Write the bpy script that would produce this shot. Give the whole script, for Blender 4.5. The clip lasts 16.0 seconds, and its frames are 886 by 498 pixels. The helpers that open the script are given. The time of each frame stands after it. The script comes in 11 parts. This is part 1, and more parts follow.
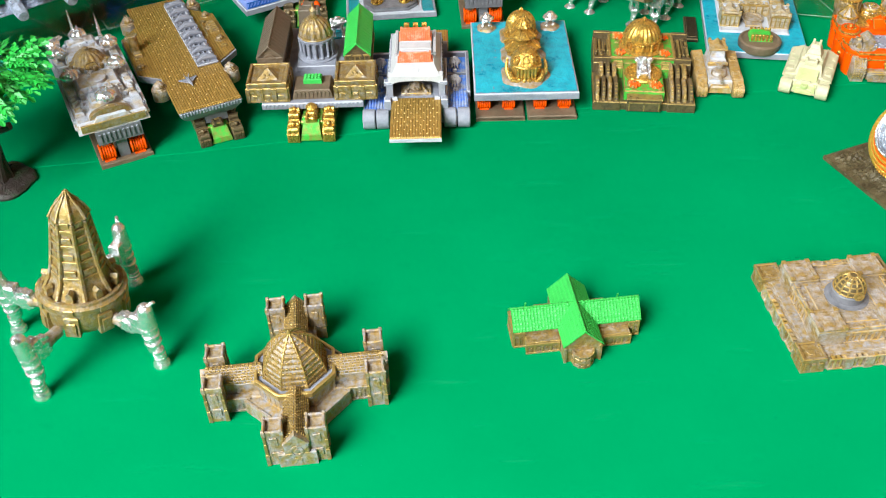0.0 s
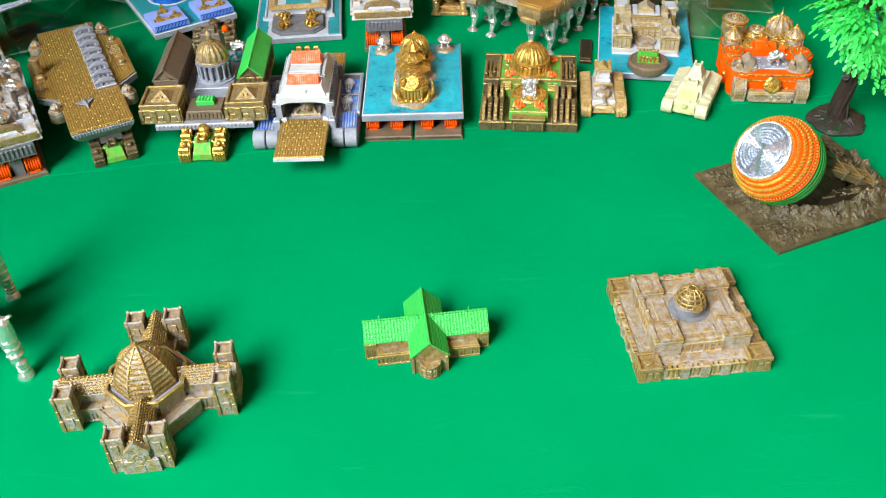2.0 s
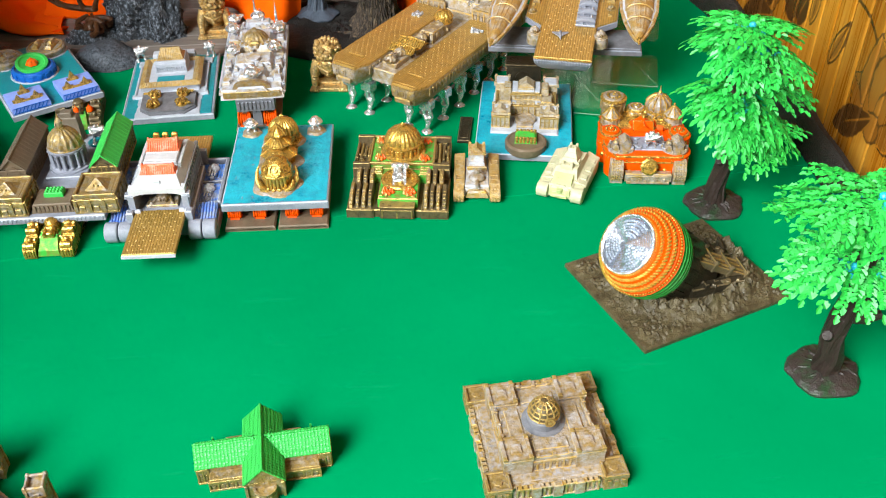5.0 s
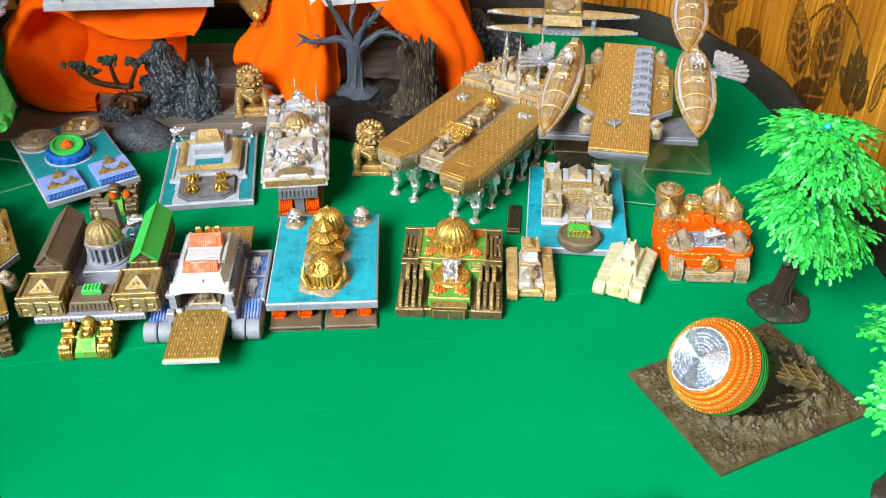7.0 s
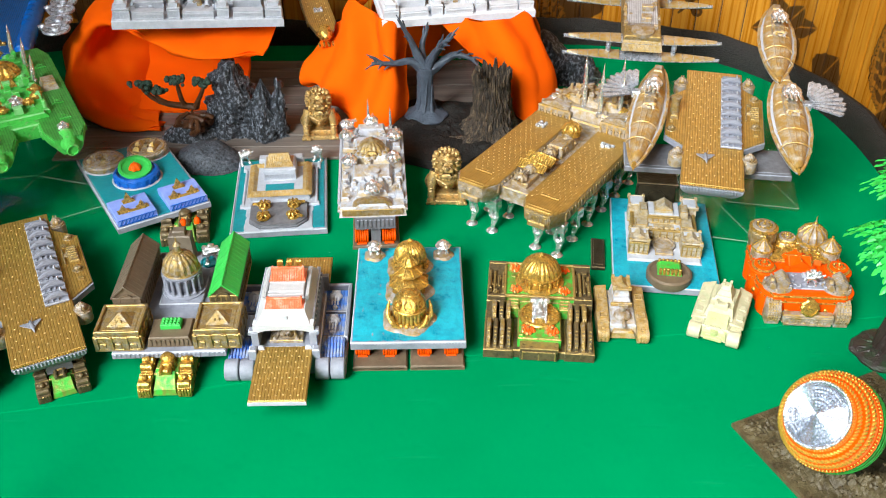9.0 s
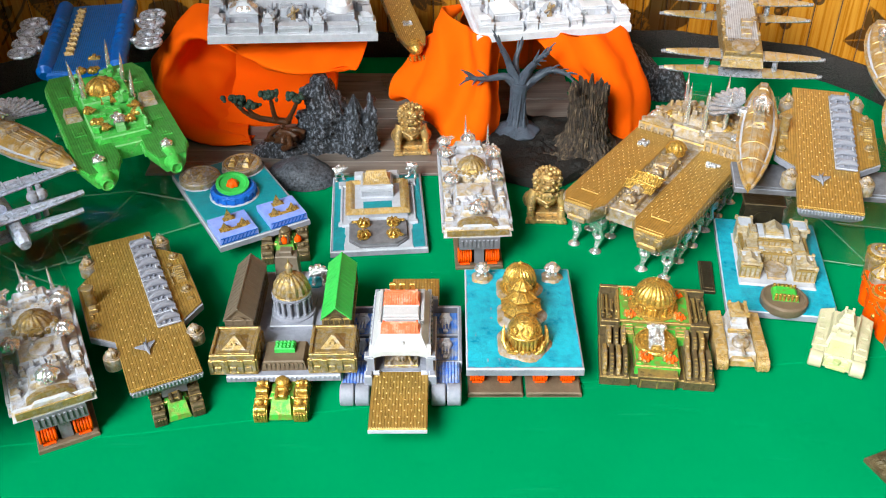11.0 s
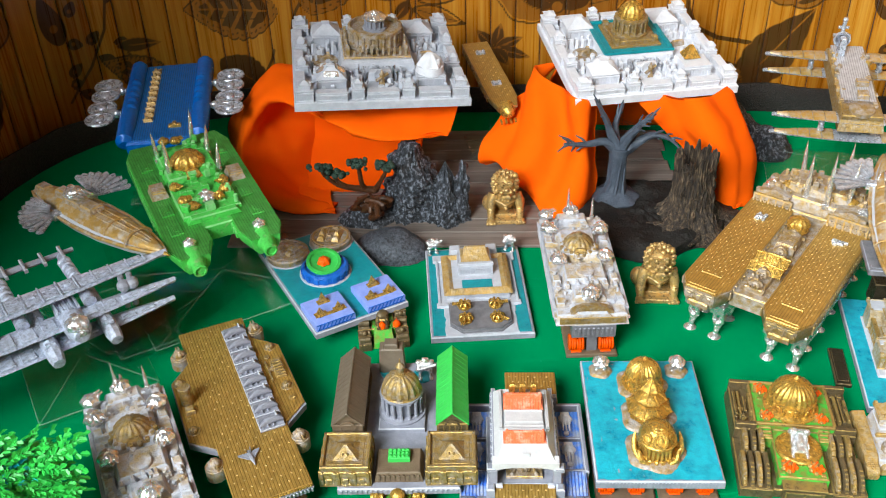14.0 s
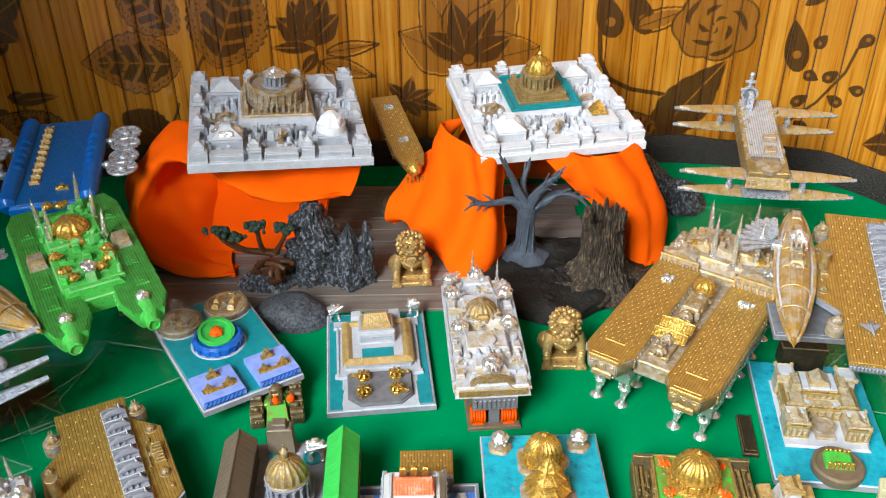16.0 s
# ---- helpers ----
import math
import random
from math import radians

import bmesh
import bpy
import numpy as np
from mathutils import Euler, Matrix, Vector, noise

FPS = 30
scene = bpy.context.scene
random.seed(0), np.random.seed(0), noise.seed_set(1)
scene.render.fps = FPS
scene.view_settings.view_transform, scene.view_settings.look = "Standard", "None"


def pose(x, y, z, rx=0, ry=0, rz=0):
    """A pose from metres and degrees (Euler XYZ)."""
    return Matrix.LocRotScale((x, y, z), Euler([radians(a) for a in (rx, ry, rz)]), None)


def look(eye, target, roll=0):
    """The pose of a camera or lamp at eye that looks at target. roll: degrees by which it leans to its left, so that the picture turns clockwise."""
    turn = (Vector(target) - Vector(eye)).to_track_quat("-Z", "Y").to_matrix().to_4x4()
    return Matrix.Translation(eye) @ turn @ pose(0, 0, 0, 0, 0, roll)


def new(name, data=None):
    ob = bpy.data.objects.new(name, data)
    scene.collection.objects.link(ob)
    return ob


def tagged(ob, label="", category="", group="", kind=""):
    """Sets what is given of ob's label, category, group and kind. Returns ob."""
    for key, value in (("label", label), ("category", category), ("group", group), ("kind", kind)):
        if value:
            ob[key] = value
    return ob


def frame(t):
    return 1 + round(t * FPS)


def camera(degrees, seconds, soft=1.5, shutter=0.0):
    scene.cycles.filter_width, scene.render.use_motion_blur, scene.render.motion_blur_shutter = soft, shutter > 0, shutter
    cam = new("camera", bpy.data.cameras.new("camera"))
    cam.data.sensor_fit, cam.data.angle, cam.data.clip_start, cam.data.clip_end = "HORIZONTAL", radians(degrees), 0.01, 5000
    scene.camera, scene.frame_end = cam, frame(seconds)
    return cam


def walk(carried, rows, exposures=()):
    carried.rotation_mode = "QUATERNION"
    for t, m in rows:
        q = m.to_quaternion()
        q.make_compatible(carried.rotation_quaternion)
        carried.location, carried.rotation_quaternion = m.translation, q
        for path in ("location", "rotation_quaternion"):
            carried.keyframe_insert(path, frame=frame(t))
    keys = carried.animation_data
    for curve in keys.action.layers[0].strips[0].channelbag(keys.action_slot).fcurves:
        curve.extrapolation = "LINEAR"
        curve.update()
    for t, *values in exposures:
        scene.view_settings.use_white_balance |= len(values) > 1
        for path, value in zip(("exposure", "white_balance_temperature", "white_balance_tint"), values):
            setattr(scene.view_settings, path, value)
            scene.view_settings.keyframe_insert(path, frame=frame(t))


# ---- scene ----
cam = camera(50.5, 16.0, soft=1.1)
PATH = [
    (0, (0.01996, 0.01995, 0.26862), (0.00544, 0.76243, -0.40108), -1.69),
    (0.5, (0.03782, 0.01613, 0.27214), (0.01018, 0.75993, -0.39569), -1.93),
    (1, (0.05180, 0.01266, 0.27509), (0.02661, 0.76450, -0.38377), -1.89),
    (1.5, (0.06580, 0.01055, 0.27487), (0.04116, 0.76329, -0.38299), -2.13),
    (2, (0.07804, 0.00894, 0.27448), (0.06162, 0.76541, -0.37934), -1.94),
    (2.5, (0.09358, 0.01016, 0.27725), (0.08327, 0.77322, -0.36900), -1.47),
    (3, (0.10796, 0.01442, 0.27820), (0.11096, 0.78078, -0.36419), -1.03),
    (3.5, (0.11947, 0.01968, 0.27911), (0.14324, 0.78997, -0.35814), -0.68),
    (3.7, (0.12242, 0.02148, 0.27904), (0.15227, 0.79265, -0.35689), -0.60),
    (5.8, (0.11948, 0.05902, 0.28557), (0.15533, 0.85123, -0.32363), -0.47),
    (6, (0.11453, 0.06288, 0.28678), (0.15045, 0.85910, -0.31716), -0.35),
    (6.5, (0.10833, 0.06944, 0.28893), (0.13875, 0.86937, -0.31040), -0.56),
    (7, (0.10065, 0.07677, 0.29193), (0.12911, 0.88306, -0.29890), -0.33),
    (7.5, (0.09259, 0.08360, 0.29347), (0.11887, 0.89424, -0.29148), -0.13),
    (8, (0.08648, 0.08975, 0.29401), (0.11119, 0.90231, -0.28833), 0.01),
    (8.5, (0.07524, 0.09588, 0.29457), (0.09682, 0.90672, -0.29030), 0.22),
    (9, (0.06602, 0.10049, 0.29420), (0.07991, 0.91018, -0.29249), 0.10),
    (11.5, (0.01376, 0.11729, 0.29989), (-0.00714, 0.92696, -0.28663), -0.77),
    (12, (0.00110, 0.12309, 0.30046), (-0.02747, 0.93085, -0.28834), -1.09),
    (12.5, (-0.00773, 0.13059, 0.29960), (-0.04820, 0.93863, -0.28814), -1.54),
    (13, (-0.01211, 0.13877, 0.30312), (-0.05009, 0.94714, -0.28432), -1.57),
    (13.5, (-0.01504, 0.14911, 0.30778), (-0.05736, 0.96387, -0.27047), -1.86),
    (14, (-0.01573, 0.15769, 0.31079), (-0.05825, 0.97507, -0.26373), -1.80),
    (14.5, (-0.01447, 0.16382, 0.31350), (-0.05264, 0.98725, -0.25264), -1.73),
    (15, (-0.00792, 0.17042, 0.31394), (-0.02867, 1.00001, -0.24404), -1.30),
    (15.5, (0.00124, 0.17669, 0.31430), (-0.00728, 1.00875, -0.24032), -1.18),
    (16, (0.01045, 0.18311, 0.31398), (0.02011, 1.02032, -0.23281), -0.58),
]
walk(cam, [(t, look(eye, target, roll)) for t, eye, target, roll in PATH], [(0.0, 0.0), (3.5, 0.05), (8.5, 0.1), (12.5, 0.12), (14.0, 0.0), (16.0, 0.05)])

# ---------------------------------------------------------------- light
world = bpy.data.worlds.new("world")
scene.world = world
world.use_nodes = True
wn = world.node_tree
sky = wn.nodes.new("ShaderNodeTexSky")
sky.sky_type = "NISHITA"
sky.sun_disc = False
sky.sun_elevation, sky.sun_rotation = radians(48), radians(-80)
wn.links.new(sky.outputs[0], wn.nodes["Background"].inputs[0])
wn.nodes["Background"].inputs[1].default_value = 0.10


def area_lamp(name, m, sx, sy, watts, colour):
    lamp = bpy.data.lights.new(name, "AREA")
    lamp.shape, lamp.size, lamp.size_y, lamp.energy, lamp.color = "RECTANGLE", sx, sy, watts, colour
    ob = new(name, lamp)
    ob.matrix_world = m
    return ob


# daylight through the window in the wall beside the table
area_lamp("window_daylight", look((-0.93, 0.03, 1.30), (0.10, 0.42, 0.05)), 1.0, 1.0, 63.0, (0.95, 1.0, 0.985))
# added lamp with no known window, to brighten the right and back
area_lamp("second_window_daylight", look((-0.93, -1.0, 1.30), (0.3, 0.6, 0.1)), 0.85, 1.0, 108.0, (0.95, 1.0, 0.985))

# ---------------------------------------------------------------- materials
def srgb(r, g, b):
    return tuple(((c / 255) / 12.92 if c <= 10 else (((c / 255) + 0.055) / 1.055) ** 2.4) for c in (r, g, b)) + (1,)


class Nodes:
    """A short hand for building node materials."""

    def __init__(s, name):
        s.mat = bpy.data.materials.new(name)
        s.mat.use_nodes = True
        s.t = s.mat.node_tree
        s.bsdf = s.t.nodes["Principled BSDF"]
        s.coord = s.t.nodes.new("ShaderNodeTexCoord")

    def node(s, kind, **values):
        n = s.t.nodes.new(kind)
        for k, v in values.items():
            if k in n.inputs:
                n.inputs[k].default_value = v
        return n

    def link(s, a, b):
        s.t.links.new(a, b)

    def noise(s, scale, detail=4.0, rough=0.6, vec=None):
        n = s.node("ShaderNodeTexNoise", Scale=scale, Detail=detail, Roughness=rough)
        s.link(vec or s.coord.outputs["Object"], n.inputs["Vector"])
        return n.outputs["Fac"]

    def ramp(s, fac, *stops):
        r = s.t.nodes.new("ShaderNodeValToRGB")
        els = r.color_ramp.elements
        while len(els) < len(stops):
            els.new(0.5)
        for e, (p, c) in zip(els, stops):
            e.position, e.color = p, c if len(c) == 4 else (*c, 1)
        s.link(fac, r.inputs[0])
        return r.outputs[0]

    def mix(s, fac, a, b, blend="MIX"):
        m = s.t.nodes.new("ShaderNodeMix")
        m.data_type, m.blend_type = "RGBA", blend
        for sock, v in ((m.inputs[0], fac), (m.inputs[6], a), (m.inputs[7], b)):
            if isinstance(v, (int, float)):
                sock.default_value = v
            elif isinstance(v, tuple):
                sock.default_value = v
            else:
                s.link(v, sock)
        return m.outputs[2]

    def bump(s, height, strength, distance=0.0004, after=None):
        b = s.node("ShaderNodeBump", Strength=strength, Distance=distance)
        s.link(height, b.inputs["Height"])
        if after:
            s.link(after, b.inputs["Normal"])
        s.link(b.outputs[0], s.bsdf.inputs["Normal"])
        return b.outputs[0]

    def set(s, colour=None, rough=None, metal=None, **more):
        for key, v in (("Base Color", colour), ("Roughness", rough), ("Metallic", metal), *more.items()):
            if v is None:
                continue
            sock = s.bsdf.inputs[key.replace("_", " ")]
            if isinstance(v, (int, float, tuple)):
                sock.default_value = v
            else:
                s.link(v, sock)
        return s.mat


BW = ((0, 0, 0, 1), (1, 1, 1, 1))


def paint(name, colour, under, cover=0.5, soft=0.12, rough=0.45, metal=0.0, under_metal=0.0, scale=260, bump=0.35, shade=0.35, speckle=0.0, spec=0.32):
    """Brushed model paint over another colour: cover tells how much of the upper coat there is."""
    n = Nodes(name)
    patch = n.noise(scale, 5, 0.65)
    mask = n.ramp(patch, (max(0.0, 0.62 - cover * 0.35 - soft), BW[0]), (min(1.0, 0.62 - cover * 0.35 + soft), BW[1])) if cover < 1 else None
    wide = n.ramp(n.noise(55, 3), (0.3, (1 - shade,) * 3), (0.72, (1, 1, 1)))
    base = n.mix(mask, under, colour) if mask else n.mix(0.0, colour, under)
    grain = n.noise(1500, 3, 0.7)
    cast = n.noise(520, 2, 0.5)
    n.bump(grain, bump, 0.0003, n.bump(cast, bump * 0.8, 0.0008))
    base = n.mix(0.16, base, n.ramp(grain, (0.25, (0.35,) * 3), (0.75, (1, 1, 1))), "MULTIPLY")
    # multiplies in fine dark speckles from noise
    if speckle:
        base = n.mix(speckle, base, n.ramp(n.noise(640, 3, 0.6), (0.36, (0.10, 0.085, 0.07, 1)), (0.50, BW[1])), "MULTIPLY")
    n.set(n.mix(1.0, base, wide, "MULTIPLY"), n.ramp(patch, (0.3, (rough * 0.75,) * 3), (0.7, (min(1, rough * 1.25),) * 3)))
    n.set(Specular_IOR_Level=spec)
    if mask and metal != under_metal:
        n.set(metal=n.ramp(mask, (0, (under_metal,) * 3), (1, (metal,) * 3)))
    else:
        n.set(metal=metal)
    return n.mat



M = {}
M["grey"] = paint("grey_resin", srgb(140, 144, 160), srgb(168, 171, 184), 0.5, 0.3, 0.5)
M["dark_grey"] = paint("dark_grey_resin", srgb(105, 106, 112), srgb(140, 140, 148), 0.6, 0.3, 0.5)
M["white"] = paint("white_resin", srgb(222, 224, 232), srgb(198, 201, 214), 0.7, 0.3, 0.5, shade=0.1)
M["palace_tan"] = paint("tan_brushed_palace", (0.54, 0.40, 0.18, 1), srgb(204, 200, 196), 0.52, 0.2, 0.4, 0.3, 0.0, 360, 0.8, 0.25, 0.3)
M["pearl"] = paint("pearl_grey_resin", srgb(176, 181, 194), srgb(206, 209, 219), 0.6, 0.3, 0.45, shade=0.15)
M["gold"] = paint("gold_paint", (0.74, 0.46, 0.10, 1), (0.30, 0.18, 0.05, 1), 0.72, 0.16, 0.28, 0.75, 0.4, 420, 0.6, 0.2, 0.3)
M["old_gold"] = paint("old_gold_drybrush", (0.42, 0.28, 0.09, 1), srgb(170, 164, 160), 0.66, 0.16, 0.38, 0.45, 0.0, 420, 0.8, 0.3, 0.3)
M["gold_grey"] = paint("gold_over_grey", (0.40, 0.26, 0.08, 1), srgb(188, 186, 192), 0.48, 0.18, 0.4, 0.35, 0.0, 300, 0.8, 0.25, 0.25)
M["pearl_gold"] = paint("gold_smudged_pearl", (0.56, 0.40, 0.16, 1), srgb(200, 203, 216), 0.22, 0.14, 0.38, 0.25, 0.0, 150, 1.0, 0.2, 0.18)
M["gilt"] = paint("bright_gilt_edges", (0.53, 0.35, 0.11, 1), (0.33, 0.235, 0.09, 1), 0.55, 0.2, 0.32, 0.55, 0.45, 420, 0.6, 0.2)
M["gilt_soft"] = paint("worn_gilt_edges", (0.60, 0.38, 0.09, 1), srgb(186, 184, 188), 0.62, 0.2, 0.34, 0.5, 0.0, 380, 0.6, 0.2)
M["bronze_edge"] = paint("worn_bronze_edges", (0.46, 0.31, 0.09, 1), (0.20, 0.15, 0.08, 1), 0.5, 0.2, 0.32, 0.5, 0.35, 420, 0.6, 0.2)
M["bead"] = paint("pale_gilt_beads", (0.92, 0.68, 0.28, 1), (0.70, 0.46, 0.12, 1), 0.7, 0.2, 0.25, 0.4, 0.4, 420, 0.3, 0.1)
M["green_edge"] = paint("pale_green_edges", srgb(150, 222, 150), srgb(96, 200, 100), 0.5, 0.2, 0.4)
EDGE = {"ship_green": "green_edge", "old_gold": "gilt", "gold_grey": "gilt_soft", "pearl_gold": "pearl", "palace_tan": "gilt", "tan": "gilt_soft", "bronze": "bronze_edge", "clear": "clear_edge", "green_gold": "gilt", "orange_gold": "gilt", "ship_tan": "gilt_soft", "grey": "pearl", "dark_grey": "grey", "crust": "bronze"}
M["bronze"] = paint("bronze_paint", (0.20, 0.145, 0.07, 1), (0.12, 0.095, 0.06, 1), 0.5, 0.16, 0.36, 0.4, 0.25, 300, 0.5, 0.3, 0.35)
M["brown"] = paint("brown_paint", srgb(128, 110, 90), srgb(104, 88, 70), 0.6, 0.25, 0.5, 0.1, 0.0, 300, 0.4, 0.3)
M["umber"] = paint("umber_roof_paint", srgb(122, 110, 95), srgb(104, 92, 78), 0.6, 0.25, 0.42, 0.1, 0.0, 300, 0.3, 0.2)
M["tan"] = paint("tan_gold_paint", (0.56, 0.36, 0.11, 1), srgb(204, 188, 160), 0.66, 0.18, 0.38, 0.35, 0.0, 420, 0.8, 0.3, 0.2)
M["ivory"] = paint("ivory_resin", srgb(204, 196, 166), srgb(178, 182, 140), 0.6, 0.25, 0.42, 0, 0, 220, 0.4, 0.12)
M["pale_green"] = paint("pale_green_resin", srgb(190, 196, 140), srgb(168, 186, 118), 0.5, 0.25, 0.35, 0, 0, 220, 0.3, 0.1)
# dark under-patches imitate black reflections that the dim room does not give
M["silver"] = paint("silver_plating", (0.97, 0.98, 1.0, 1), (0.30, 0.32, 0.37, 1), 0.82, 0.08, 0.2, 0.84, 0.9, 520, 0.8, 0.08, 0.15, 0.6)
M["dish_silver"] = paint("turned_silver_plating", (0.74, 0.79, 0.90, 1), (0.55, 0.58, 0.66, 1), 0.7, 0.25, 0.2, 0.9, 0.9, 300, 0.06, 0.1)
M["rope_gold"] = paint("gilt_rope_over_orange", (0.62, 0.38, 0.06, 1), (0.72, 0.17, 0.01, 1), 0.72, 0.14, 0.3, 0.6, 0.0, 380, 0.4, 0.15)
M["ash_white"] = paint("ash_white_resin", srgb(206, 207, 210), srgb(184, 186, 193), 0.65, 0.3, 0.5, shade=0.15)
M["dull_silver"] = paint("dull_silver_paint", (0.64, 0.69, 0.80, 1), (0.40, 0.44, 0.52, 1), 0.66, 0.2, 0.28, 0.6, 0.5, 350, 0.5, 0.2, 0.15)
M["blue_silver"] = paint("bluish_silver_paint", srgb(212, 222, 244), srgb(120, 128, 150), 0.66, 0.2, 0.34, 0.3, 0.2, 420, 0.8, 0.15, 0.25, 0.5)
M["church_wall"] = paint("gold_brushed_grey_walls", (0.44, 0.29, 0.09, 1), srgb(164, 164, 174), 0.40, 0.16, 0.4, 0.4, 0.0, 420, 0.8, 0.2, 0.25)
M["teal"] = paint("teal_sea_paint", srgb(28, 174, 198), srgb(8, 128, 160), 0.55, 0.14, 0.32, 0, 0, 170, 0.5, 0.2)
M["deep_teal"] = paint("deep_teal_paint", srgb(14, 148, 160), srgb(4, 122, 138), 0.55, 0.2, 0.35, 0, 0, 170, 0.3, 0.15)
M["blue"] = paint("blue_paint", srgb(72, 126, 226), srgb(160, 168, 188), 0.40, 0.12, 0.4, 0, 0, 260, 0.4, 0.15)
M["blue_grey"] = paint("blue_brushed_grey_resin", srgb(92, 150, 244), srgb(186, 193, 212), 0.44, 0.1, 0.4, 0, 0, 170, 0.4, 0.15)
M["sky_blue"] = paint("light_blue_paint", srgb(142, 164, 238), srgb(110, 140, 226), 0.7, 0.2, 0.4, 0, 0, 260, 0.3, 0.1)
M["strong_blue"] = paint("strong_blue_paint", srgb(30, 108, 208), srgb(18, 80, 172), 0.6, 0.2, 0.32, 0, 0, 240, 0.4, 0.2)
M["ship_blue"] = paint("glossy_blue_resin", srgb(0, 108, 206), srgb(0, 80, 170), 0.6, 0.25, 0.22, 0.05, 0, 200, 0.35, 0.15)
M["orange"] = paint("orange_paint", srgb(246, 86, 0), srgb(218, 78, 2), 0.75, 0.15, 0.5, 0, 0, 330, 0.4, 0.12, 0.0, 0.12)
M["roof_red"] = paint("coral_roof_paint", srgb(244, 112, 66), srgb(240, 196, 176), 0.72, 0.14, 0.42, 0, 0, 330, 0.4, 0.1)
M["shell_green"] = paint("deep_green_shell_paint", srgb(30, 140, 52), srgb(70, 100, 40), 0.7, 0.15, 0.35, 0.05, 0.3, 300, 0.5, 0.2)
M["green"] = paint("green_paint", srgb(66, 196, 74), srgb(140, 132, 60), 0.62, 0.12, 0.4, 0.05, 0.3, 300, 0.4, 0.15)
M["roof_green"] = paint("green_roof_paint", srgb(64, 198, 88), srgb(52, 176, 76), 0.6, 0.25, 0.45, 0, 0, 260, 0.4, 0.1)
M["ship_green"] = paint("green_ship_paint", srgb(78, 198, 84), srgb(150, 158, 122), 0.78, 0.1, 0.42, 0, 0, 200, 0.6, 0.2, 0.25)
M["green_gold"] = paint("green_and_gold_paint", srgb(66, 184, 66), (0.36, 0.24, 0.07, 1), 0.48, 0.12, 0.38, 0.0, 0.6, 300, 0.5, 0.15)
M["orange_gold"] = paint("orange_and_gold_paint", srgb(248, 92, 0), (0.62, 0.38, 0.06, 1), 0.66, 0.1, 0.35, 0.0, 0.6, 300, 0.5, 0.15)
M["trunk"] = paint("dark_brown_trunk_plastic", srgb(56, 43, 39), srgb(40, 32, 30), 0.55, 0.25, 0.38, 0, 0, 260, 0.7, 0.3)
M["moss_base"] = paint("mossy_base_plastic", srgb(58, 50, 48), srgb(42, 74, 46), 0.55, 0.1, 0.36, 0, 0, 170, 0.8, 0.3)
M["dead_wood"] = paint("slate_grey_plastic", srgb(82, 92, 106), srgb(58, 66, 78), 0.6, 0.2, 0.42, 0, 0, 260, 0.6, 0.3)


def bark(name):
    """Rough fibrous bark that runs up the stem."""
    n = Nodes(name)
    stretch = n.node("ShaderNodeMapping", Scale=(620, 620, 70))
    n.link(n.coord.outputs["Object"], stretch.inputs[0])
    fibre = n.noise(1.0, 5, 0.7, stretch.outputs[0])
    n.bump(fibre, 1.0, 0.0016)
    c = n.ramp(fibre, (0.38, srgb(20, 16, 14)), (0.52, srgb(58, 46, 35)), (0.66, srgb(112, 94, 72)))
    return n.set(c, 0.7)


M["stump"] = bark("fibrous_stump_bark")
M["soil"] = paint("dark_soil_resin", srgb(42, 40, 38), srgb(22, 21, 21), 0.5, 0.2, 0.6, 0, 0, 200, 1.0, 0.35)
def craggy(name):
    """Near-black rock, dry-brushed pale along fine upright ridges."""
    n = Nodes(name)
    stretch = n.node("ShaderNodeMapping", Scale=(560, 560, 260))
    n.link(n.coord.outputs["Object"], stretch.inputs[0])
    grain = n.noise(1.0, 6, 0.72, stretch.outputs[0])
    wide = n.noise(60, 3)
    n.bump(grain, 1.0, 0.0022)
    c = n.ramp(grain, (0.42, srgb(22, 25, 30)), (0.52, srgb(52, 58, 68)), (0.60, srgb(142, 150, 163)))
    return n.set(n.mix(n.ramp(wide, (0.40, BW[0]), (0.65, (0.45,) * 3)), c, srgb(28, 31, 36)), 0.55)


M["rock"] = craggy("dark_rock_drybrushed")
M["stone"] = paint("slate_stone", srgb(92, 98, 108), srgb(46, 50, 57), 0.36, 0.12, 0.55, 0, 0, 620, 1.0, 0.3)
M["root"] = paint("twisted_root_brown", srgb(84, 50, 26), srgb(40, 25, 16), 0.5, 0.15, 0.4, 0, 0, 300, 0.7, 0.3)
M["pine"] = paint("dark_pine_foliage", srgb(46, 70, 58), srgb(28, 46, 42), 0.5, 0.15, 0.6, 0, 0, 700, 1.0, 0.3)
M["mud"] = paint("glossy_brown_mud", srgb(98, 87, 62), srgb(62, 53, 38), 0.5, 0.15, 0.34, 0, 0, 240, 1.0, 0.3)
M["crust"] = paint("dark_bronze_machinery", srgb(70, 62, 46), srgb(46, 44, 36), 0.5, 0.2, 0.34, 0.45, 0.3, 320, 0.8, 0.3)
M["lion"] = paint("gilt_lion_resin", (0.66, 0.41, 0.13, 1), (0.36, 0.27, 0.15, 1), 0.50, 0.18, 0.3, 0.55, 0.35, 420, 0.7, 0.25)
M["ship_tan"] = paint("tan_airship_paint", (0.56, 0.35, 0.10, 1), srgb(204, 198, 190), 0.60, 0.14, 0.36, 0.4, 0.0, 220, 0.6, 0.25, 0.2)


def leaf_plastic(name, colour, dark):
    n = Nodes(name)
    info = n.t.nodes.new("ShaderNodeNewGeometry")
    c = n.mix(info.outputs["Random Per Island"], colour, dark)
    n.bump(n.noise(1200, 2), 0.3, 0.0003)
    return n.set(c, 0.42, Subsurface_Weight=0.0)


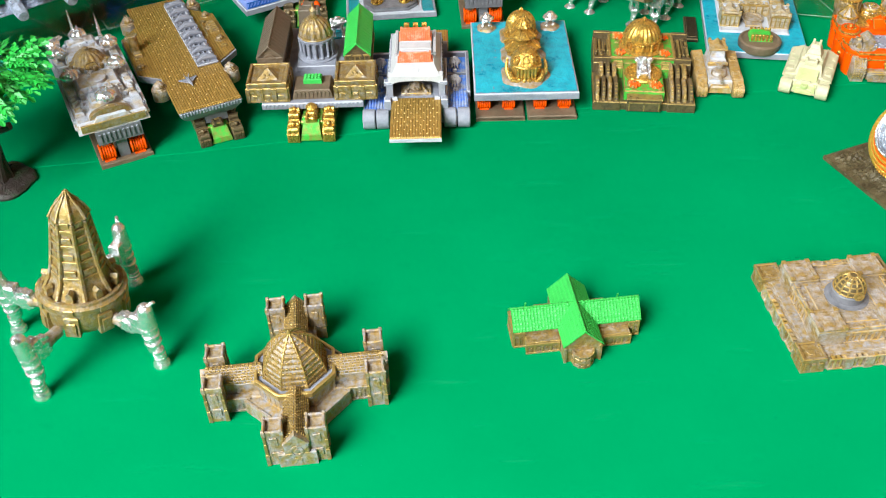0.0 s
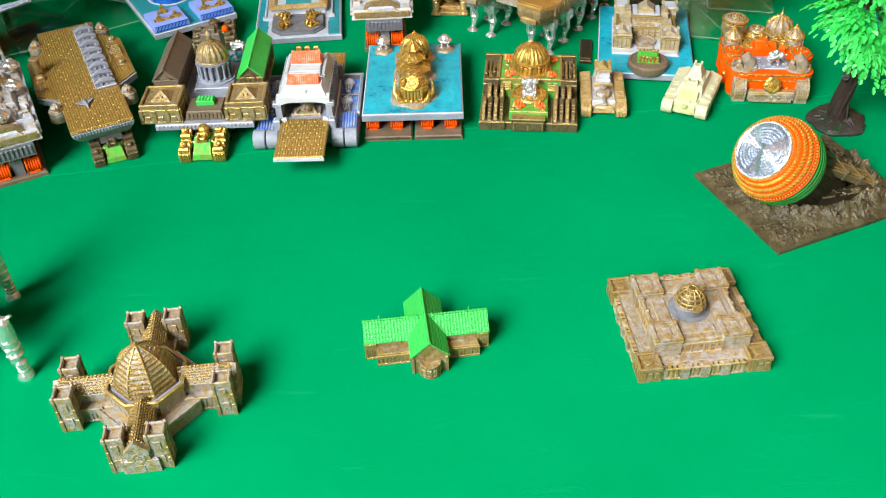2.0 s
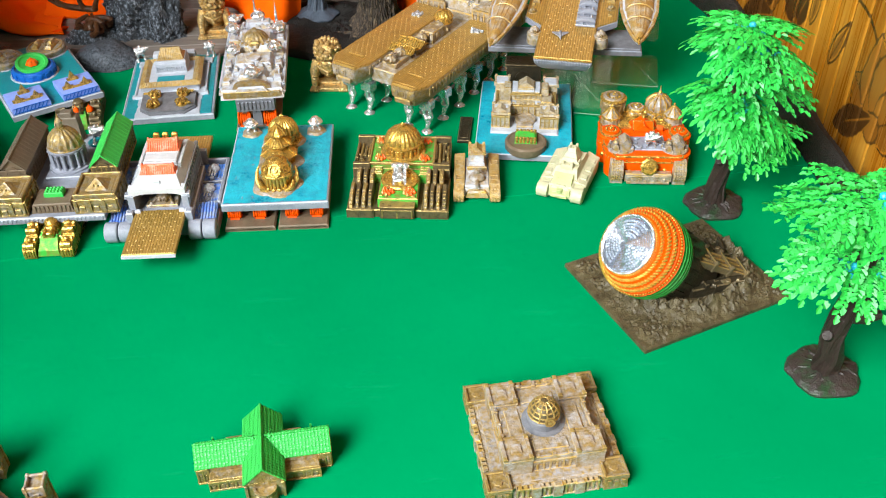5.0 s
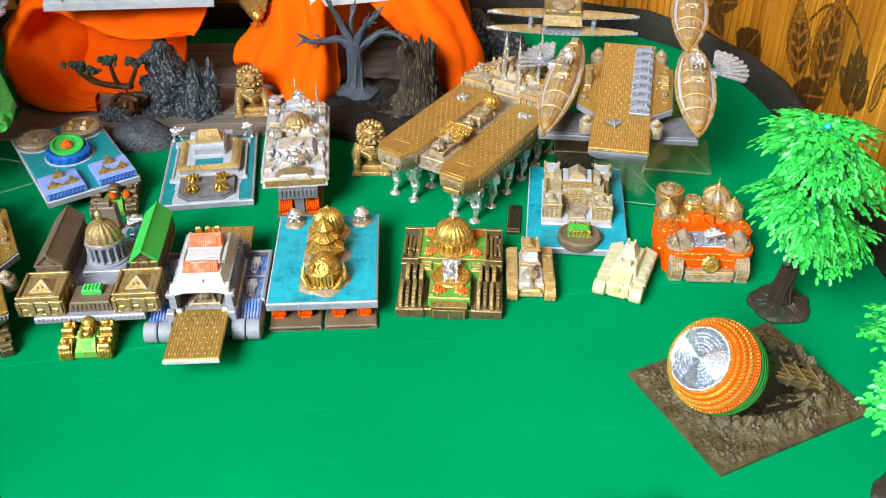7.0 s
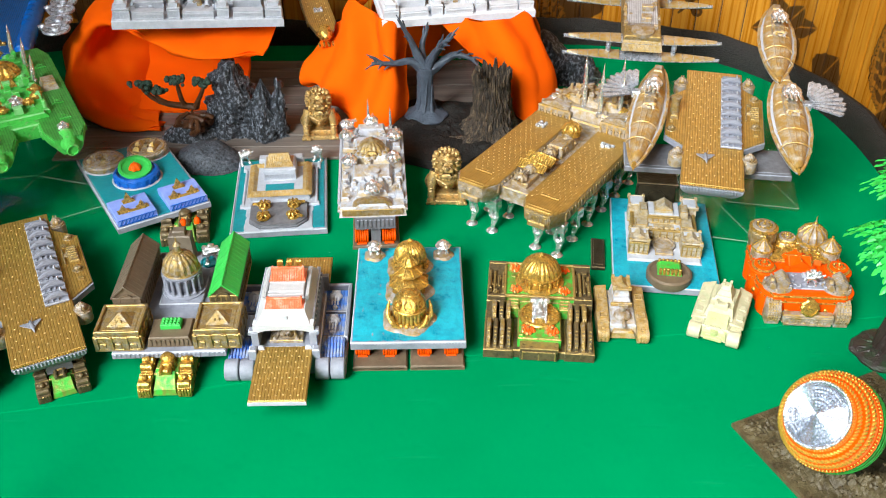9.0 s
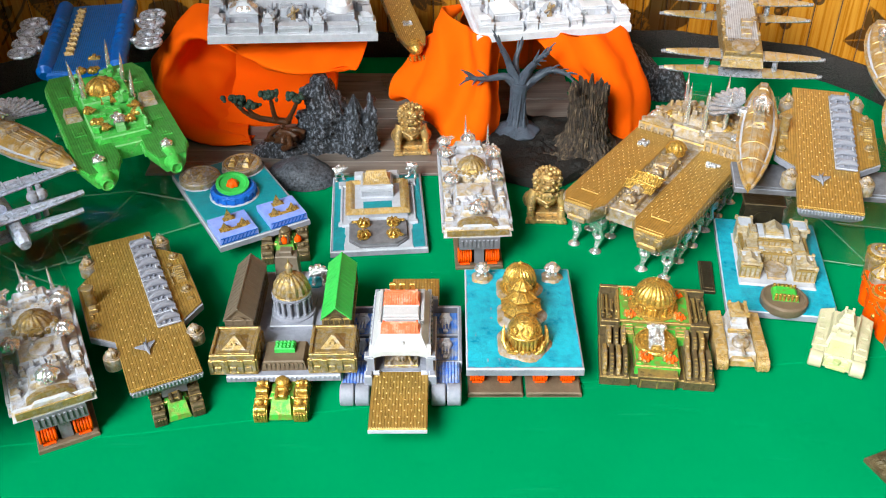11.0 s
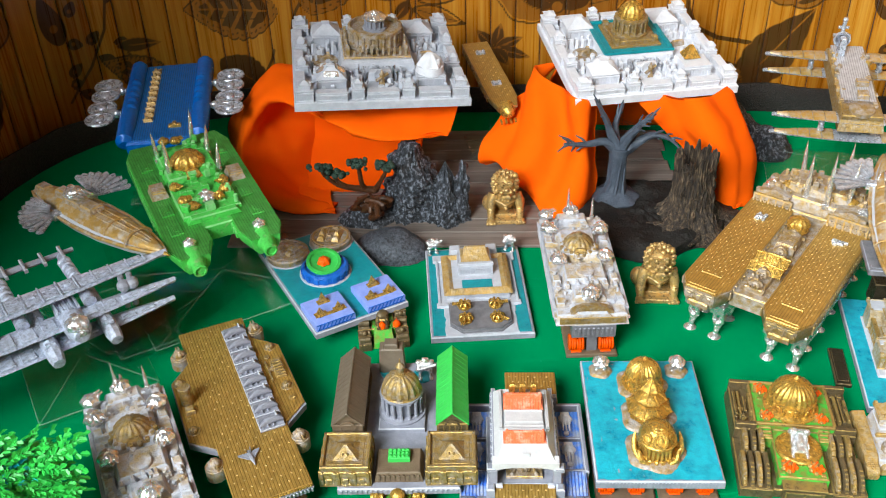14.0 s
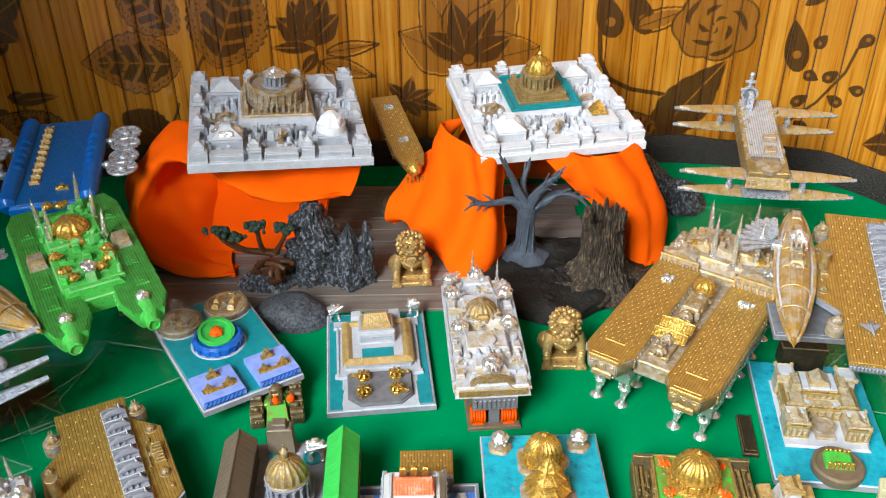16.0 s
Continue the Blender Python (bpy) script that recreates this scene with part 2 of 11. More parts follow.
def tiled(name):
    """Gives a roof paint the relief of small rounded tiles."""
    n = Nodes(name)
    vor = n.node("ShaderNodeTexVoronoi", Scale=820, Randomness=0.25)
    n.link(n.coord.outputs["Object"], vor.inputs["Vector"])
    d = vor.outputs["Distance"]
    c = n.mix(n.noise(180, 4), srgb(64, 198, 88), srgb(50, 172, 74))
    n.bump(d, 0.9, 0.0005)
    return n.set(n.mix(0.5, c, n.ramp(d, (0.25, BW[1]), (0.7, (0.35,) * 3)), "MULTIPLY"), 0.45)


M["tile_green"] = tiled("green_tiled_roof_paint")
M["leaf"] = leaf_plastic("bright_green_leaf_plastic", srgb(54, 204, 80), srgb(24, 146, 54))
M["leaf_blue"] = leaf_plastic("blue_leaf_plastic", srgb(16, 150, 196), srgb(24, 180, 170))


def mat_vinyl():
    n = Nodes("green_vinyl_sheet")
    wide = n.ramp(n.noise(9, 3), (0.3, srgb(0, 123, 74)), (0.7, srgb(0, 131, 80)))
    specks = n.ramp(n.noise(900, 2, 0.4), (0.80, BW[0]), (0.84, BW[1]))
    stretch = n.node("ShaderNodeMapping", Scale=(30, 260, 1), Rotation=(0, 0, 0.6))
    n.link(n.coord.outputs["Object"], stretch.inputs[0])
    scratch = n.ramp(n.noise(1.0, 3, 0.5, stretch.outputs[0]), (0.66, BW[0]), (0.9, (0.16, 0.16, 0.16, 1)))
    c = n.mix(scratch, wide, srgb(60, 170, 128))
    c = n.mix(n.mix(0.75, specks, BW[0]), c, srgb(170, 220, 200))
    n.bump(n.noise(1400, 2), 0.10, 0.0002)
    return n.set(c, n.ramp(n.noise(25, 4), (0.3, (0.46,) * 3), (0.7, (0.6,) * 3)), Specular_IOR_Level=0.0)


M["vinyl"] = mat_vinyl()


def mat_deck(name, top, groove, pitch=235, metal=0.62):
    n = Nodes(name)
    w = n.node("ShaderNodeTexWave", Scale=pitch, Distortion=0.0)
    w.bands_direction = "X"
    n.link(n.coord.outputs["Object"], w.inputs["Vector"])
    line = n.ramp(w.outputs["Fac"], (0.06, BW[0]), (0.28, BW[1]))
    worn = n.ramp(n.noise(260, 4), (0.25, (0.62,) * 3), (0.75, (1, 1, 1)))
    c = n.mix(1.0, n.mix(line, groove, top), worn, "MULTIPLY")
    n.bump(line, 0.5, 0.0003)
    return n.set(c, n.ramp(n.noise(300, 3), (0.3, (0.3,) * 3), (0.7, (0.46,) * 3)), metal)


M["deck"] = mat_deck("ribbed_gold_brown_deck", (0.58, 0.36, 0.09, 1), (0.40, 0.24, 0.055, 1), 235, 0.55)
M["blue_deck"] = mat_deck("ribbed_blue_deck", srgb(0, 116, 206), srgb(0, 76, 150), 235, 0.2)
M["green_deck"] = mat_deck("ribbed_green_deck", srgb(98, 204, 98), srgb(78, 176, 82))
M["silver_deck"] = mat_deck("ribbed_silver_deck", (0.60, 0.61, 0.66, 1), (0.34, 0.34, 0.38, 1), 235, 0.25)


def mat_cloth():
    n = Nodes("orange_felt_cloth")
    fuzz = n.noise(1900, 3, 0.7)
    n.bump(fuzz, 0.25, 0.0004)
    c = n.mix(n.noise(40, 4), (0.88, 0.095, 0.0, 1), (0.84, 0.115, 0.0, 1))
    return n.set(c, 0.9, Specular_IOR_Level=0.1)


M["cloth"] = mat_cloth()


def mat_clear():
    n = Nodes("clear_acrylic")
    clear, gloss, both = (n.t.nodes.new("ShaderNode" + k) for k in ("BsdfTransparent", "BsdfGlossy", "MixShader"))
    clear.inputs[0].default_value, gloss.inputs[0].default_value = (0.93, 0.97, 0.95, 1), (0.8, 0.85, 0.85, 1)
    gloss.inputs["Roughness"].default_value, both.inputs[0].default_value = 0.06, 0.045
    n.link(clear.outputs[0], both.inputs[1])
    n.link(gloss.outputs[0], both.inputs[2])
    n.link(both.outputs[0], n.t.nodes["Material Output"].inputs[0])
    return n.mat


M["clear"] = mat_clear()


# pale part-opaque coat imitates light caught along the acrylic's edges
def mat_clear_edge(name, body):
    n = Nodes(name)
    clear, both = n.t.nodes.new("ShaderNodeBsdfTransparent"), n.t.nodes.new("ShaderNodeMixShader")
    both.inputs[0].default_value = body
    n.set(srgb(196, 222, 208), 0.2)
    n.link(clear.outputs[0], both.inputs[1])
    n.link(n.bsdf.outputs[0], both.inputs[2])
    n.link(both.outputs[0], n.t.nodes["Material Output"].inputs[0])
    return n.mat


M["clear_edge"] = mat_clear_edge("clear_acrylic_edge", 0.32)
M["clear_ridge"] = mat_clear_edge("clear_acrylic_ridge", 0.10)


def mat_wood():
    n = Nodes("printed_wood_slats")
    ink = n.node("ShaderNodeAttribute")
    ink.attribute_name = "ink"
    sep = n.t.nodes.new("ShaderNodeSeparateColor")
    n.link(ink.outputs["Color"], sep.inputs[0])
    info = n.t.nodes.new("ShaderNodeObjectInfo")
    stretch = n.node("ShaderNodeMapping", Scale=(300, 300, 7))
    n.link(n.coord.outputs["Object"], stretch.inputs[0])
    fibre = n.noise(1.0, 5, 0.65, stretch.outputs[0])
    wood = n.ramp(fibre, (0.25, srgb(142, 80, 10)), (0.48, srgb(186, 122, 30)), (0.78, srgb(214, 164, 70)))
    tone = n.ramp(info.outputs["Random"], (0.0, (0.62, 0.55, 0.42, 1)), (0.5, (0.88, 0.84, 0.76, 1)), (1.0, (1, 1, 1, 1)))
    wood = n.mix(1.0, wood, tone, "MULTIPLY")
    wood = n.mix(0.5, wood, n.ramp(n.noise(14, 3), (0.3, (0.6, 0.52, 0.4, 1)), (0.7, BW[1])), "MULTIPLY")
    cut = lambda v: n.ramp(v, (0.38, BW[0]), (0.62, BW[1]))
    half = n.mix(n.mix(0.86, BW[0], cut(sep.outputs[1])), wood, n.mix(fibre, srgb(104, 62, 16), srgb(146, 92, 30)))
    full = n.mix(n.mix(0.94, BW[0], cut(sep.outputs[0])), half, n.mix(fibre, srgb(48, 30, 12), srgb(80, 50, 20)))
    n.bump(fibre, 0.25, 0.0004)
    return n.set(full, n.ramp(fibre, (0.3, (0.22,) * 3), (0.7, (0.38,) * 3)), Coat_Weight=0.25, Coat_Roughness=0.18)


M["wood"] = mat_wood()


def mat_weave():
    n = Nodes("black_woven_band")
    vor = n.node("ShaderNodeTexVoronoi", Scale=900)
    n.link(n.coord.outputs["Object"], vor.inputs["Vector"])
    n.bump(vor.outputs["Distance"], 0.9, 0.0008)
    return n.set(n.ramp(vor.outputs["Distance"], (0.1, srgb(44, 37, 34)), (0.7, srgb(16, 14, 14))), 0.62)


M["weave"] = mat_weave()


def mat_planks():
    n = Nodes("weathered_grey_boards")
    info = n.t.nodes.new("ShaderNodeObjectInfo")
    stretch = n.node("ShaderNodeMapping", Scale=(14, 300, 300))
    n.link(n.coord.outputs["Object"], stretch.inputs[0])
    fibre = n.noise(1.0, 5, 0.7, stretch.outputs[0])
    c = n.ramp(fibre, (0.25, srgb(78, 68, 62)), (0.6, srgb(124, 114, 108)), (0.8, srgb(146, 138, 132)))
    c = n.mix(1.0, c, n.ramp(info.outputs["Random"], (0, (0.75,) * 3), (1, (1, 1, 1))), "MULTIPLY")
    n.bump(fibre, 0.5, 0.0005)
    return n.set(c, 0.6)


M["boards"] = mat_planks()


def mat_plaster(name, colour):
    n = Nodes(name)
    c = n.mix(n.noise(3, 4), colour, tuple(v * 0.85 for v in colour[:3]) + (1,))
    n.bump(n.noise(90, 3), 0.2, 0.002)
    return n.set(c, 0.8)


M["plaster"] = mat_plaster("warm_plaster", srgb(90, 87, 84))
M["floor"] = mat_plaster("brown_floor", srgb(120, 92, 66))
M["table"] = mat_plaster("dark_table_top", srgb(70, 54, 42))

# ---------------------------------------------------------------- geometry helpers, in millimetres
def rot(a):
    return Matrix.Rotation(radians(a), 4, "Z")


def shift(x, y, z=0.0):
    return Matrix.Translation((x, y, z))


class G:
    """Collects faces of one mesh. All lengths in millimetres."""

    def __init__(s):
        s.v, s.f, s.k, s.m, s.slot = [], [], [], Matrix(), 0

    def add(s, vs, fs):
        o = len(s.v)
        s.v += [s.m @ Vector(p) for p in vs]
        s.f += [tuple(i + o for i in f) for f in fs]
        s.k += [s.slot] * len(fs)
        return s

    def at(s, m=None):
        s.m = m or Matrix()
        return s

    def loft(s, rings, close=True, caps=True):
        n, vs, fs = len(rings[0]), [p for r in rings for p in r], []
        for a in range(len(rings) - 1):
            for i in range(n if close else n - 1):
                j = (i + 1) % n
                fs.append((a * n + i, a * n + j, (a + 1) * n + j, (a + 1) * n + i))
        if caps and close:
            fs += [tuple(range(n - 1, -1, -1)), tuple((len(rings) - 1) * n + i for i in range(n))]
        return s.add(vs, fs)

    def box(s, x, y, z, sx, sy, h, c=0.25, t=1.0, a=0.0, tx=None):
        """Stands on z at (x, y); c: chamfer of the upper edges, t: taper, a: turn in degrees."""
        c = min(c, sx * 0.3, sy * 0.3, h * 0.5)
        tx = t if tx is None else tx
        ca, sa = math.cos(radians(a)), math.sin(radians(a))

        def ring(z, kx, ky, i):
            out = []
            for px, py in ((-1, -1), (1, -1), (1, 1), (-1, 1)):
                dx, dy = px * (sx / 2 * kx - i), py * (sy / 2 * ky - i)
                out.append((x + dx * ca - dy * sa, y + dx * sa + dy * ca, z))
            return out

        rings = [ring(z, 1, 1, 0), ring(z + h - c, tx, t, 0)]
        if c > 0:
            rings.append(ring(z + h, tx, t, c))
        first = len(s.f)
        s.loft(rings)
        if c > 0:
            s.k[first + 4:first + 8] = [1] * 4
        return s

    def lathe(s, prof, n=24, x=0.0, y=0.0, z=0.0, ribs=0, amp=0.0, ph=0.0):
        rings = []
        n = max(n, ribs * 6)
        for r, h in prof:
            ring = []
            for i in range(n):
                th = 2 * math.pi * i / n + radians(ph)
                k = r * (1 + amp * math.cos(ribs * th)) if ribs else r
                ring.append((x + k * math.cos(th), y + k * math.sin(th), z + h))
            rings.append(ring)
        return s.loft(rings)

    def dome(s, x, y, z, r, h, n=32, ribs=0, amp=0.0, tip=0.0, steps=7, low=0.0):
        prof = [(r * math.cos(low + (math.pi / 2 - low) * i / steps), h * math.sin(low + (math.pi / 2 - low) * i / steps)) for i in range(steps)] + [(r * 0.05, h)]
        if tip:
            prof += [(r * 0.10, h + tip * 0.2), (r * 0.14, h + tip * 0.45), (r * 0.05, h + tip * 0.7), (0.02, h + tip)]
        return s.lathe(prof, n, x, y, z, ribs, amp)

    def cyl(s, x, y, z, r, h, n=16, r2=None, c=0.2):
        r2 = r if r2 is None else r2
        return s.lathe([(r, 0), (r2, h - c), (max(r2 - c, 0.01), h)], n, x, y, z)

    def rod(s, p, q, r, n=8, r2=None):
        p, q = Vector(p), Vector(q)
        d = (q - p).normalized()
        u = d.orthogonal().normalized()
        w = d.cross(u)
        r2 = r if r2 is None else r2
        ring = lambda c, k: [c + (u * math.cos(2 * math.pi * i / n) + w * math.sin(2 * math.pi * i / n)) * k for i in range(n)]
        return s.loft([ring(p, r), ring(q, r2)])

    def tube(s, pts, radii, n=8, rough=0.0, rng=None):
        """A bent tube along pts with a radius at each."""
        pts = [Vector(p) for p in pts]
        rings, u = [], None
        for i, p in enumerate(pts):
            d = (pts[min(i + 1, len(pts) - 1)] - pts[max(i - 1, 0)]).normalized()
            u = d.orthogonal().normalized() if u is None else (u - d * u.dot(d)).normalized()
            w = d.cross(u)
            rings.append([p + (u * math.cos(2 * math.pi * k / n) + w * math.sin(2 * math.pi * k / n)) * radii[i] * (1 + (rng.uniform(-rough, rough) if rng else 0)) for k in range(n)])
        return s.loft(rings)

    def ball(s, x, y, z, r, n=12, sz=1.0):
        prof = [(max(r * math.sin(math.pi * i / (n // 2)), 0.02 * r), -r * sz * math.cos(math.pi * i / (n // 2))) for i in range(n // 2 + 1)]
        return s.lathe(prof, n, x, y, z)

    def gable(s, x, y, z, sx, sy, h, a=0.0, over=0.0):
        """A ridged roof, its ridge along local y."""
        ca, sa = math.cos(radians(a)), math.sin(radians(a))
        put = lambda px, py, pz: (x + px * ca - py * sa, y + px * sa + py * ca, pz)
        X, Y = sx / 2 + over, sy / 2 + over
        vs = [put(-X, -Y, z), put(X, -Y, z), put(0, -Y, z + h), put(-X, Y, z), put(X, Y, z), put(0, Y, z + h)]
        return s.add(vs, [(0, 1, 2), (3, 5, 4), (0, 2, 5, 3), (1, 4, 5, 2), (0, 3, 4, 1)])

    def facade(s, p, q, z, h, n, w=0.8, d=0.7, arch=True):
        """A row of pilasters with arches and a cornice along a wall from p to q; d: how far they stand out."""
        p, q = Vector((*p, 0)), Vector((*q, 0))
        L = (q - p).length
        ang = math.degrees(math.atan2(q.y - p.y, q.x - p.x))
        s.slot = 1
        for i in range(n + 1):
            c = p.lerp(q, i / n)
            s.box(c.x, c.y, z, w, 2 * d, h, 0.1, 1, ang)
        c = p.lerp(q, 0.5)
        s.box(c.x, c.y, z + h - 0.9, L + w, 2 * d + 0.5, 0.9, 0.2, 1, ang)
        s.slot = 0
        s.box(c.x, c.y, z, L + w, 2 * d + 0.4, 0.8, 0.2, 1, ang)
        if arch:
            for i in range(n):
                c = p.lerp(q, (i + 0.5) / n)
                s.box(c.x, c.y, z + h * 0.62, L / n, 2 * d * 0.75, h * 0.3, 0.05, 1, ang)
                s.box(c.x, c.y, z + h * 0.12, L / n * 0.34, 2 * d * 0.4, h * 0.42, 0.05, 1, ang)
        return s

    def mesh(s, name, smooth=True, angle=32.0):
        me = bpy.data.meshes.new(name)
        me.from_pydata([p * 0.001 for p in s.v], [], s.f)
        me.validate()
        me.update()
        if len(me.polygons) == len(s.k):
            me.polygons.foreach_set("material_index", s.k)
        if smooth:
            me.shade_smooth()
            me.set_sharp_from_angle(angle=radians(angle))
        return me


def thing(name, m, label, category, group="", kind=""):
    ob = new(name)
    ob.empty_display_size = 0.01
    ob.matrix_world = m
    return tagged(ob, label, category, group, kind)


def part(name, g, material, parent, label="", m=None, kind=""):
    """One mesh object under a thing or under a part; g is a G or a finished mesh; m in millimetres."""
    me = g.mesh(name) if isinstance(g, G) else g
    if not me.materials:
        me.materials.append(M[material])
        me.materials.append(M[EDGE.get(material, material)])
    ob = new(name, me)
    ob.parent = parent
    if m is not None:
        loc, q, sc = m.decompose()
        ob.matrix_local = Matrix.LocRotScale(loc * 0.001, q, sc)
    return tagged(ob, label, "", "", kind)


def solo(name, g, material, m, label, category, group="", kind=""):
    """A thing of one mesh."""
    me = g.mesh(name) if isinstance(g, G) else g
    if not me.materials:
        me.materials.append(M[material])
        me.materials.append(M[EDGE.get(material, material)])
    ob = new(name, me)
    ob.matrix_world = m
    return tagged(ob, label, category, group, kind)


def place(x, y, z=0.0, rz=0.0, rx=0.0, ry=0.0):
    return pose(x, y, z, rx, ry, rz)


def clutter(g, rng, x0, x1, y0, y1, z, n, lo, hi, h0, h1):
    """Small cast-on boxes, drums and hatches of a resin model."""
    for _ in range(n):
        x, y, a = rng.uniform(x0, x1), rng.uniform(y0, y1), rng.choice((0, 0, 90, 45))
        w, d, h = rng.uniform(lo, hi), rng.uniform(lo, hi), rng.uniform(h0, h1)
        g.slot = 1 if int(abs(x * 7 + y * 3)) % 3 == 0 else 0
        if rng.random() < 0.3:
            g.cyl(x, y, z, w * 0.5, h, 8)
        else:
            g.box(x, y, z, w, d, h, 0.2, rng.uniform(0.75, 1), a)
    g.slot = 0
    return g


def studs(g, rng, x0, x1, y0, y1, z, n, r=0.45):
    cols = max(2, round(math.sqrt(n * (x1 - x0) / (y1 - y0))))
    rows = max(2, n // cols)
    for i in range(cols * rows):
        x = x0 + (x1 - x0) * ((i % cols) + 0.25 + 0.5 * (i // cols % 2)) / cols + rng.uniform(-0.25, 0.25)
        y = y0 + (y1 - y0) * (i // cols + 0.5) / rows + rng.uniform(-0.3, 0.3)
        g.lathe([(r, 0), (r * 0.8, r * 0.5), (0.05, r * 0.8)], 5, x, y, z)
    return g

# ---------------------------------------------------------------- the setting
def outline(pts, r, step):
    """A polyline with rounded corners, resampled evenly (metres)."""
    out = [Vector(pts[0])]
    for a, b, c in zip(pts, pts[1:], pts[2:]):
        a, b, c = Vector(a), Vector(b), Vector(c)
        p, q = b + (a - b).normalized() * r, b + (c - b).normalized() * r
        for i in range(13):
            t = i / 12
            out.append(p * (1 - t) ** 2 + b * 2 * t * (1 - t) + q * t * t)
    out.append(Vector(pts[-1]))
    fine, gap = [out[0]], 0.0
    for a, b in zip(out, out[1:]):
        L, d = (b - a).length, step - gap
        while d <= L:
            fine.append(a.lerp(b, d / L))
            d += step
        gap = (gap + L) % step
    return fine


# mat: one green sheet on the table, with a second sheet laid over its far half
g = G()
edge = [(0.333, -0.25), (0.337, 0.772), (-0.33, 0.772), (-0.33, -0.25)]
rim_line = outline(edge, 0.185, 0.006)
g.add([(p.x * 1000, p.y * 1000, 0) for p in rim_line] + [(p.x * 1000, p.y * 1000, -3) for p in rim_line],
      [tuple(range(len(rim_line)))] + [tuple(range(2 * len(rim_line) - 1, len(rim_line) - 1, -1))])
ground = solo("ground", g, "vinyl", Matrix(), "bright green vinyl sheet covering the whole display table", "table cover", kind="structure")
seam = [(-330, 362), (-181, 381), (-113, 390), (-29, 404), (60, 419), (176, 435), (223, 440), (290, 448), (336, 454)]
g = G()
top = [(x, y, 0.45) for x, y in seam]
low = [(x, y - 0.4, 0.05) for x, y in seam]
far = [(p.x * 1000 - (2 if p.x > 0 else -2), p.y * 1000 - (2 if p.y > 0.7 else 0), 0.45) for p in rim_line if p.y > 0.458]
g.add(top + far, [tuple(range(len(top) + len(far)))])
g.add(top + low, [(i, len(top) + i, len(top) + i + 1, i + 1) for i in range(len(top) - 1)])
solo("ground_overlay", g, "vinyl", Matrix(), "second green vinyl sheet overlapping at a thin straight seam", "table cover", kind="structure")
# black woven border standing round the sheet
g = G()
rings = []
for i, p in enumerate(rim_line):
    a, b = rim_line[max(i - 1, 0)], rim_line[min(i + 1, len(rim_line) - 1)]
    d = (b - a).normalized()
    o = Vector((d.y, -d.x))
    lift = 1.0 + 0.05 * math.sin(i * 0.31) + 0.04 * math.sin(i * 0.83)
    q = lambda out, z: ((p.x + o.x * out) * 1000, (p.y + o.y * out) * 1000, z * lift)
    rings.append([q(0.0, -2), q(0.0015, 9), q(0.0035, 15), q(0.006, 18), q(0.0095, 17), q(0.0115, 11), q(0.0115, -2)])
g.loft(rings)
solo("rim_band", g, "weave", Matrix(), "black woven fabric border standing round the green sheet", "border", kind="structure")

# slatted wall behind the table with a printed pattern of leaves and flowers
WALL_H, SLAT = 460.0, 17.6
# left run is lengthened forward, unseen, to shade the back-left corner
wall_line = outline([(-0.355, 0.28), (-0.355, 0.795), (0.362, 0.795), (0.362, 0.02)], 0.18, SLAT / 1000)
wall = thing("wall_slats", Matrix(), "honey-coloured wooden slat screen printed with dark brown leaves and flowers", "wall", kind="structure")


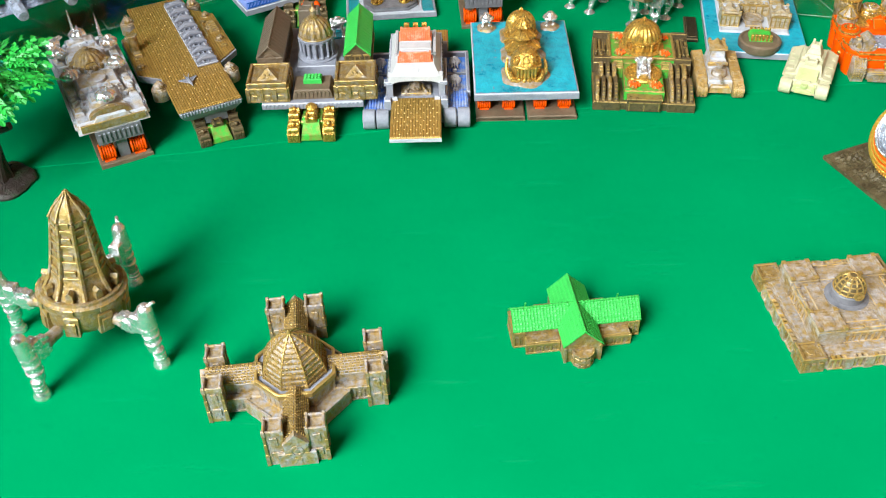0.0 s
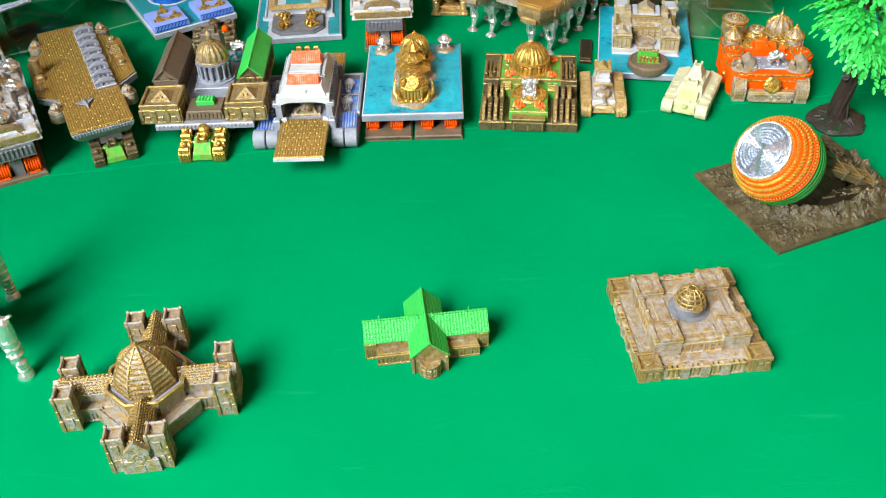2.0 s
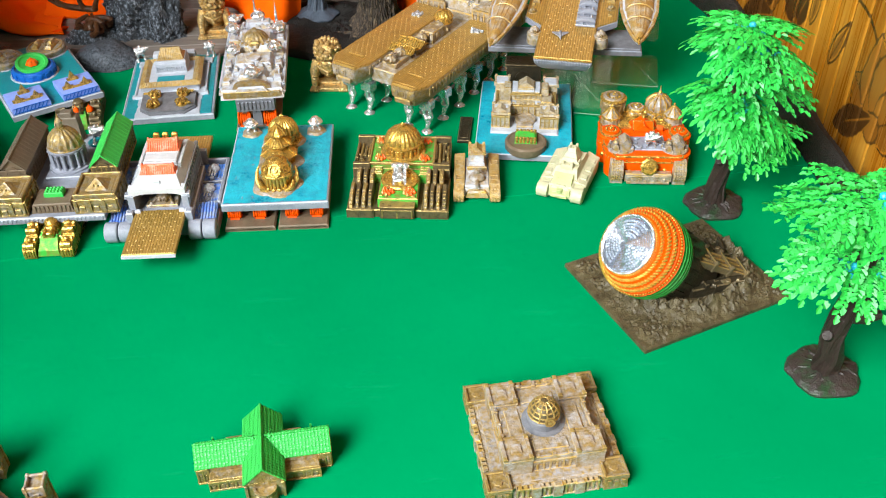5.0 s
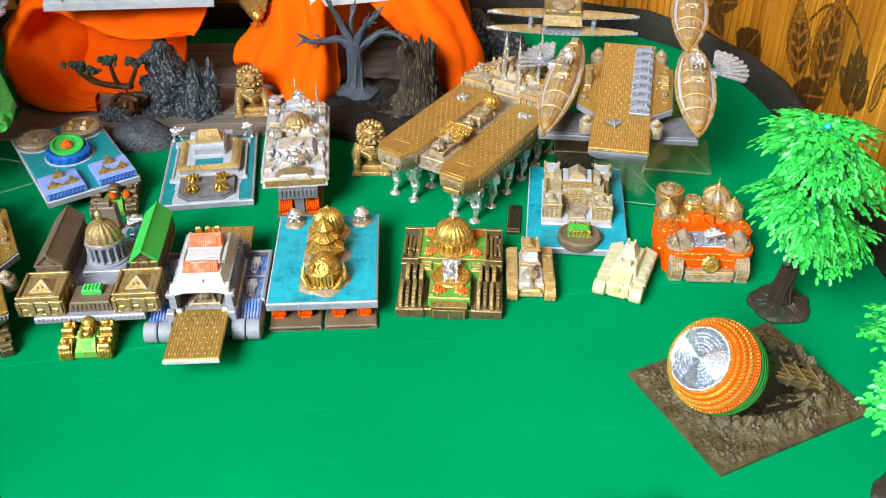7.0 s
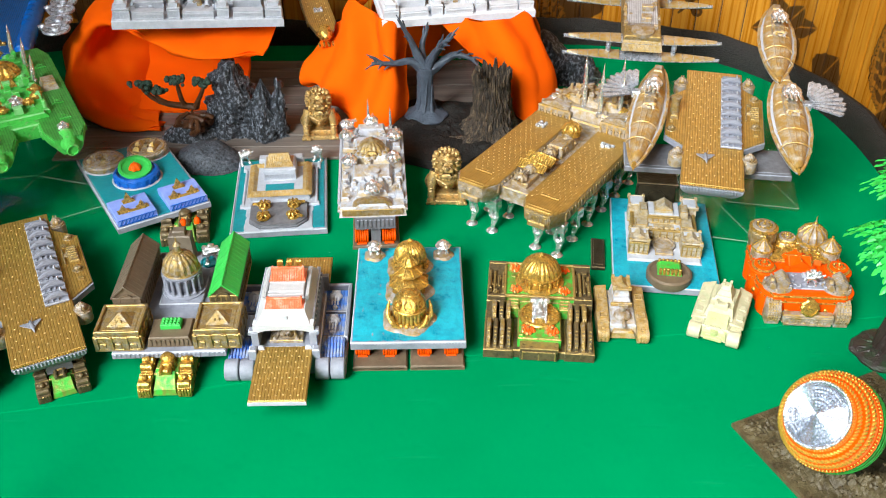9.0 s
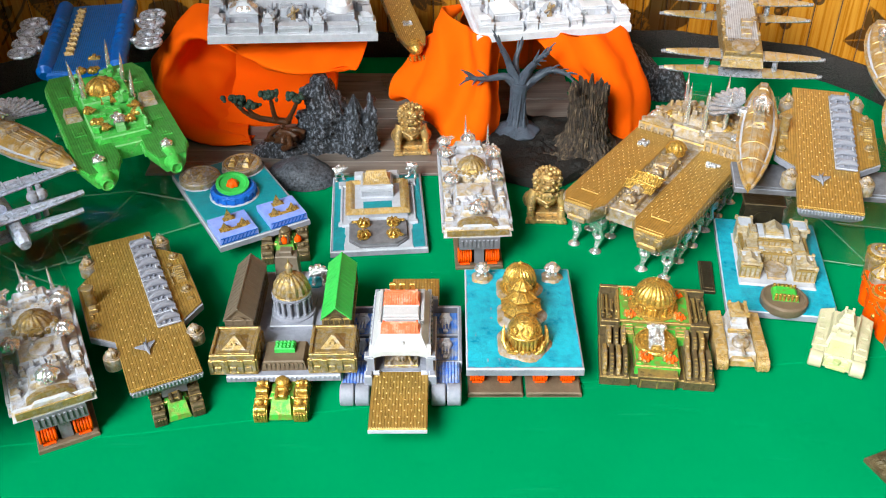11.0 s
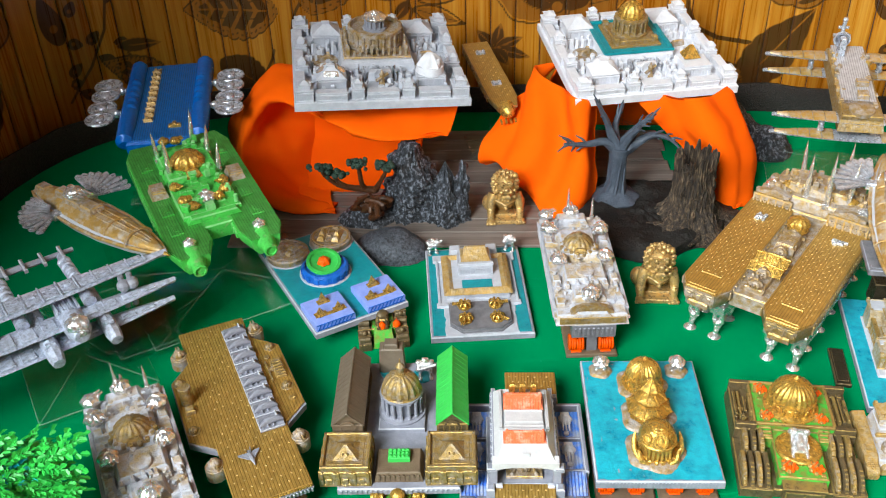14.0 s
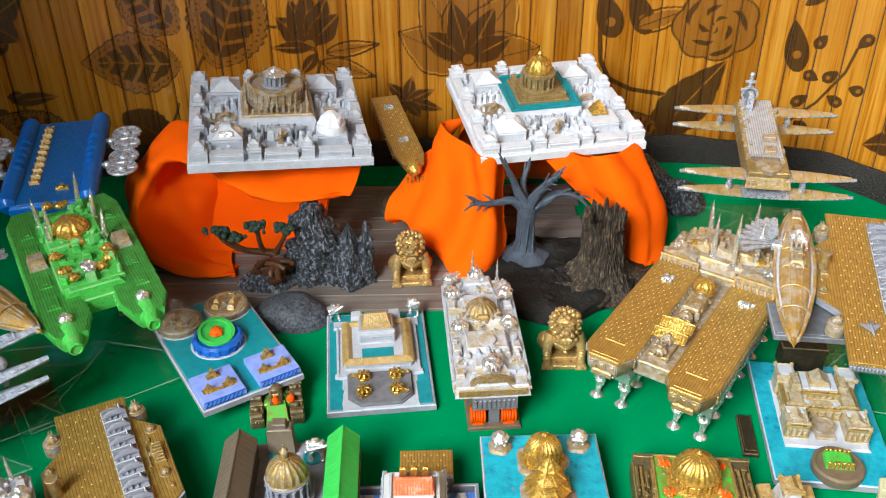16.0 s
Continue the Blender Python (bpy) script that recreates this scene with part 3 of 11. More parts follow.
class Print:
    """Two inks on the slats, as soft fields that the material cuts at one half."""

    def __init__(s, U, V):
        s.U, s.V, s.dark, s.soft = U, V, np.zeros(U.shape), np.zeros(U.shape)

    def lay(s, body, dark):
        """body and dark: signed distances in millimetres, positive inside."""
        b, d = np.clip(0.5 + body / 1.8, 0, 1), np.clip(0.5 + dark / 1.8, 0, 1)
        s.dark = np.maximum(s.dark * (1 - b), d)
        s.soft = np.maximum(s.soft, b)

    def local(s, base, tip):
        dx, dy = tip[0] - base[0], tip[1] - base[1]
        L = math.hypot(dx, dy)
        x = ((s.U - base[0]) * dx + (s.V - base[1]) * dy) / L
        y = (-(s.U - base[0]) * dy + (s.V - base[1]) * dx) / L
        return x, y, L

    def leaf(s, base, tip, W, style="dotted", teeth=9):
        x, y, L = s.local(base, tip)
        t = np.clip(x / L, 0, 1)
        half = W * np.sin(np.pi * t ** 0.8) * (1 + 0.09 * np.abs(np.sin(t * np.pi * teeth)))
        sd = np.where((x > 0) & (x < L), half - np.abs(y), -9.0)
        edge = 0.75 - np.abs(sd)
        slant = np.abs(np.mod(t * 6.5 - np.abs(y) / W * 1.1, 1.0) - 0.5) * L / 6.5
        if style == "dotted":
            core = np.minimum(sd - W * 0.36, np.maximum(slant - 1.5, 0.4 - np.abs(np.abs(y) - W * 0.3)))
            core = np.minimum(core, np.abs(y) - 0.7)
            dots = np.minimum(0.9 - np.abs(sd - W * 0.19), (np.abs(np.mod(t * 20, 1.0) - 0.5) - 0.26) * L / 20)
            dark = np.maximum(np.maximum(edge, core), dots)
        elif style == "dark":
            dark = np.minimum(sd - 0.6, np.maximum(np.abs(y) - 0.6, 1.0 - t * 3))
        else:
            dark = np.maximum(edge, np.minimum(0.5 - np.abs(y), sd))
        s.lay(sd if style != "line" else sd - 2.0, dark)

    def petals(s, heart, tips, W, style="dark"):
        for tip in tips:
            s.leaf(heart, tip, W, style, 3)
        r = np.hypot(s.U - heart[0], s.V - heart[1])
        s.lay(W * 0.5 - r, 0.7 - np.abs(r - W * 0.5))

    def drop(s, base, tip, W):
        x, y, L = s.local(base, tip)
        t = np.clip(x / L, 0, 1)
        half = W * np.sqrt(np.maximum(0, np.sin(np.pi * t ** 1.5)))
        sd = np.where((x > 0) & (x < L), half - np.abs(y), -9.0)
        eye = W * 0.36 - np.hypot(x - L * 0.66, y)
        s.lay(sd, np.minimum(sd, -eye))

    def rose(s, heart, R):
        r = np.hypot((s.U - heart[0]) / 1.15, s.V - heart[1])
        a = np.arctan2(s.V - heart[1], s.U - heart[0])
        sd = R * (0.92 + 0.1 * np.abs(np.sin(a * 3.5))) - r
        swirl = np.abs(np.mod(r / R * 3.0 + a / 6.2832 * 2, 1.0) - 0.5) * R / 3.0 - R * 0.10
        s.lay(sd, np.maximum(0.7 - np.abs(sd), np.minimum(np.minimum(sd - 3, swirl), np.sin(a * 5 + r * 0.4) * 3)))

    def stem(s, pts, w):
        sd = np.full(s.U.shape, -9.0)
        for (ax, ay), (bx, by) in zip(pts, pts[1:]):
            dx, dy = bx - ax, by - ay
            t = np.clip(((s.U - ax) * dx + (s.V - ay) * dy) / (dx * dx + dy * dy), 0, 1)
            sd = np.maximum(sd, w - np.hypot(s.U - ax - t * dx, s.V - ay - t * dy))
        s.dark = np.maximum(s.dark, np.clip(0.5 + sd / 1.8, 0, 1) * (1 - s.soft))


def curl(cu, cv, r0, r1, a0, a1, n=14):
    return [(cu + (r0 + (r1 - r0) * i / n) * math.cos(radians(a0 + (a1 - a0) * i / n)), cv + (r0 + (r1 - r0) * i / n) * math.sin(radians(a0 + (a1 - a0) * i / n))) for i in range(n + 1)]


def garden(k, o):
    """The printed roll: its motifs from one end to the other, begun at o along the wall."""
    at = lambda u, v: (u + o, v)
    k.stem([at(u, v) for u, v in curl(600, 60, 70, 40, 190, 330)], 1.0)
    k.stem([at(u, v) for u, v in curl(688, 40, 34, 60, 200, 60)], 1.0)
    k.stem([at(927, 90), at(929, 68), at(936, 54), at(952, 46), at(980, 41)], 1.6)
    k.stem([at(732, 84), at(736, 68), at(728, 40), at(716, 8)], 1.1)
    k.stem([at(1060, 20), at(1080, 42), at(1094, 66), at(1100, 92)], 1.0)
    k.leaf(at(641, 69), at(574, 73), 21)
    k.leaf(at(643, 92), at(602, 131), 17)
    k.leaf(at(664, 66), at(692, 142), 25, "dotted", 13)
    k.leaf(at(594, 34), at(632, 4), 15, "dark")
    k.leaf(at(560, 18), at(512, 44), 12, "dotted")
    k.leaf(at(524, 52), at(556, 51), 5, "dark")
    k.petals(at(524, 108), [at(548, 122), at(540, 92), at(506, 98), at(504, 118)], 9)
    k.petals(at(730, 82), [at(708, 102), at(718, 114), at(730, 122), at(744, 116), at(752, 104)], 8.5)
    k.leaf(at(733, 80), at(702, 80), 4.5, "dark")
    k.leaf(at(735, 76), at(722, 60), 4.5, "dark")
    k.leaf(at(740, 76), at(778, 82), 5, "line")
    k.leaf(at(737, 70), at(774, 58), 6, "line")
    k.leaf(at(735, 40), at(700, 24), 8, "dark")
    k.petals(at(838, 66), [at(790, 90), at(806, 124), at(838, 132), at(870, 118), at(888, 78)], 17, "line")
    k.petals(at(838, 70), [at(808, 90), at(826, 112), at(856, 108), at(868, 86)], 9)
    for du, dv in ((-26, -8), (-14, 12), (4, 17), (20, 6), (26, -10), (10, -16), (-10, -16)):
        k.leaf(at(795, 40), at(795 + du, 42 + dv), 4.4, "dark", 5)
    k.drop(at(926, 116), at(938, 84), 9)
    k.drop(at(946, 118), at(960, 86), 8)
    k.leaf(at(950, 90), at(988, 104), 7, "line")
    k.rose(at(1005, 92), 25)
    k.leaf(at(970, 4), at(1017, 68), 17, "dark", 7)
    k.leaf(at(974, 4), at(952, 30), 9, "dotted", 6)
    k.drop(at(1056, 98), at(1064, 62), 8)
    for (u, v), (du, dv) in (((1060, 108), (12, 10)), ((1078, 90), (-6, -10)), ((1098, 84), (8, 10)), ((1090, 66), (-9, -8)), ((1078, 58), (-10, 4)), ((1086, 48), (10, -6)), ((1074, 46), (-10, -8)), ((1098, 56), (10, -2)), ((1072, 32), (-9, 0)), ((1068, 26), (9, -6))):
        k.drop(at(u, v), at(u + du, v + dv), 4.2)
    k.petals(at(900, 20), [at(880, 34), at(892, 44), at(912, 40), at(922, 26)], 7)


def side_garden(k):
    """The part of the print that turns onto the wall beside the trees."""
    k.petals((1140, 26), [(1168, 34), (1158, 2), (1115, 18), (1128, 48), (1154, 46)], 8)
    k.leaf((1247, 6), (1226, 60), 14)
    k.leaf((1272, 6), (1278, 86), 18, "dotted", 12)
    k.leaf((1176, -4), (1192, 22), 14, "dark", 5)
    k.leaf((1240, -4), (1290, 18), 12, "dark", 5)
    k.petals((1322, 28), [(1294, 44), (1302, 58), (1312, 68), (1324, 64), (1334, 52)], 8.5)
    k.leaf((1343, 36), (1346, 68), 5, "line")
    k.leaf((1376, 28), (1390, 60), 5, "line")
    k.petals((1440, 24), [(1408, 40), (1424, 70), (1450, 80), (1474, 50)], 16, "line")
    k.leaf((1400, 4), (1440, 30), 9, "dark")
    k.rose((1540, 70), 26)
    k.leaf((1490, 10), (1500, 90), 18, "dotted", 12)
    k.stem(curl(1300, 30, 60, 24, 160, 20), 1.0)
    k.stem(curl(1410, 20, 70, 30, 150, 30), 1.0)


zs = np.concatenate([np.arange(-4.0, 168.0, 1.15), np.linspace(169.0, WALL_H, 6)])
slat_rows = len(zs)
arc, pieces = 0.0, []
for i in range(len(wall_line) - 1):
    a, b = wall_line[i], wall_line[i + 1]
    d = (b - a).normalized()
    o = Vector((-d.y, d.x))
    if o.dot(Vector((0.0, 0.3)) - a) < 0:
        o = -o
    L = (b - a).length * 1000
    cols = np.array([0.2, 0.4, 0.9] + list(np.linspace(2.0, L - 2.0, 12)) + [L - 0.9, L - 0.4, L - 0.2])
    bow = np.array([-1.4, -0.5, 0.05] + [0.25] * 12 + [0.05, -0.5, -1.4])
    pieces.append((a.x * 1000 + d.x * cols + o.x * bow, a.y * 1000 + d.y * cols + o.y * bow, arc + cols))
    arc += L
nc = len(pieces[0][0])
UU = np.concatenate([np.broadcast_to(u, (slat_rows, nc)).ravel() for x, y, u in pieces])
VV = np.tile(np.repeat(zs, nc), len(pieces))
ink = Print(UU, VV)
garden(ink, -575.0)
garden(ink, 0.0)
side_garden(ink)
idx = np.arange(slat_rows * nc).reshape(slat_rows, nc)
quads = np.stack([idx[:-1, :-1], idx[:-1, 1:], idx[1:, 1:], idx[1:, :-1]], -1).reshape(-1, 4).tolist()
for i, (X, Y, u) in enumerate(pieces):
    co = np.empty((slat_rows, nc, 3))
    co[..., 0], co[..., 1], co[..., 2] = X, Y, zs[:, None]
    me = bpy.data.meshes.new("slat")
    me.from_pydata((co.reshape(-1, 3) * 0.001).tolist(), [], quads)
    col = me.color_attributes.new("ink", "FLOAT_COLOR", "POINT")
    span = slice(i * slat_rows * nc, (i + 1) * slat_rows * nc)
    data = np.zeros((slat_rows * nc, 4), np.float32)
    data[:, 0], data[:, 1], data[:, 3] = ink.dark[span], ink.soft[span], 1
    col.data.foreach_set("color", data.ravel())
    me.shade_smooth()
    me.materials.append(M["wood"])
    slat = new("slat", me)
    slat.parent = wall
# the plain board that carries the slats
g = G()
rings = []
for i, p in enumerate(wall_line):
    a, b = wall_line[max(i - 1, 0)], wall_line[min(i + 1, len(wall_line) - 1)]
    d = (b - a).normalized()
    o = Vector((-d.y, d.x))
    if o.dot(Vector((0.0, 0.3)) - a) < 0:
        o = -o
    q = lambda out, z: ((p.x + o.x * out) * 1000, (p.y + o.y * out) * 1000, z)
    rings.append([q(-0.0012, -4), q(-0.0012, WALL_H), q(-0.012, WALL_H), q(-0.012, -4)])
g.loft(rings)
part("backing", g, "table", wall, "thin dark board behind the slats")

# table and room
g = G().box(0, 250, -40, 1100, 1200, 36, 3)
solo("table_top", g, "table", Matrix(), "dark table top under the green sheet", "table", kind="structure")
g = G()
for sx in (-480, 480):
    for sy in (-280, 780):
        g.box(sx, sy, -760, 60, 60, 720, 2)
solo("table_legs", g, "table", Matrix(), "dark square legs below the table top", "table", kind="structure")
solo("floor", G().box(400, -300, -800, 3200, 3000, 40, 0), "floor", Matrix(), "plain brown floor of the room", "floor", kind="structure")
solo("ceiling", G().box(400, -300, 1900, 3200, 3000, 40, 0), "plaster", Matrix(), "plain pale ceiling of the room", "ceiling", kind="structure")
g = G()
g.box(400, 1000, -760, 2800, 60, 2660, 0)
# unseen block, added to keep window light off the back-left corner
g.box(-690, 545, -760, 560, 850, 2660, 0)
solo("wall_north", g, "plaster", Matrix(), "plain warm plaster wall with an added block shading the corner", "wall", kind="structure")
g = G()
g.box(1700, -300, -760, 60, 2600, 2660, 0)
solo("wall_east", g, "plaster", Matrix(), "plain warm plaster wall", "wall", kind="structure")
g = G()
for x0, x1, z0, z1 in ((-1000, 1700, -760, 1900),):
    g.box((x0 + x1) / 2, -1560, z0, x1 - x0, 60, z1 - z0, 0)
solo("wall_south", g, "plaster", Matrix(), "plain warm plaster wall", "wall", kind="structure")
g = G()
# the opening farther forward is added for the extra lamp
for y0, y1, z0, z1 in ((-1560, -1450, -760, 1900), (560, 1000, -760, 1900), (-560, -520, 760, 1840), (-1450, 560, -760, 760), (-1450, 560, 1840, 1900)):
    g.box(-1000, (y0 + y1) / 2, z0, 60, y1 - y0, z1 - z0, 0)
solo("wall_west", g, "plaster", Matrix(), "plaster wall with a window opening and an added lamp opening", "wall", kind="structure")

# weathered boards under the rocks
deck = thing("board_floor", place(0, 0, 0.0006), "weathered grey wooden boards lying on the green sheet", "boards", kind="structure")
g = G().box(0, 0, 0, 262, 13.6, 1.6, 0.4)
me = g.mesh("board")
rng = random.Random(4)
for i in range(10):
    part("board", me, "boards", deck, m=shift(-30 + rng.uniform(-6, 6), 607 + i * 14.0, rng.uniform(0, 0.3)) @ rot(rng.uniform(-0.4, 0.4)))

# ---------------------------------------------------------------- near field: church, hall, fort, walker tower
def church(m):
    t = thing("church_model", m, "gold-brushed grey resin church with an eight-sided tiled dome and four arms", "model building")
    k_r, k_z = 0.84, 0.94
    g = G()
    g.lathe([(20.4, 0), (20.2, 4.4), (20.6, 4.7), (20.4, 5.5), (19.4, 5.5), (19.2, 5.0)], 8, ph=22.5)
    part("aisle", g, "church_wall", t, "low eight-sided aisle with a gilt edge")
    g = G()
    g.m = Matrix.Diagonal((k_r, k_r, k_z, 1))
    g.lathe([(17.4, 5), (17.2, 10.5)], 8, ph=22.5)
    for k in range(8):
        g.m = Matrix.Diagonal((k_r, k_r, k_z, 1)) @ rot(45 * k)
        g.facade((15.9, -6.2), (15.9, 6.2), 5, 5.6, 4, 0.6, 0.35)
    drum = part("drum", g, "church_wall", t)
    g = G().at(Matrix.Diagonal((k_r, k_r, k_z, 1)))
    g.lathe([(17.2, 10.4), (18.4, 11), (18.5, 12.7), (17.7, 13), (17.0, 12.9), (16.9, 11.6)], 8, ph=22.5)
    part("parapet", g, "gilt", drum, "gilded parapet rim")
    g = G().at(Matrix.Diagonal((k_r, k_r, k_z, 1)))
    g.lathe([(17.0, 11.4), (16.9, 11.8), (0.1, 11.8)], 8, ph=22.5)
    part("gutter", g, "grey", drum, "grey gutter floor")
    roof = part("dome", G().at(Matrix.Diagonal((k_r, k_r, k_z, 1))).lathe([(14.2, 11.6), (13.8, 14), (12.6, 17), (10.4, 20.2), (7.2, 23.2), (3.2, 25.6), (0.9, 26.4), (0.9, 27.2), (0.1, 27.8)], 8, ph=22.5), "gold_grey", t)
    g = G()
    prof = [(14.4, 12.0), (14.0, 13.7), (13.4, 15.3), (12.6, 16.9), (11.7, 18.4), (10.6, 19.9), (9.3, 21.3), (7.9, 22.5), (6.3, 23.7), (4.6, 24.7), (2.8, 25.6)]
    for k in range(8):
        g.m = Matrix.Diagonal((k_r, k_r, k_z, 1)) @ rot(45 * k)
        for (r0, z0), (r1, z1) in zip(prof, prof[1:]):
            w = 2 * r0 * math.tan(math.pi / 8) * 0.90
            n = max(2, int(w / 1.35))
            rr = (r0 * 0.55 + r1 * 0.45) * math.cos(math.pi / 8)
            for j in range(n):
                y = (j + 0.5) / n * w - w / 2
                g.box(rr + 0.0, y, z0 + 0.2, 0.75, w / n * 0.72, (z1 - z0) * 0.6, 0.12)
    part("roof_tile", g, "gilt", roof, "gilded roof tiles in steps", kind="stuff")
    g = G().at(Matrix.Diagonal((k_r, k_r, k_z, 1)))
    for k in range(8):
        a = radians(45 * k + 22.5)
        g.tube([(r * math.cos(a), r * math.sin(a), z + 0.2) for r, z in prof] + [(0.6 * math.cos(a), 0.6 * math.sin(a), 26.8)], [0.4] * 12, 6)
    g.lathe([(0.9, 26), (1.1, 27), (0.5, 28), (0.1, 28.4)], 8)
    part("rib", g, "gilt", roof)
    g = G()
    g.box(0, -22, 0, 13, 22, 5.6, 0.4).gable(0, -22.4, 9.5, 8.4, 21, 4.2, 0, 0.3).box(0, -22, 5.6, 8, 22, 4.0, 0.1)
    g.box(0, -31.8, 0, 8.6, 1.6, 9.6, 0.2).gable(0, -31.8, 9.5, 8.4, 1.6, 4.3, 0, 0.1)
    g.m = shift(0, -32.7, 4.6) @ Matrix.Rotation(radians(90), 4, "X")
    g.lathe([(2.3, 0), (2.3, 0.5), (1.7, 0.5), (1.7, 0.15), (0.8, 0.15), (0.8, 0.5), (0.1, 0.5)], 16, 0, 2)
    g.m = Matrix()
    g.box(0, -32.7, 0, 2.4, 0.8, 3.6, 0.2)
    for s in (-1, 1):
        g.facade((s * 6.6, -30), (s * 6.6, -17), 0, 5.8, 4, 0.6, 0.3)
    arm = g.mesh("arm")
    g = G()
    for j in range(7):
        for s in (-1, 1):
            for k in range(14):
                f = (j + 0.5) / 7
                g.box(s * (4.4 * (1 - f) + 0.1), -12.4 - k * 1.40 - (j % 2) * 0.4, 9.7 + 4.2 * f, 0.55, 1.0, 0.35, 0.1)
    tiles = g.mesh("arm_tile")
    g = G()
    g.box(0, 0, 0, 6.6, 6.6, 13.2, 0.1, 0.9)
    for sx in (-1, 1):
        for sy in (-1, 1):
            g.box(sx * 3.0, sy * 3.0, 12.9, 1.2, 1.2, 2.2, 0.3)
        g.box(sx * 2.9, 0, 13, 1.0, 6.8, 1.7, 0.3).box(0, sx * 2.9, 13, 6.8, 1.0, 1.7, 0.3)
        g.box(sx * 3.05, 0, 8.6, 0.7, 2.4, 3.2, 0.2).box(0, sx * 3.05, 8.6, 2.4, 0.7, 3.2, 0.2)
        g.box(sx * 3.2, 0, 2.6, 0.7, 3.0, 3.0, 0.2).box(0, sx * 3.2, 2.6, 3.0, 0.7, 3.0, 0.2)
    tower = g.mesh("tower")
    buttress = G().box(0, 0, 0, 1.3, 1.3, 5, 0.4).box(0, 0, 5, 1.05, 1.05, 4.4, 0.4).box(0, 0, 9.4, 0.85, 0.85, 4, 0.2).mesh("buttress")
    for k in range(4):
        p = part("arm", arm, "church_wall", t, m=rot(90 * k))
        part("arm_tile", tiles, "gilt", p, kind="stuff")
        for s in (-1, 1):
            tw = part("tower", tower, "church_wall", t, m=rot(90 * k) @ shift(s * 7.2, -28.4))
            for sx in (-1, 1):
                for sy in (-1, 1):
                    part("buttress", buttress, "old_gold", tw, m=shift(sx * 3.0, sy * 3.0))
    return t


church(place(-0.0385, 0.2415, 0, 6.5) @ Matrix.Diagonal((1, 1, 1.22, 1)))


def hall(m):
    t = thing("hall_model", m, "brown resin hall with crossing bright green tiled roofs", "model building")
    g = G()
    g.box(0, 1, 0, 48, 11.5, 8.6, 0.2).box(0, 0, 0, 14, 30, 8.6, 0.2)
    g.gable(0, 0, 8.5, 14, 30, 7.2, 0, 0.0).gable(0, 1, 8.5, 11.5, 48, 6, 90, 0.0)
    for s in (-1, 1):
        g.box(s * 13.5, -6.2, 0, 13, 5, 5.4, 0.4).box(s * 10, 8.4, 0, 8, 4, 6.5, 0.4)
        g.facade((s * 24, -4.9), (s * 20.2, -4.9), 0, 8, 2, 0.5, 0.35)
        g.facade((s * 20, -8.9), (s * 7.5, -8.9), 0, 5.2, 4, 0.5, 0.3)
        g.facade((s * 24.2, -4.6), (s * 24.2, 6.6), 0, 8, 3, 0.5, 0.3)
        g.box(s * 6.6, -15.1, 0, 1, 1, 8, 0.2)
    g.m = shift(0, -15, 0)
    g.lathe([(4.2, 0), (4.2, 1.2), (3.9, 1.4), (3.9, 2.6), (4.2, 2.8), (4.2, 4), (3.9, 4.2), (3.9, 5.2), (4.3, 5.4), (4.3, 6), (3.4, 6), (3.4, 5.4)], 18)
    for k in range(7):
        a = radians(180 + 30 * k)
        g.box(4.1 * math.cos(a), 4.1 * math.sin(a), 0, 0.5, 0.5, 6.2, 0.1, 1, 30 * k)
    g.m = Matrix()
    part("wall", g, "old_gold", t)
    g = G()

    def slope(w, L, h, over, ridge_x):
        for s in (-1, 1):
            n = 14
            rings = []
            for i in range(n + 1):
                f = i / n
                d = (w / 2 + over) * (1 - f)
                z = 8.2 + h * f
                rings.append([(s * d, -L / 2 - 0.6, z + 0.5), (s * d, L / 2 + 0.6, z + 0.5), (s * d, L / 2 + 0.6, z), (s * d, -L / 2 - 0.6, z)])
                if i < n:
                    d2 = d - (w / 2 + over) / n * 0.9
                    rings.append([(s * d2, -L / 2 - 0.6, z + 0.62 + h / n), (s * d2, L / 2 + 0.6, z + 0.62 + h / n), (s * d2, L / 2 + 0.6, z + h / n * 0.8), (s * d2, -L / 2 - 0.6, z + h / n * 0.8)])
            g.loft(rings)
        g.box(0, 0, 8.2 + h, 0.9, L + 1.4, 0.9, 0.3)

    slope(14, 30, 7.4, 0.6, 0)
    g.m = shift(0, 1) @ rot(90)
    slope(11.5, 48, 6.2, 0.6, 0)
    g.m = Matrix()
    for s in (-1, 1):
        g.box(s * 3.2, 1, 13.6, 1.4, 1.8, 1.7, 0.4)
        g.rod((s * 18, 5.8, 10), (s * 18, 5.8, 12.2), 0.4)
    part("roof", g, "tile_green", t, "bright green tiled roof with crossing ridges")
    return t


hall(place(0.0645, 0.2690, 0, 7))


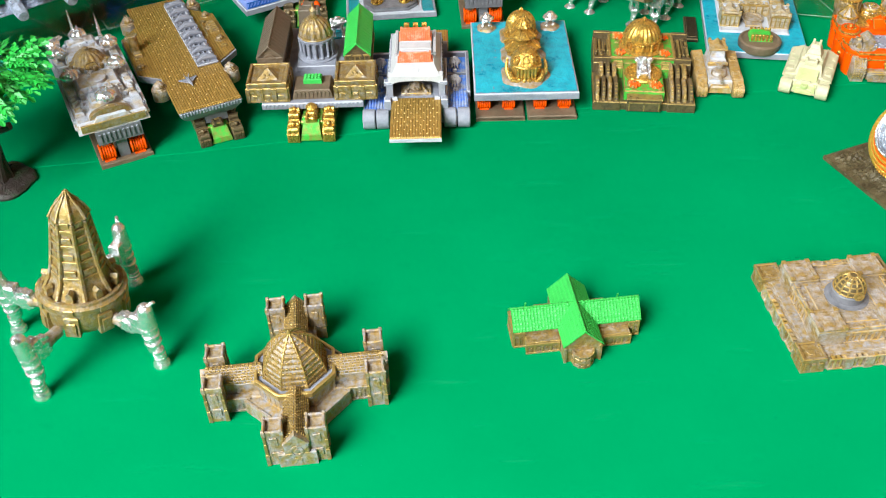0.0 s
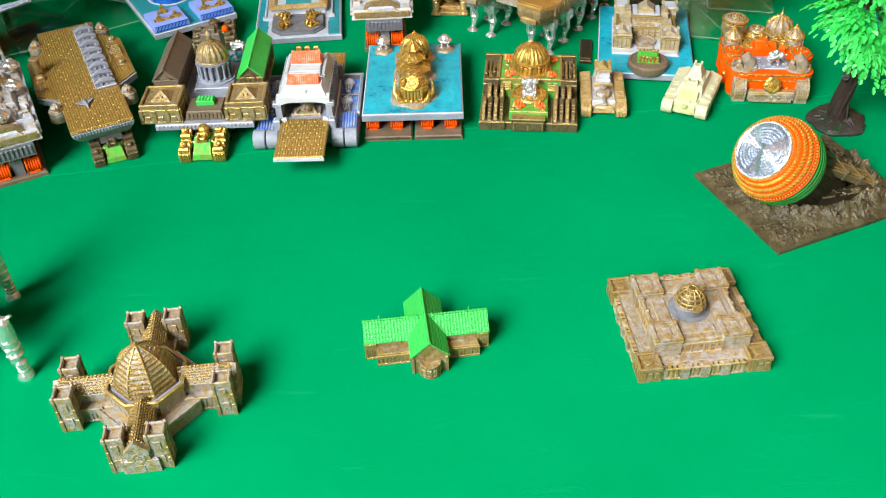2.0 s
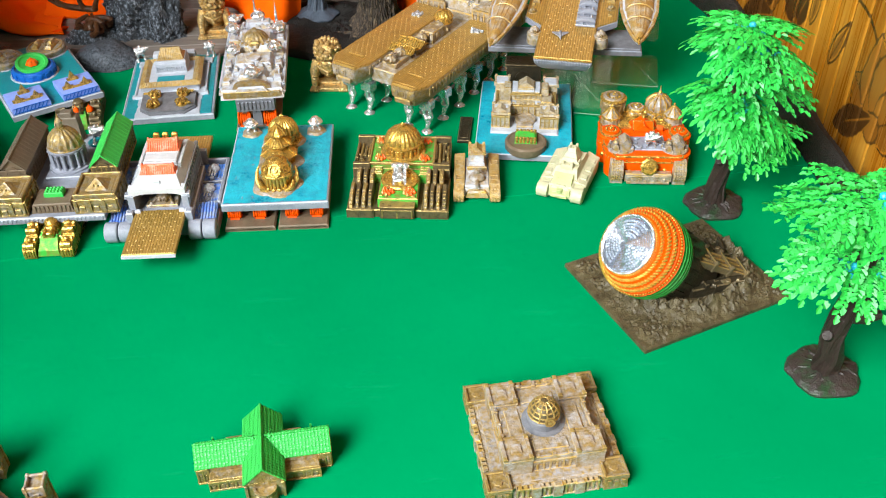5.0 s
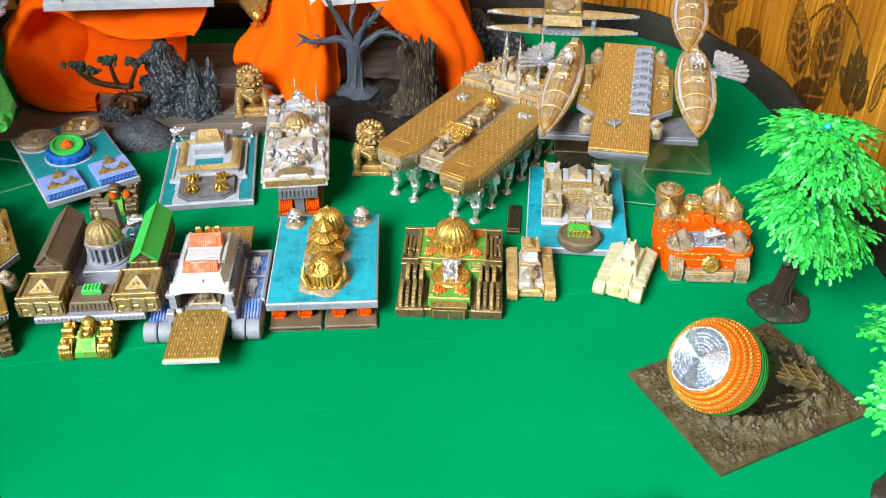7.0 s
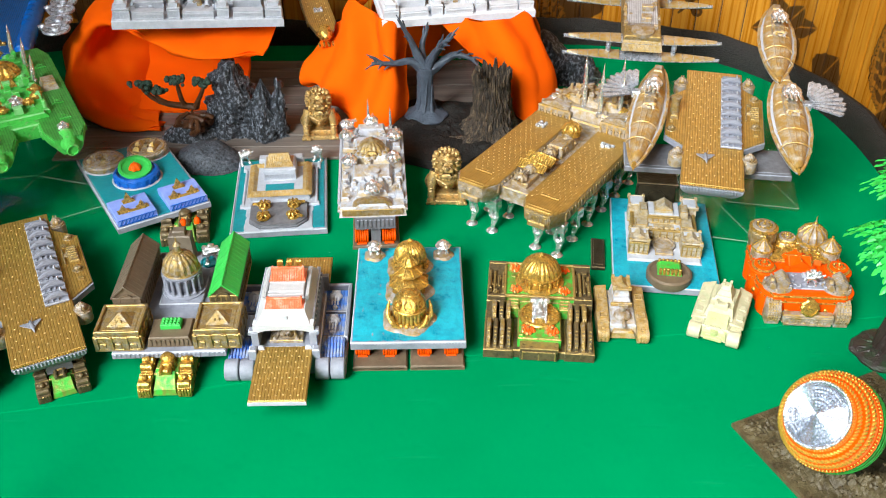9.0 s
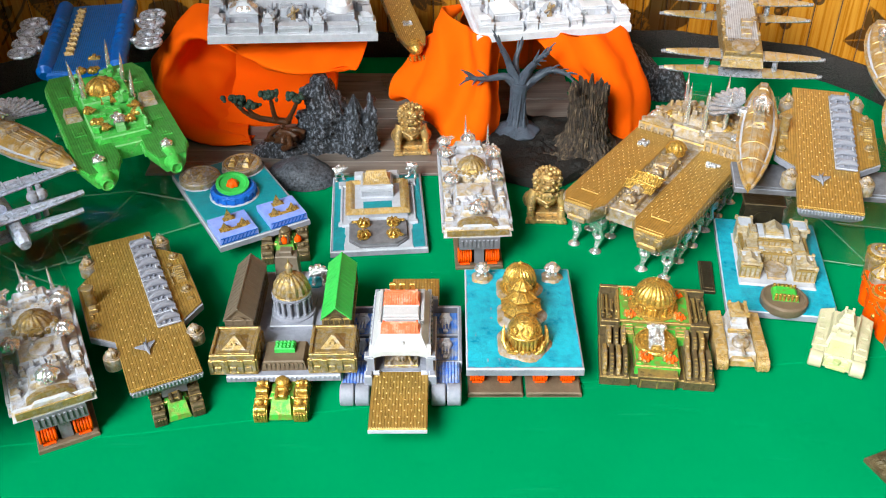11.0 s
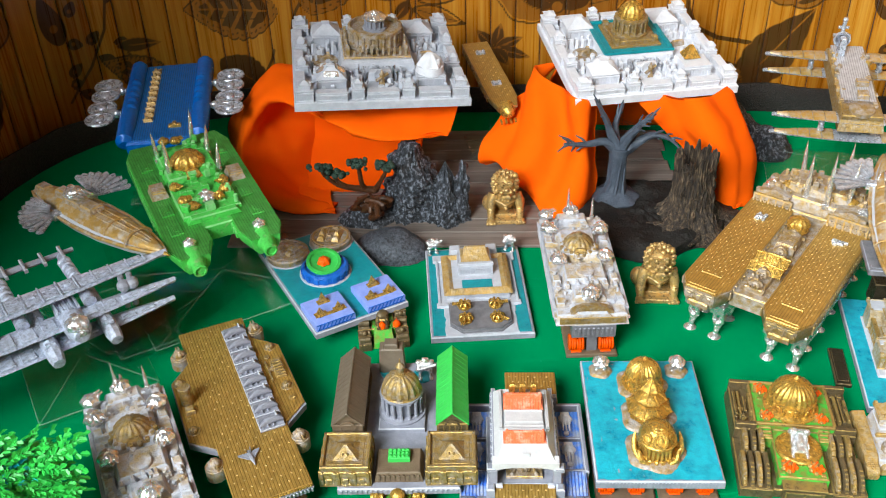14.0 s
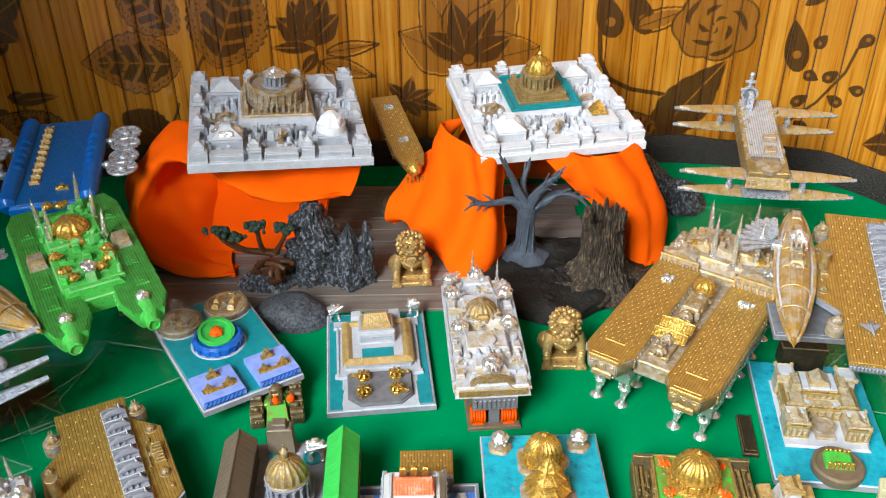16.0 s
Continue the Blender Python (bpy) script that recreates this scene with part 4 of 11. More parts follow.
def fort(m):
    t = thing("fort_model", m, "square gold-brushed resin fort with terraces and a gilded dome", "model building")
    g = G().box(0, 0, 0, 50, 50, 6.5, 0.5, 0.95)
    for s in (-1, 1):
        g.facade((-15, s * 24.6), (15, s * 24.6), 0, 7.2, 15, 0.7, 0.8, False)
        g.facade((s * 24.6, -15), (s * 24.6, 15), 0, 7.2, 15, 0.7, 0.8, False)
        for k in (-8, 0, 8):
            g.box(k, s * 25, 0, 3.4, 2.2, 7.6, 0.4).box(s * 25, k, 0, 2.2, 3.4, 7.6, 0.4)
    part("terrace", g, "gold_grey", t)
    part("terrace_floor", G().box(0, 0, 6.3, 44, 44, 0.6, 0.2), "church_wall", t, "worn grey terrace floor")
    g = G()
    g.box(0, 0, 0, 9.0, 9.0, 6.6, 0.3, 0.92).box(0, 0, 6.6, 9.2, 9.2, 1.0, 0.3)
    for s in (-1, 1):
        g.box(s * 4, 0, 7.4, 1.2, 9.0, 1.5, 0.3).box(0, s * 4, 7.4, 9.0, 1.2, 1.5, 0.3)
        for k in (-2.6, 0, 2.6):
            g.box(s * 4.4, k, 1.0, 0.8, 1.5, 5.0, 0.2).box(k, s * 4.4, 1.0, 1.5, 0.8, 5.0, 0.2)
    g.cyl(0, 0, 7.4, 1.8, 0.9, 8)
    me = g.mesh("corner_bastion")
    for sx in (-1, 1):
        for sy in (-1, 1):
            part("corner_bastion", me, "old_gold", t, m=shift(sx * 21.4, sy * 21.4))
    g = G().box(0, 0, 6, 35, 35, 8, 0.3, 0.97)
    for s in (-1, 1):
        g.facade((-11, s * 17.3), (11, s * 17.3), 6.4, 7, 9, 0.7, 0.6)
        g.facade((s * 17.3, -11), (s * 17.3, 11), 6.4, 7, 9, 0.7, 0.6)
        g.box(s * 17, 0, 13.4, 1.2, 34, 1.8, 0.3).box(0, s * 17, 13.4, 34, 1.2, 1.8, 0.3)
        g.box(s * 11.2, 0, 13.9, 5.5, 13, 1.0, 0.3).box(0, s * 11.4, 13.9, 13, 5.0, 1.0, 0.3)
        for k in (-6, 0, 6):
            g.box(s * 17, k, 15, 1.6, 1.6, 0.9, 0.2).box(k, s * 17, 15, 1.6, 1.6, 0.9, 0.2)
    part("keep", g, "gold_grey", t)
    part("roof_floor", G().box(0, 0, 13.7, 32, 32, 0.5, 0.2), "church_wall", t, "worn grey roof")
    g = G()
    g.box(0, 0, 6, 10.5, 10.5, 9.4, 0.2).box(0, 0, 15.4, 11, 11, 0.9, 0.3)
    g.lathe([(7.6, 15.8), (7.6, 17.3), (5.7, 17.3), (5.7, 16.2), (3.0, 16.2), (2.6, 17.2), (1.2, 17.4), (0.1, 18.0)], 4, ph=45)
    me = g.mesh("turret")
    knob = G().box(0, 0, 16.9, 1.6, 1.6, 1.3, 0.3).mesh("finial")
    for sx in (-1, 1):
        for sy in (-1, 1):
            tw = part("turret", me, "gold_grey", t, m=shift(sx * 13.4, sy * 13.4))
            for qx in (-1, 1):
                for qy in (-1, 1):
                    part("finial", knob, "gilt", tw, m=shift(qx * 4.7, qy * 4.7))
    d = part("dome_drum", G().lathe([(8.0, 13.6), (8.2, 14.4), (7.4, 14.6), (6.4, 15), (6.2, 18.4), (6.6, 18.8), (6.2, 19.4)], 32), "dark_grey", t)
    g = G().dome(0, 0, 19.4, 5.7, 8.2, 32, 0, 0, 0, 8)
    part("dome", g, "bronze", t, "gilded dome with a net of ribs")
    g = G()
    for k in range(12):
        a = radians(30 * k)
        g.tube([(5.8 * math.cos(e) * math.cos(a), 5.8 * math.cos(e) * math.sin(a), 19.4 + 8.3 * math.sin(e)) for e in [0.15 * j for j in range(10)]], [0.36] * 10, 6)
    for e in (0.05, 0.32, 0.6, 0.88, 1.15):
        g.lathe([(5.8 * math.cos(e), -0.3), (6.15 * math.cos(e), 0), (5.8 * math.cos(e), 0.3)], 32, 0, 0, 19.4 + 8.3 * math.sin(e))
    g.m = shift(0.8, -5.7, 20.6) @ Matrix.Rotation(radians(78), 4, "X")
    g.lathe([(2.0, 0), (2.0, 0.9), (1.4, 0.9), (1.4, 0.4), (0.7, 0.4), (0.7, 1.0), (0.1, 1.0)], 16)
    g.m = Matrix()
    part("dome_rib", g, "gilt", d)
    return t


fort(place(0.1685, 0.2745, 0, 6) @ Matrix.Diagonal((1, 1, 0.82, 1)))


def walker(m):
    """m: upright pose on the sheet; the tower leans a little on its legs."""
    t = thing("walking_tower", m, "bronze eight-sided tower on four jointed silver legs", "walking tower model")
    lean = shift(0, 0, 4.6) @ Matrix.Rotation(radians(6), 4, "Y") @ Matrix.Rotation(radians(-6), 4, "X")
    g = G().at(lean)
    g.lathe([(6, 7), (10, 8), (13.5, 11), (15, 14), (15.4, 18), (15.2, 21), (16.2, 21.4), (16.4, 23.2), (15.2, 24), (15, 25), (13.6, 25), (13, 24)], 24)
    for k in range(8):
        g.m = lean @ rot(45 * k)
        g.box(14.6, 0, 11, 2.6, 5.4, 8.6, 0.5).box(15.8, 0, 12, 1.4, 3.2, 5.4, 0.4).box(15.4, 0, 21, 2.2, 3.4, 2.6, 0.4)
    part("hull", g, "old_gold", t)
    g = G().at(lean)
    rings = [(13, 24), (10.4, 29), (8.8, 34.5), (7.8, 41), (6.8, 48), (6.0, 54)]
    g.lathe([*rings, (6.5, 54.4), (6.5, 55.4), (4.9, 58.2), (4.6, 59), (2.2, 61.6), (0.9, 63.4), (0.1, 65.4)], 8, ph=22.5)
    g.m = lean
    for k in range(8):
        a = radians(45 * k + 22.5)
        g.tube([(r * 1.03 * math.cos(a), r * 1.03 * math.sin(a), z) for r, z in rings], [0.9] * 6, 6)
        g.tube([(r * 1.03 * math.cos(a), r * 1.03 * math.sin(a), z) for r, z in ((6.7, 55), (4.9, 58.6), (2.2, 61.8), (0.6, 64.6))], [0.6, 0.5, 0.4, 0.3], 6)
    for k in range(8):
        g.m = lean @ rot(45 * k)
        for r, z in ((9.3, 31.5), (8.1, 38), (7.2, 44.6), (6.6, 50.6)):
            g.box(r * 0.93, 0, z, 1.0, r * 0.62, 1.2, 0.2)
            g.box(r * 0.91, 0, z + 2, 0.9, r * 0.45, 2.2, 0.2)
        g.box(12.4, 0, 25, 2.6, 2.6, 3.2, 0.2, 0.9).gable(12.4, 0, 28.2, 2.6, 2.8, 1.3, 90)
    part("tower", g, "old_gold", t)
    feet = [(30, -13), (-11, -27.5), (-31, 6), (9, 32)]
    for k, (fx, fy) in enumerate(feet):
        d = Vector((fx, fy, 0)).normalized()
        ang = math.degrees(math.atan2(d.y, d.x))
        leg = part("leg", G().at(rot(ang)).rod((13, 0, 18), (19, 0, 18.6), 2.4, 12).ball(19.5, 0, 18.6, 2.8, 12), "gold_grey", t, "knuckle joint of brushed gold and grey")
        R = math.hypot(fx, fy)
        g = G().at(rot(ang))
        g.m = rot(ang) @ shift(22.4, 0, 18.8) @ Matrix.Rotation(radians(90), 4, "X")
        g.lathe([(4.4, -1.6), (4.6, 0), (4.4, 1.6)], 22, ribs=11, amp=0.07)
        g.lathe([(2.4, -2.4), (2.4, 2.4)], 12)
        g.m = rot(ang)
        g.box((22.4 + R - 2) / 2 + 1, 0, 17.2, R - 22, 3.4, 4.2, 0.5)
        g.box(R - 4.2, 0, 17, 5.2, 4.6, 8.4, 0.7)
        g.tube([(R - 1.5, 0, 8), (R - 1.2, 0, 14), (R - 0.8, 0, 24), (R - 0.2, 0, 29)], [2.5, 2.9, 3.3, 2.7], 12)
        g.ball(R - 0.2, 0, 29, 2.9, 12)
        g.rod((R, 0, 30), (R + 3.2, 2.0, 32.4), 1.0, 8, 0.7)
        for z in (12, 16, 20):
            g.lathe([(3.3, 0), (3.4, 0.4), (3.2, 0.8)], 12, R - 1.0, 0, z)
        g.lathe([(3.4, 0), (3.4, 0.8), (2.6, 2.6), (2.2, 3.4), (2.4, 3.6), (2.4, 4.6), (2.0, 4.8), (2.4, 5.2), (2.4, 6.2), (2.0, 6.4), (2.4, 6.8), (2.3, 8.2)], 14, R, 0, 0)
        part("lower_leg", g, "silver", leg, "chrome-plated lower leg with a round foot")
    return t


walker(place(-0.1222, 0.2685))


# ---------------------------------------------------------------- globe machine on its mud base
def globe_machine(m):
    t = thing("globe_machine", m, "half-buried machine globe of silver, orange and green on a muddy base", "globe model")
    rng = random.Random(8)
    W, D, n = 79.0, 64.0, 104
    g = G()

    def height(x, y):
        e = min(W / 2 - abs(x), D / 2 - abs(y))
        ring = abs(math.hypot((x - 6) / 34, (y - 1) / 27) - 0.86)
        mound = max(0.0, 1 - ring / 0.28)
        p = Vector((x, y, 0))
        lumps = abs(noise.noise(p * 0.16 + Vector((0, 0, 5)))) * 5.5 + (0.5 - abs(noise.noise(p * 0.34))) * 3.0 + abs(noise.noise(p * 0.75 + Vector((3, 0, 1)))) * 2.2
        rough = noise.noise(p * 0.13 + Vector((0, 0, 3))) * 1.4 + abs(noise.noise(p * 0.45 + Vector((0, 0, 9)))) * 1.7 + noise.noise(p * 1.1) * 0.7
        trench = max(0.0, 1 - math.hypot((x - 14) / 20, (y - 1) / 9))
        return 1.8 + min(1.0, e / 4.0) * max(0.0, max(0.0, rough + 0.2) + mound * (1.6 + lumps) - trench * 3.0)

    rows = []
    for j in range(n + 1):
        for i in range(n + 1):
            x, y = W * (i / n - 0.5), D * (j / n - 0.5)
            rows.append((x, y, height(x, y)))
    g.add(rows, [(j * (n + 1) + i, j * (n + 1) + i + 1, (j + 1) * (n + 1) + i + 1, (j + 1) * (n + 1) + i) for j in range(n) for i in range(n)])
    g.loft([[(-W / 2, -D / 2, 0), (W / 2, -D / 2, 0), (W / 2, D / 2, 0), (-W / 2, D / 2, 0)], [(-W / 2, -D / 2, 1.8), (W / 2, -D / 2, 1.8), (W / 2, D / 2, 1.8), (-W / 2, D / 2, 1.8)]], caps=False)
    part("mud_base", g, "mud", t)
    ax = Vector((-0.76, -0.05, 0.645)).normalized()
    turn = Vector((0, 0, 1)).rotation_difference(ax).to_matrix().to_4x4()
    c = shift(-17.8, 2.2, 21.6) @ turn @ Matrix.Scale(0.99, 4)
    R = 20.0
    at = lambda e: (R * math.cos(e), R * math.sin(e))
    # silver dish
    z0 = R * math.sin(0.87) + 0.35
    g = G().at(c)
    prof = [(13.3, z0 - 0.6), (13.5, z0 + 0.1), (12.9, z0 + 0.5), (12.3, z0 + 0.1)]
    for k in range(56):
        r = 12.2 * (1 - k / 56.0) + 0.05
        prof.append((r, z0 + 0.1 + (12.2 - r) * 0.12 + 0.22 * math.sin(k * math.pi / 2)))
    g.lathe(prof, 72)
    dish = part("dish", g, "dish_silver", t, "silver dish of fine rings with a beaded rim")
    g = G()
    for k in range(64):
        g.m = c @ rot(360 / 64 * k)
        g.ball(13.1, 0, z0 + 0.35, 0.62, 8)
    part("rim_bead", g, "silver", dish, "bright silver beads round the dish", kind="stuff")
    # dull beads leave three smooth wedges bare, imitating bright reflections
    g = G()
    for r in (3.4, 4.8, 6.2, 7.6, 9.0, 10.4):
        n_b = int(r * 5.2)
        for k in range(n_b):
            if (360 / n_b * k + 20) % 120 < 78:
                g.m = c @ rot(360 / n_b * k)
                g.ball(r, 0, z0 + 0.25 + (12.2 - r) * 0.12, 0.46, 6)
    part("dish_bead", g, "dull_silver", dish, "small silver beads with gaps imitating three reflection wedges", kind="stuff")
    # orange bands
    g = G().at(c)
    es = [0.88, 0.80, 0.79, 0.70, 0.69, 0.58, 0.57, 0.45, 0.44, 0.31, 0.30, 0.16, 0.15]
    g.lathe([(at(e)[0] * (1.0 + 0.022 * (i % 2 == 0)), at(e)[1]) for i, e in enumerate(reversed(es))], 72)
    part("orange_shell", g, "orange", t, "stepped orange shell")
    g = G()
    for e, w, lean in ((0.835, 0.62, 0), (0.715, 0.8, 42), (0.56, 0.95, 42), (0.40, 0.95, 42), (0.225, 0.8, 0)):
        r, z = R * math.cos(e) * 1.018, R * math.sin(e)
        k_n = int(r * 2 * math.pi / (1.75 * w))
        up = Matrix.Rotation(-e, 4, "Y")
        for k in range(k_n):
            g.m = c @ rot(360 / k_n * k) @ shift(r, 0, z) @ up @ Matrix.Rotation(radians(lean), 4, "X") @ Matrix.Diagonal((0.8 * w, 0.66 * w, 1.5 * w if lean else 0.9 * w, 1))
            g.ball(0, 0, 0, 1.0, 8)
    part("bead_rope", g, "rope_gold", t, "rows of gilded beads round the shell", kind="stuff")
    g = G().at(c)
    g.lathe([(at(e)[0] * (1 + 0.014 * (i % 2)), at(e)[1]) for i, e in enumerate([-0.42, -0.32, -0.31, -0.2, -0.19, -0.08, -0.07, 0.04, 0.05, 0.14])], 64)
    part("green_shell", g, "shell_green", t, "green lower shell with fine seams")
    g = G().at(c)
    g.lathe([(17, -34), (17.4, -17.6), (18.2, -9.0), (18.6, -7.6)], 48)
    for k in range(24):
        g.m = c @ rot(15 * k)
        g.box(17.8, 0, -16, 1.4, 2.4, 8, 0.3)
    part("lower_shell", g, "crust", t)
    # gangway and machine blocks behind the globe
    way = shift(13.5, -7.5, 14.2) @ rot(-14) @ Matrix.Rotation(radians(27), 4, "Y")
    for x in (-7.4, 1.6, 10.6):
        g = G().at(way)
        g.box(x, 0, -3.0, 8.4, 11.4, 3.2, 0.4)
        for k in range(3):
            g.slot = 1
            g.box(x, -3.6 + k * 3.6, 0.2, 7.4, 1.0, 0.8, 0.2)
        g.slot = 0
        ramp = part("ramp_panel", g, "bronze", t, "dull bronze ribbed ramp panel behind the globe")
        g = G().at(way)
        g.box(x + 4.5, 0, -3.2, 1.2, 13.2, 4.8, 0.3).cyl(x + 4.5, -6, 1.4, 0.9, 1.2, 8).cyl(x + 4.5, 6, 1.4, 0.9, 1.2, 8)
        part("ramp_beam", g, "bronze", ramp)
    g = G()
    g.m = shift(10, -15, 3) @ rot(-10)
    g.box(0, 0, 0, 26, 5, 5, 0.5)
    clutter(g, rng, -12, 12, -2, 2, 5, 12, 1.4, 3, 0.6, 2.4)
    part("machine_block", g, "crust", t)
    g = G()
    g.m = shift(16, 8, 3) @ rot(-18)
    g.box(0, 0, 0, 30, 9, 4, 0.5)
    clutter(g, rng, -14, 14, -4, 4, 4, 18, 1.6, 4, 0.6, 3.0)
    for k in range(5):
        g.rod((-12 + k * 6, -4, 6), (-12 + k * 6, 4, 7), 0.9, 8)
    part("machine_block", g, "crust", t)
    return t


globe_machine(place(0.2418, 0.3628, 0, 23.0))


# ---------------------------------------------------------------- plastic trees
def frond(g, g2, rng, m, L, W, droop, blue):
    """One moulded spray: side twigs off a stem, each set with pairs of oval leaflets."""
    twigs = [(0.0, 0.0, L)]
    for k, f in enumerate((0.06, 0.22, 0.38, 0.54, 0.70)):
        for s in (-1, 1):
            twigs.append((f * L, s * (74 - 60 * f), W * (0.95, 1.1, 1.05, 0.85, 0.6)[k] * rng.uniform(0.85, 1.1)))
    for x0, ang, ln in twigs:
        ca, sa = math.cos(radians(ang)), math.sin(radians(ang))
        n = max(3, int(ln / 1.55))
        for i in range(n + 1):
            d = ln * (i + 0.3) / n
            for s in ((-1, 1) if i < n else (0,)):
                x, y = x0 + d * ca, d * sa
                f = x / L
                z = -droop * f * abs(f) * L - 0.018 * y * y + rng.uniform(-0.3, 0.3) + (0.5 if ang == 0 else 0)
                a = radians(ang + s * 48) + rng.uniform(-0.2, 0.2)
                if rng.random() < 0.10:
                    continue
                l, w = rng.uniform(2.0, 3.3), rng.uniform(0.95, 1.4)
                roll = rng.uniform(-0.45, 0.45)
                cb, sb = math.cos(a), math.sin(a)
                sx, sy = -2 * droop * abs(f), -0.036 * y
                p = lambda u, v, h: (x + u * cb - v * sb, y + u * sb + v * cb, z + h + v * roll + (u * cb - v * sb) * sx + (u * sb + v * cb) * sy)
                tgt = g2 if blue and 0.1 < f < 0.5 and abs(y) < W * 0.4 and rng.random() < 0.45 else g
                tgt.m = m
                tgt.add([p(-0.4, 0, 0), p(l * 0.25, -w * 0.8, 0.75), p(l * 0.46, -w * 0.62, 0.6), p(l * 0.66, -w, 0.8), p(l * 0.88, -w * 0.6, 0.5), p(l, 0, 0.1), p(l * 0.88, w * 0.6, 0.5), p(l * 0.66, w, 0.8), p(l * 0.46, w * 0.62, 0.6), p(l * 0.25, w * 0.8, 0.75)],
                        [(0, 1, 2, 3, 4, 5), (0, 5, 6, 7, 8, 9)])
    if blue:
        g2.m = m
        g2.ball(L * 0.22, 0, 1.4, 1.7, 10)
    return g


def toy_tree(m, trunk, fronds, seed, label):
    rng = random.Random(seed)
    t = thing("toy_tree", m, label, "toy tree", "plastic trees round the display")
    g = G()
    n = 40
    rings = []
    for r, z in ((14.4, 0), (14.6, 1.2), (13.2, 2.6), (9, 3.4), (5, 4.2)):
        rings.append([(r * (1 + 0.05 * math.sin(5 * a) + 0.03 * math.sin(11 * a)) * math.cos(a), r * (1 + 0.05 * math.sin(5 * a)) * math.sin(a), z + (0.5 * math.sin(9 * a + r) if 2 < z else 0)) for a in [2 * math.pi * i / n for i in range(n)]])
    g.loft(rings)
    for k in range(16):
        a = rng.uniform(0, 6.28)
        r0, r1 = rng.uniform(3, 6), rng.uniform(9, 13)
        g.tube([(r0 * math.cos(a), r0 * math.sin(a), 3.8), ((r0 + r1) / 2 * math.cos(a + 0.15), (r0 + r1) / 2 * math.sin(a + 0.15), 3.6), (r1 * math.cos(a), r1 * math.sin(a), 2.4)], [0.9, 0.8, 0.4], 6)
    part("base", g, "moss_base", t, "round dark base moulded with roots and grass")
    g = G()
    pts, rad = trunk
    g.tube(pts, rad, 14, 0.12, rng)
    for k in range(6):
        a = k * 1.05
        o = lambda i, f: (pts[i][0] + rad[i] * f * math.cos(a + i * 0.5), pts[i][1] + rad[i] * f * math.sin(a + i * 0.5), pts[i][2])
        g.tube([o(i, 0.85) for i in range(len(pts))], [r * 0.34 for r in rad], 6)
    g.tube([pts[2], (pts[2][0] - 4, pts[2][1] - 3, pts[2][2] + 4)], [3.0, 2.0], 8)
    g.tube([pts[3], (pts[3][0] + 9, pts[3][1] - 1, pts[3][2] - 1), (pts[3][0] + 15, pts[3][1] - 1, pts[3][2] + 1)], [3.2, 2.4, 1.9], 9)
    for (az, el, z, L, W, droop, bl) in fronds:
        i = min(range(len(pts)), key=lambda k: abs(pts[k][2] - z))
        a = radians(az)
        d = Vector((math.cos(a), math.sin(a), math.tan(radians(el))))
        g.tube([pts[i], Vector(pts[i]) + d * L * 0.18 - Vector((0, 0, 2)), Vector(pts[i]) + d * L * 0.34 - Vector((0, 0, 3))], [1.7, 1.2, 0.6], 7)
    part("trunk", g, "trunk", t, "dark twisted trunk with stub branches")
    g, g2 = G(), G()
    for (az, el, z, L, W, droop, bl) in fronds:
        i = min(range(len(pts)), key=lambda k: abs(pts[k][2] - z))
        fm = shift(pts[i][0], pts[i][1], z + rng.uniform(-4, 4)) @ rot(az + rng.uniform(-10, 10)) @ Matrix.Rotation(radians(-el + rng.uniform(-11, 11)), 4, "Y") @ Matrix.Rotation(radians(rng.uniform(-22, 22)), 4, "X")
        frond(g, g2, rng, fm, L * rng.uniform(0.84, 1.08), W * 1.24, droop * rng.uniform(0.7, 1.6), bl)
    crown = part("crown", g, "leaf", t, "bright green plastic leaf sprays", kind="stuff")
    if g2.v:
        part("blue_tip", g2, "leaf_blue", crown, "blue leaflets near the stem", kind="stuff")
    return t


trunk_a = ([(0, 0, 2), (-0.5, 0.5, 12), (1.5, 1, 24), (1, 0, 36), (-1.5, -1, 50), (0, 2, 68), (1, 3, 88)], [5.6, 4.0, 3.8, 3.2, 2.8, 2.4, 1.6])
fr_a = [(205, 12, 60, 11, 9, 0.5, False), (245, 8, 60, 15, 10, 0.6, False), (290, 4, 60, 25, 12, 0.55, True), (330, 2, 62, 34, 14, 0.45, False),
        (262, 0, 50, 19, 10, 0.35, False), (312, -4, 48, 29, 12, 0.3, False), (5, 0, 52, 34, 13, 0.4, False), (345, 4, 68, 32, 13, 0.5, False),
        (55, 8, 62, 27, 14, 0.5, False), (105, 10, 64, 26, 14, 0.5, False), (155, 10, 62, 18, 12, 0.5, False),
        (190, 10, 86, 14, 10, 0.35, False), (232, 10, 87, 15, 11, 0.4, True), (276, 8, 86, 25, 13, 0.4, False), (320, 8, 86, 31, 14, 0.35, True), (2, 8, 86, 31, 14, 0.35, False),
        (48, 12, 88, 29, 13, 0.35, False), (96, 14, 88, 26, 13, 0.35, False), (144, 14, 88, 24, 12, 0.4, False),
        (260, 30, 92, 18, 11, 0.6, True), (20, 30, 92, 18, 11, 0.6, False), (140, 30, 92, 18, 11, 0.6, False)]
toy_tree(place(0.2755, 0.4215, 0.0, 0), trunk_a, fr_a, 3, "bright green plastic toy tree with a full crown by the wall")
trunk_b = ([(0, 0, 2), (0.5, -0.5, 11), (-1, 0.5, 20), (1, 2, 30), (4, 4, 42), (6, 6, 58), (5, 7, 68), (5, 8, 80)], [5.6, 4.4, 4.2, 4.0, 3.4, 3.0, 2.6, 1.6])
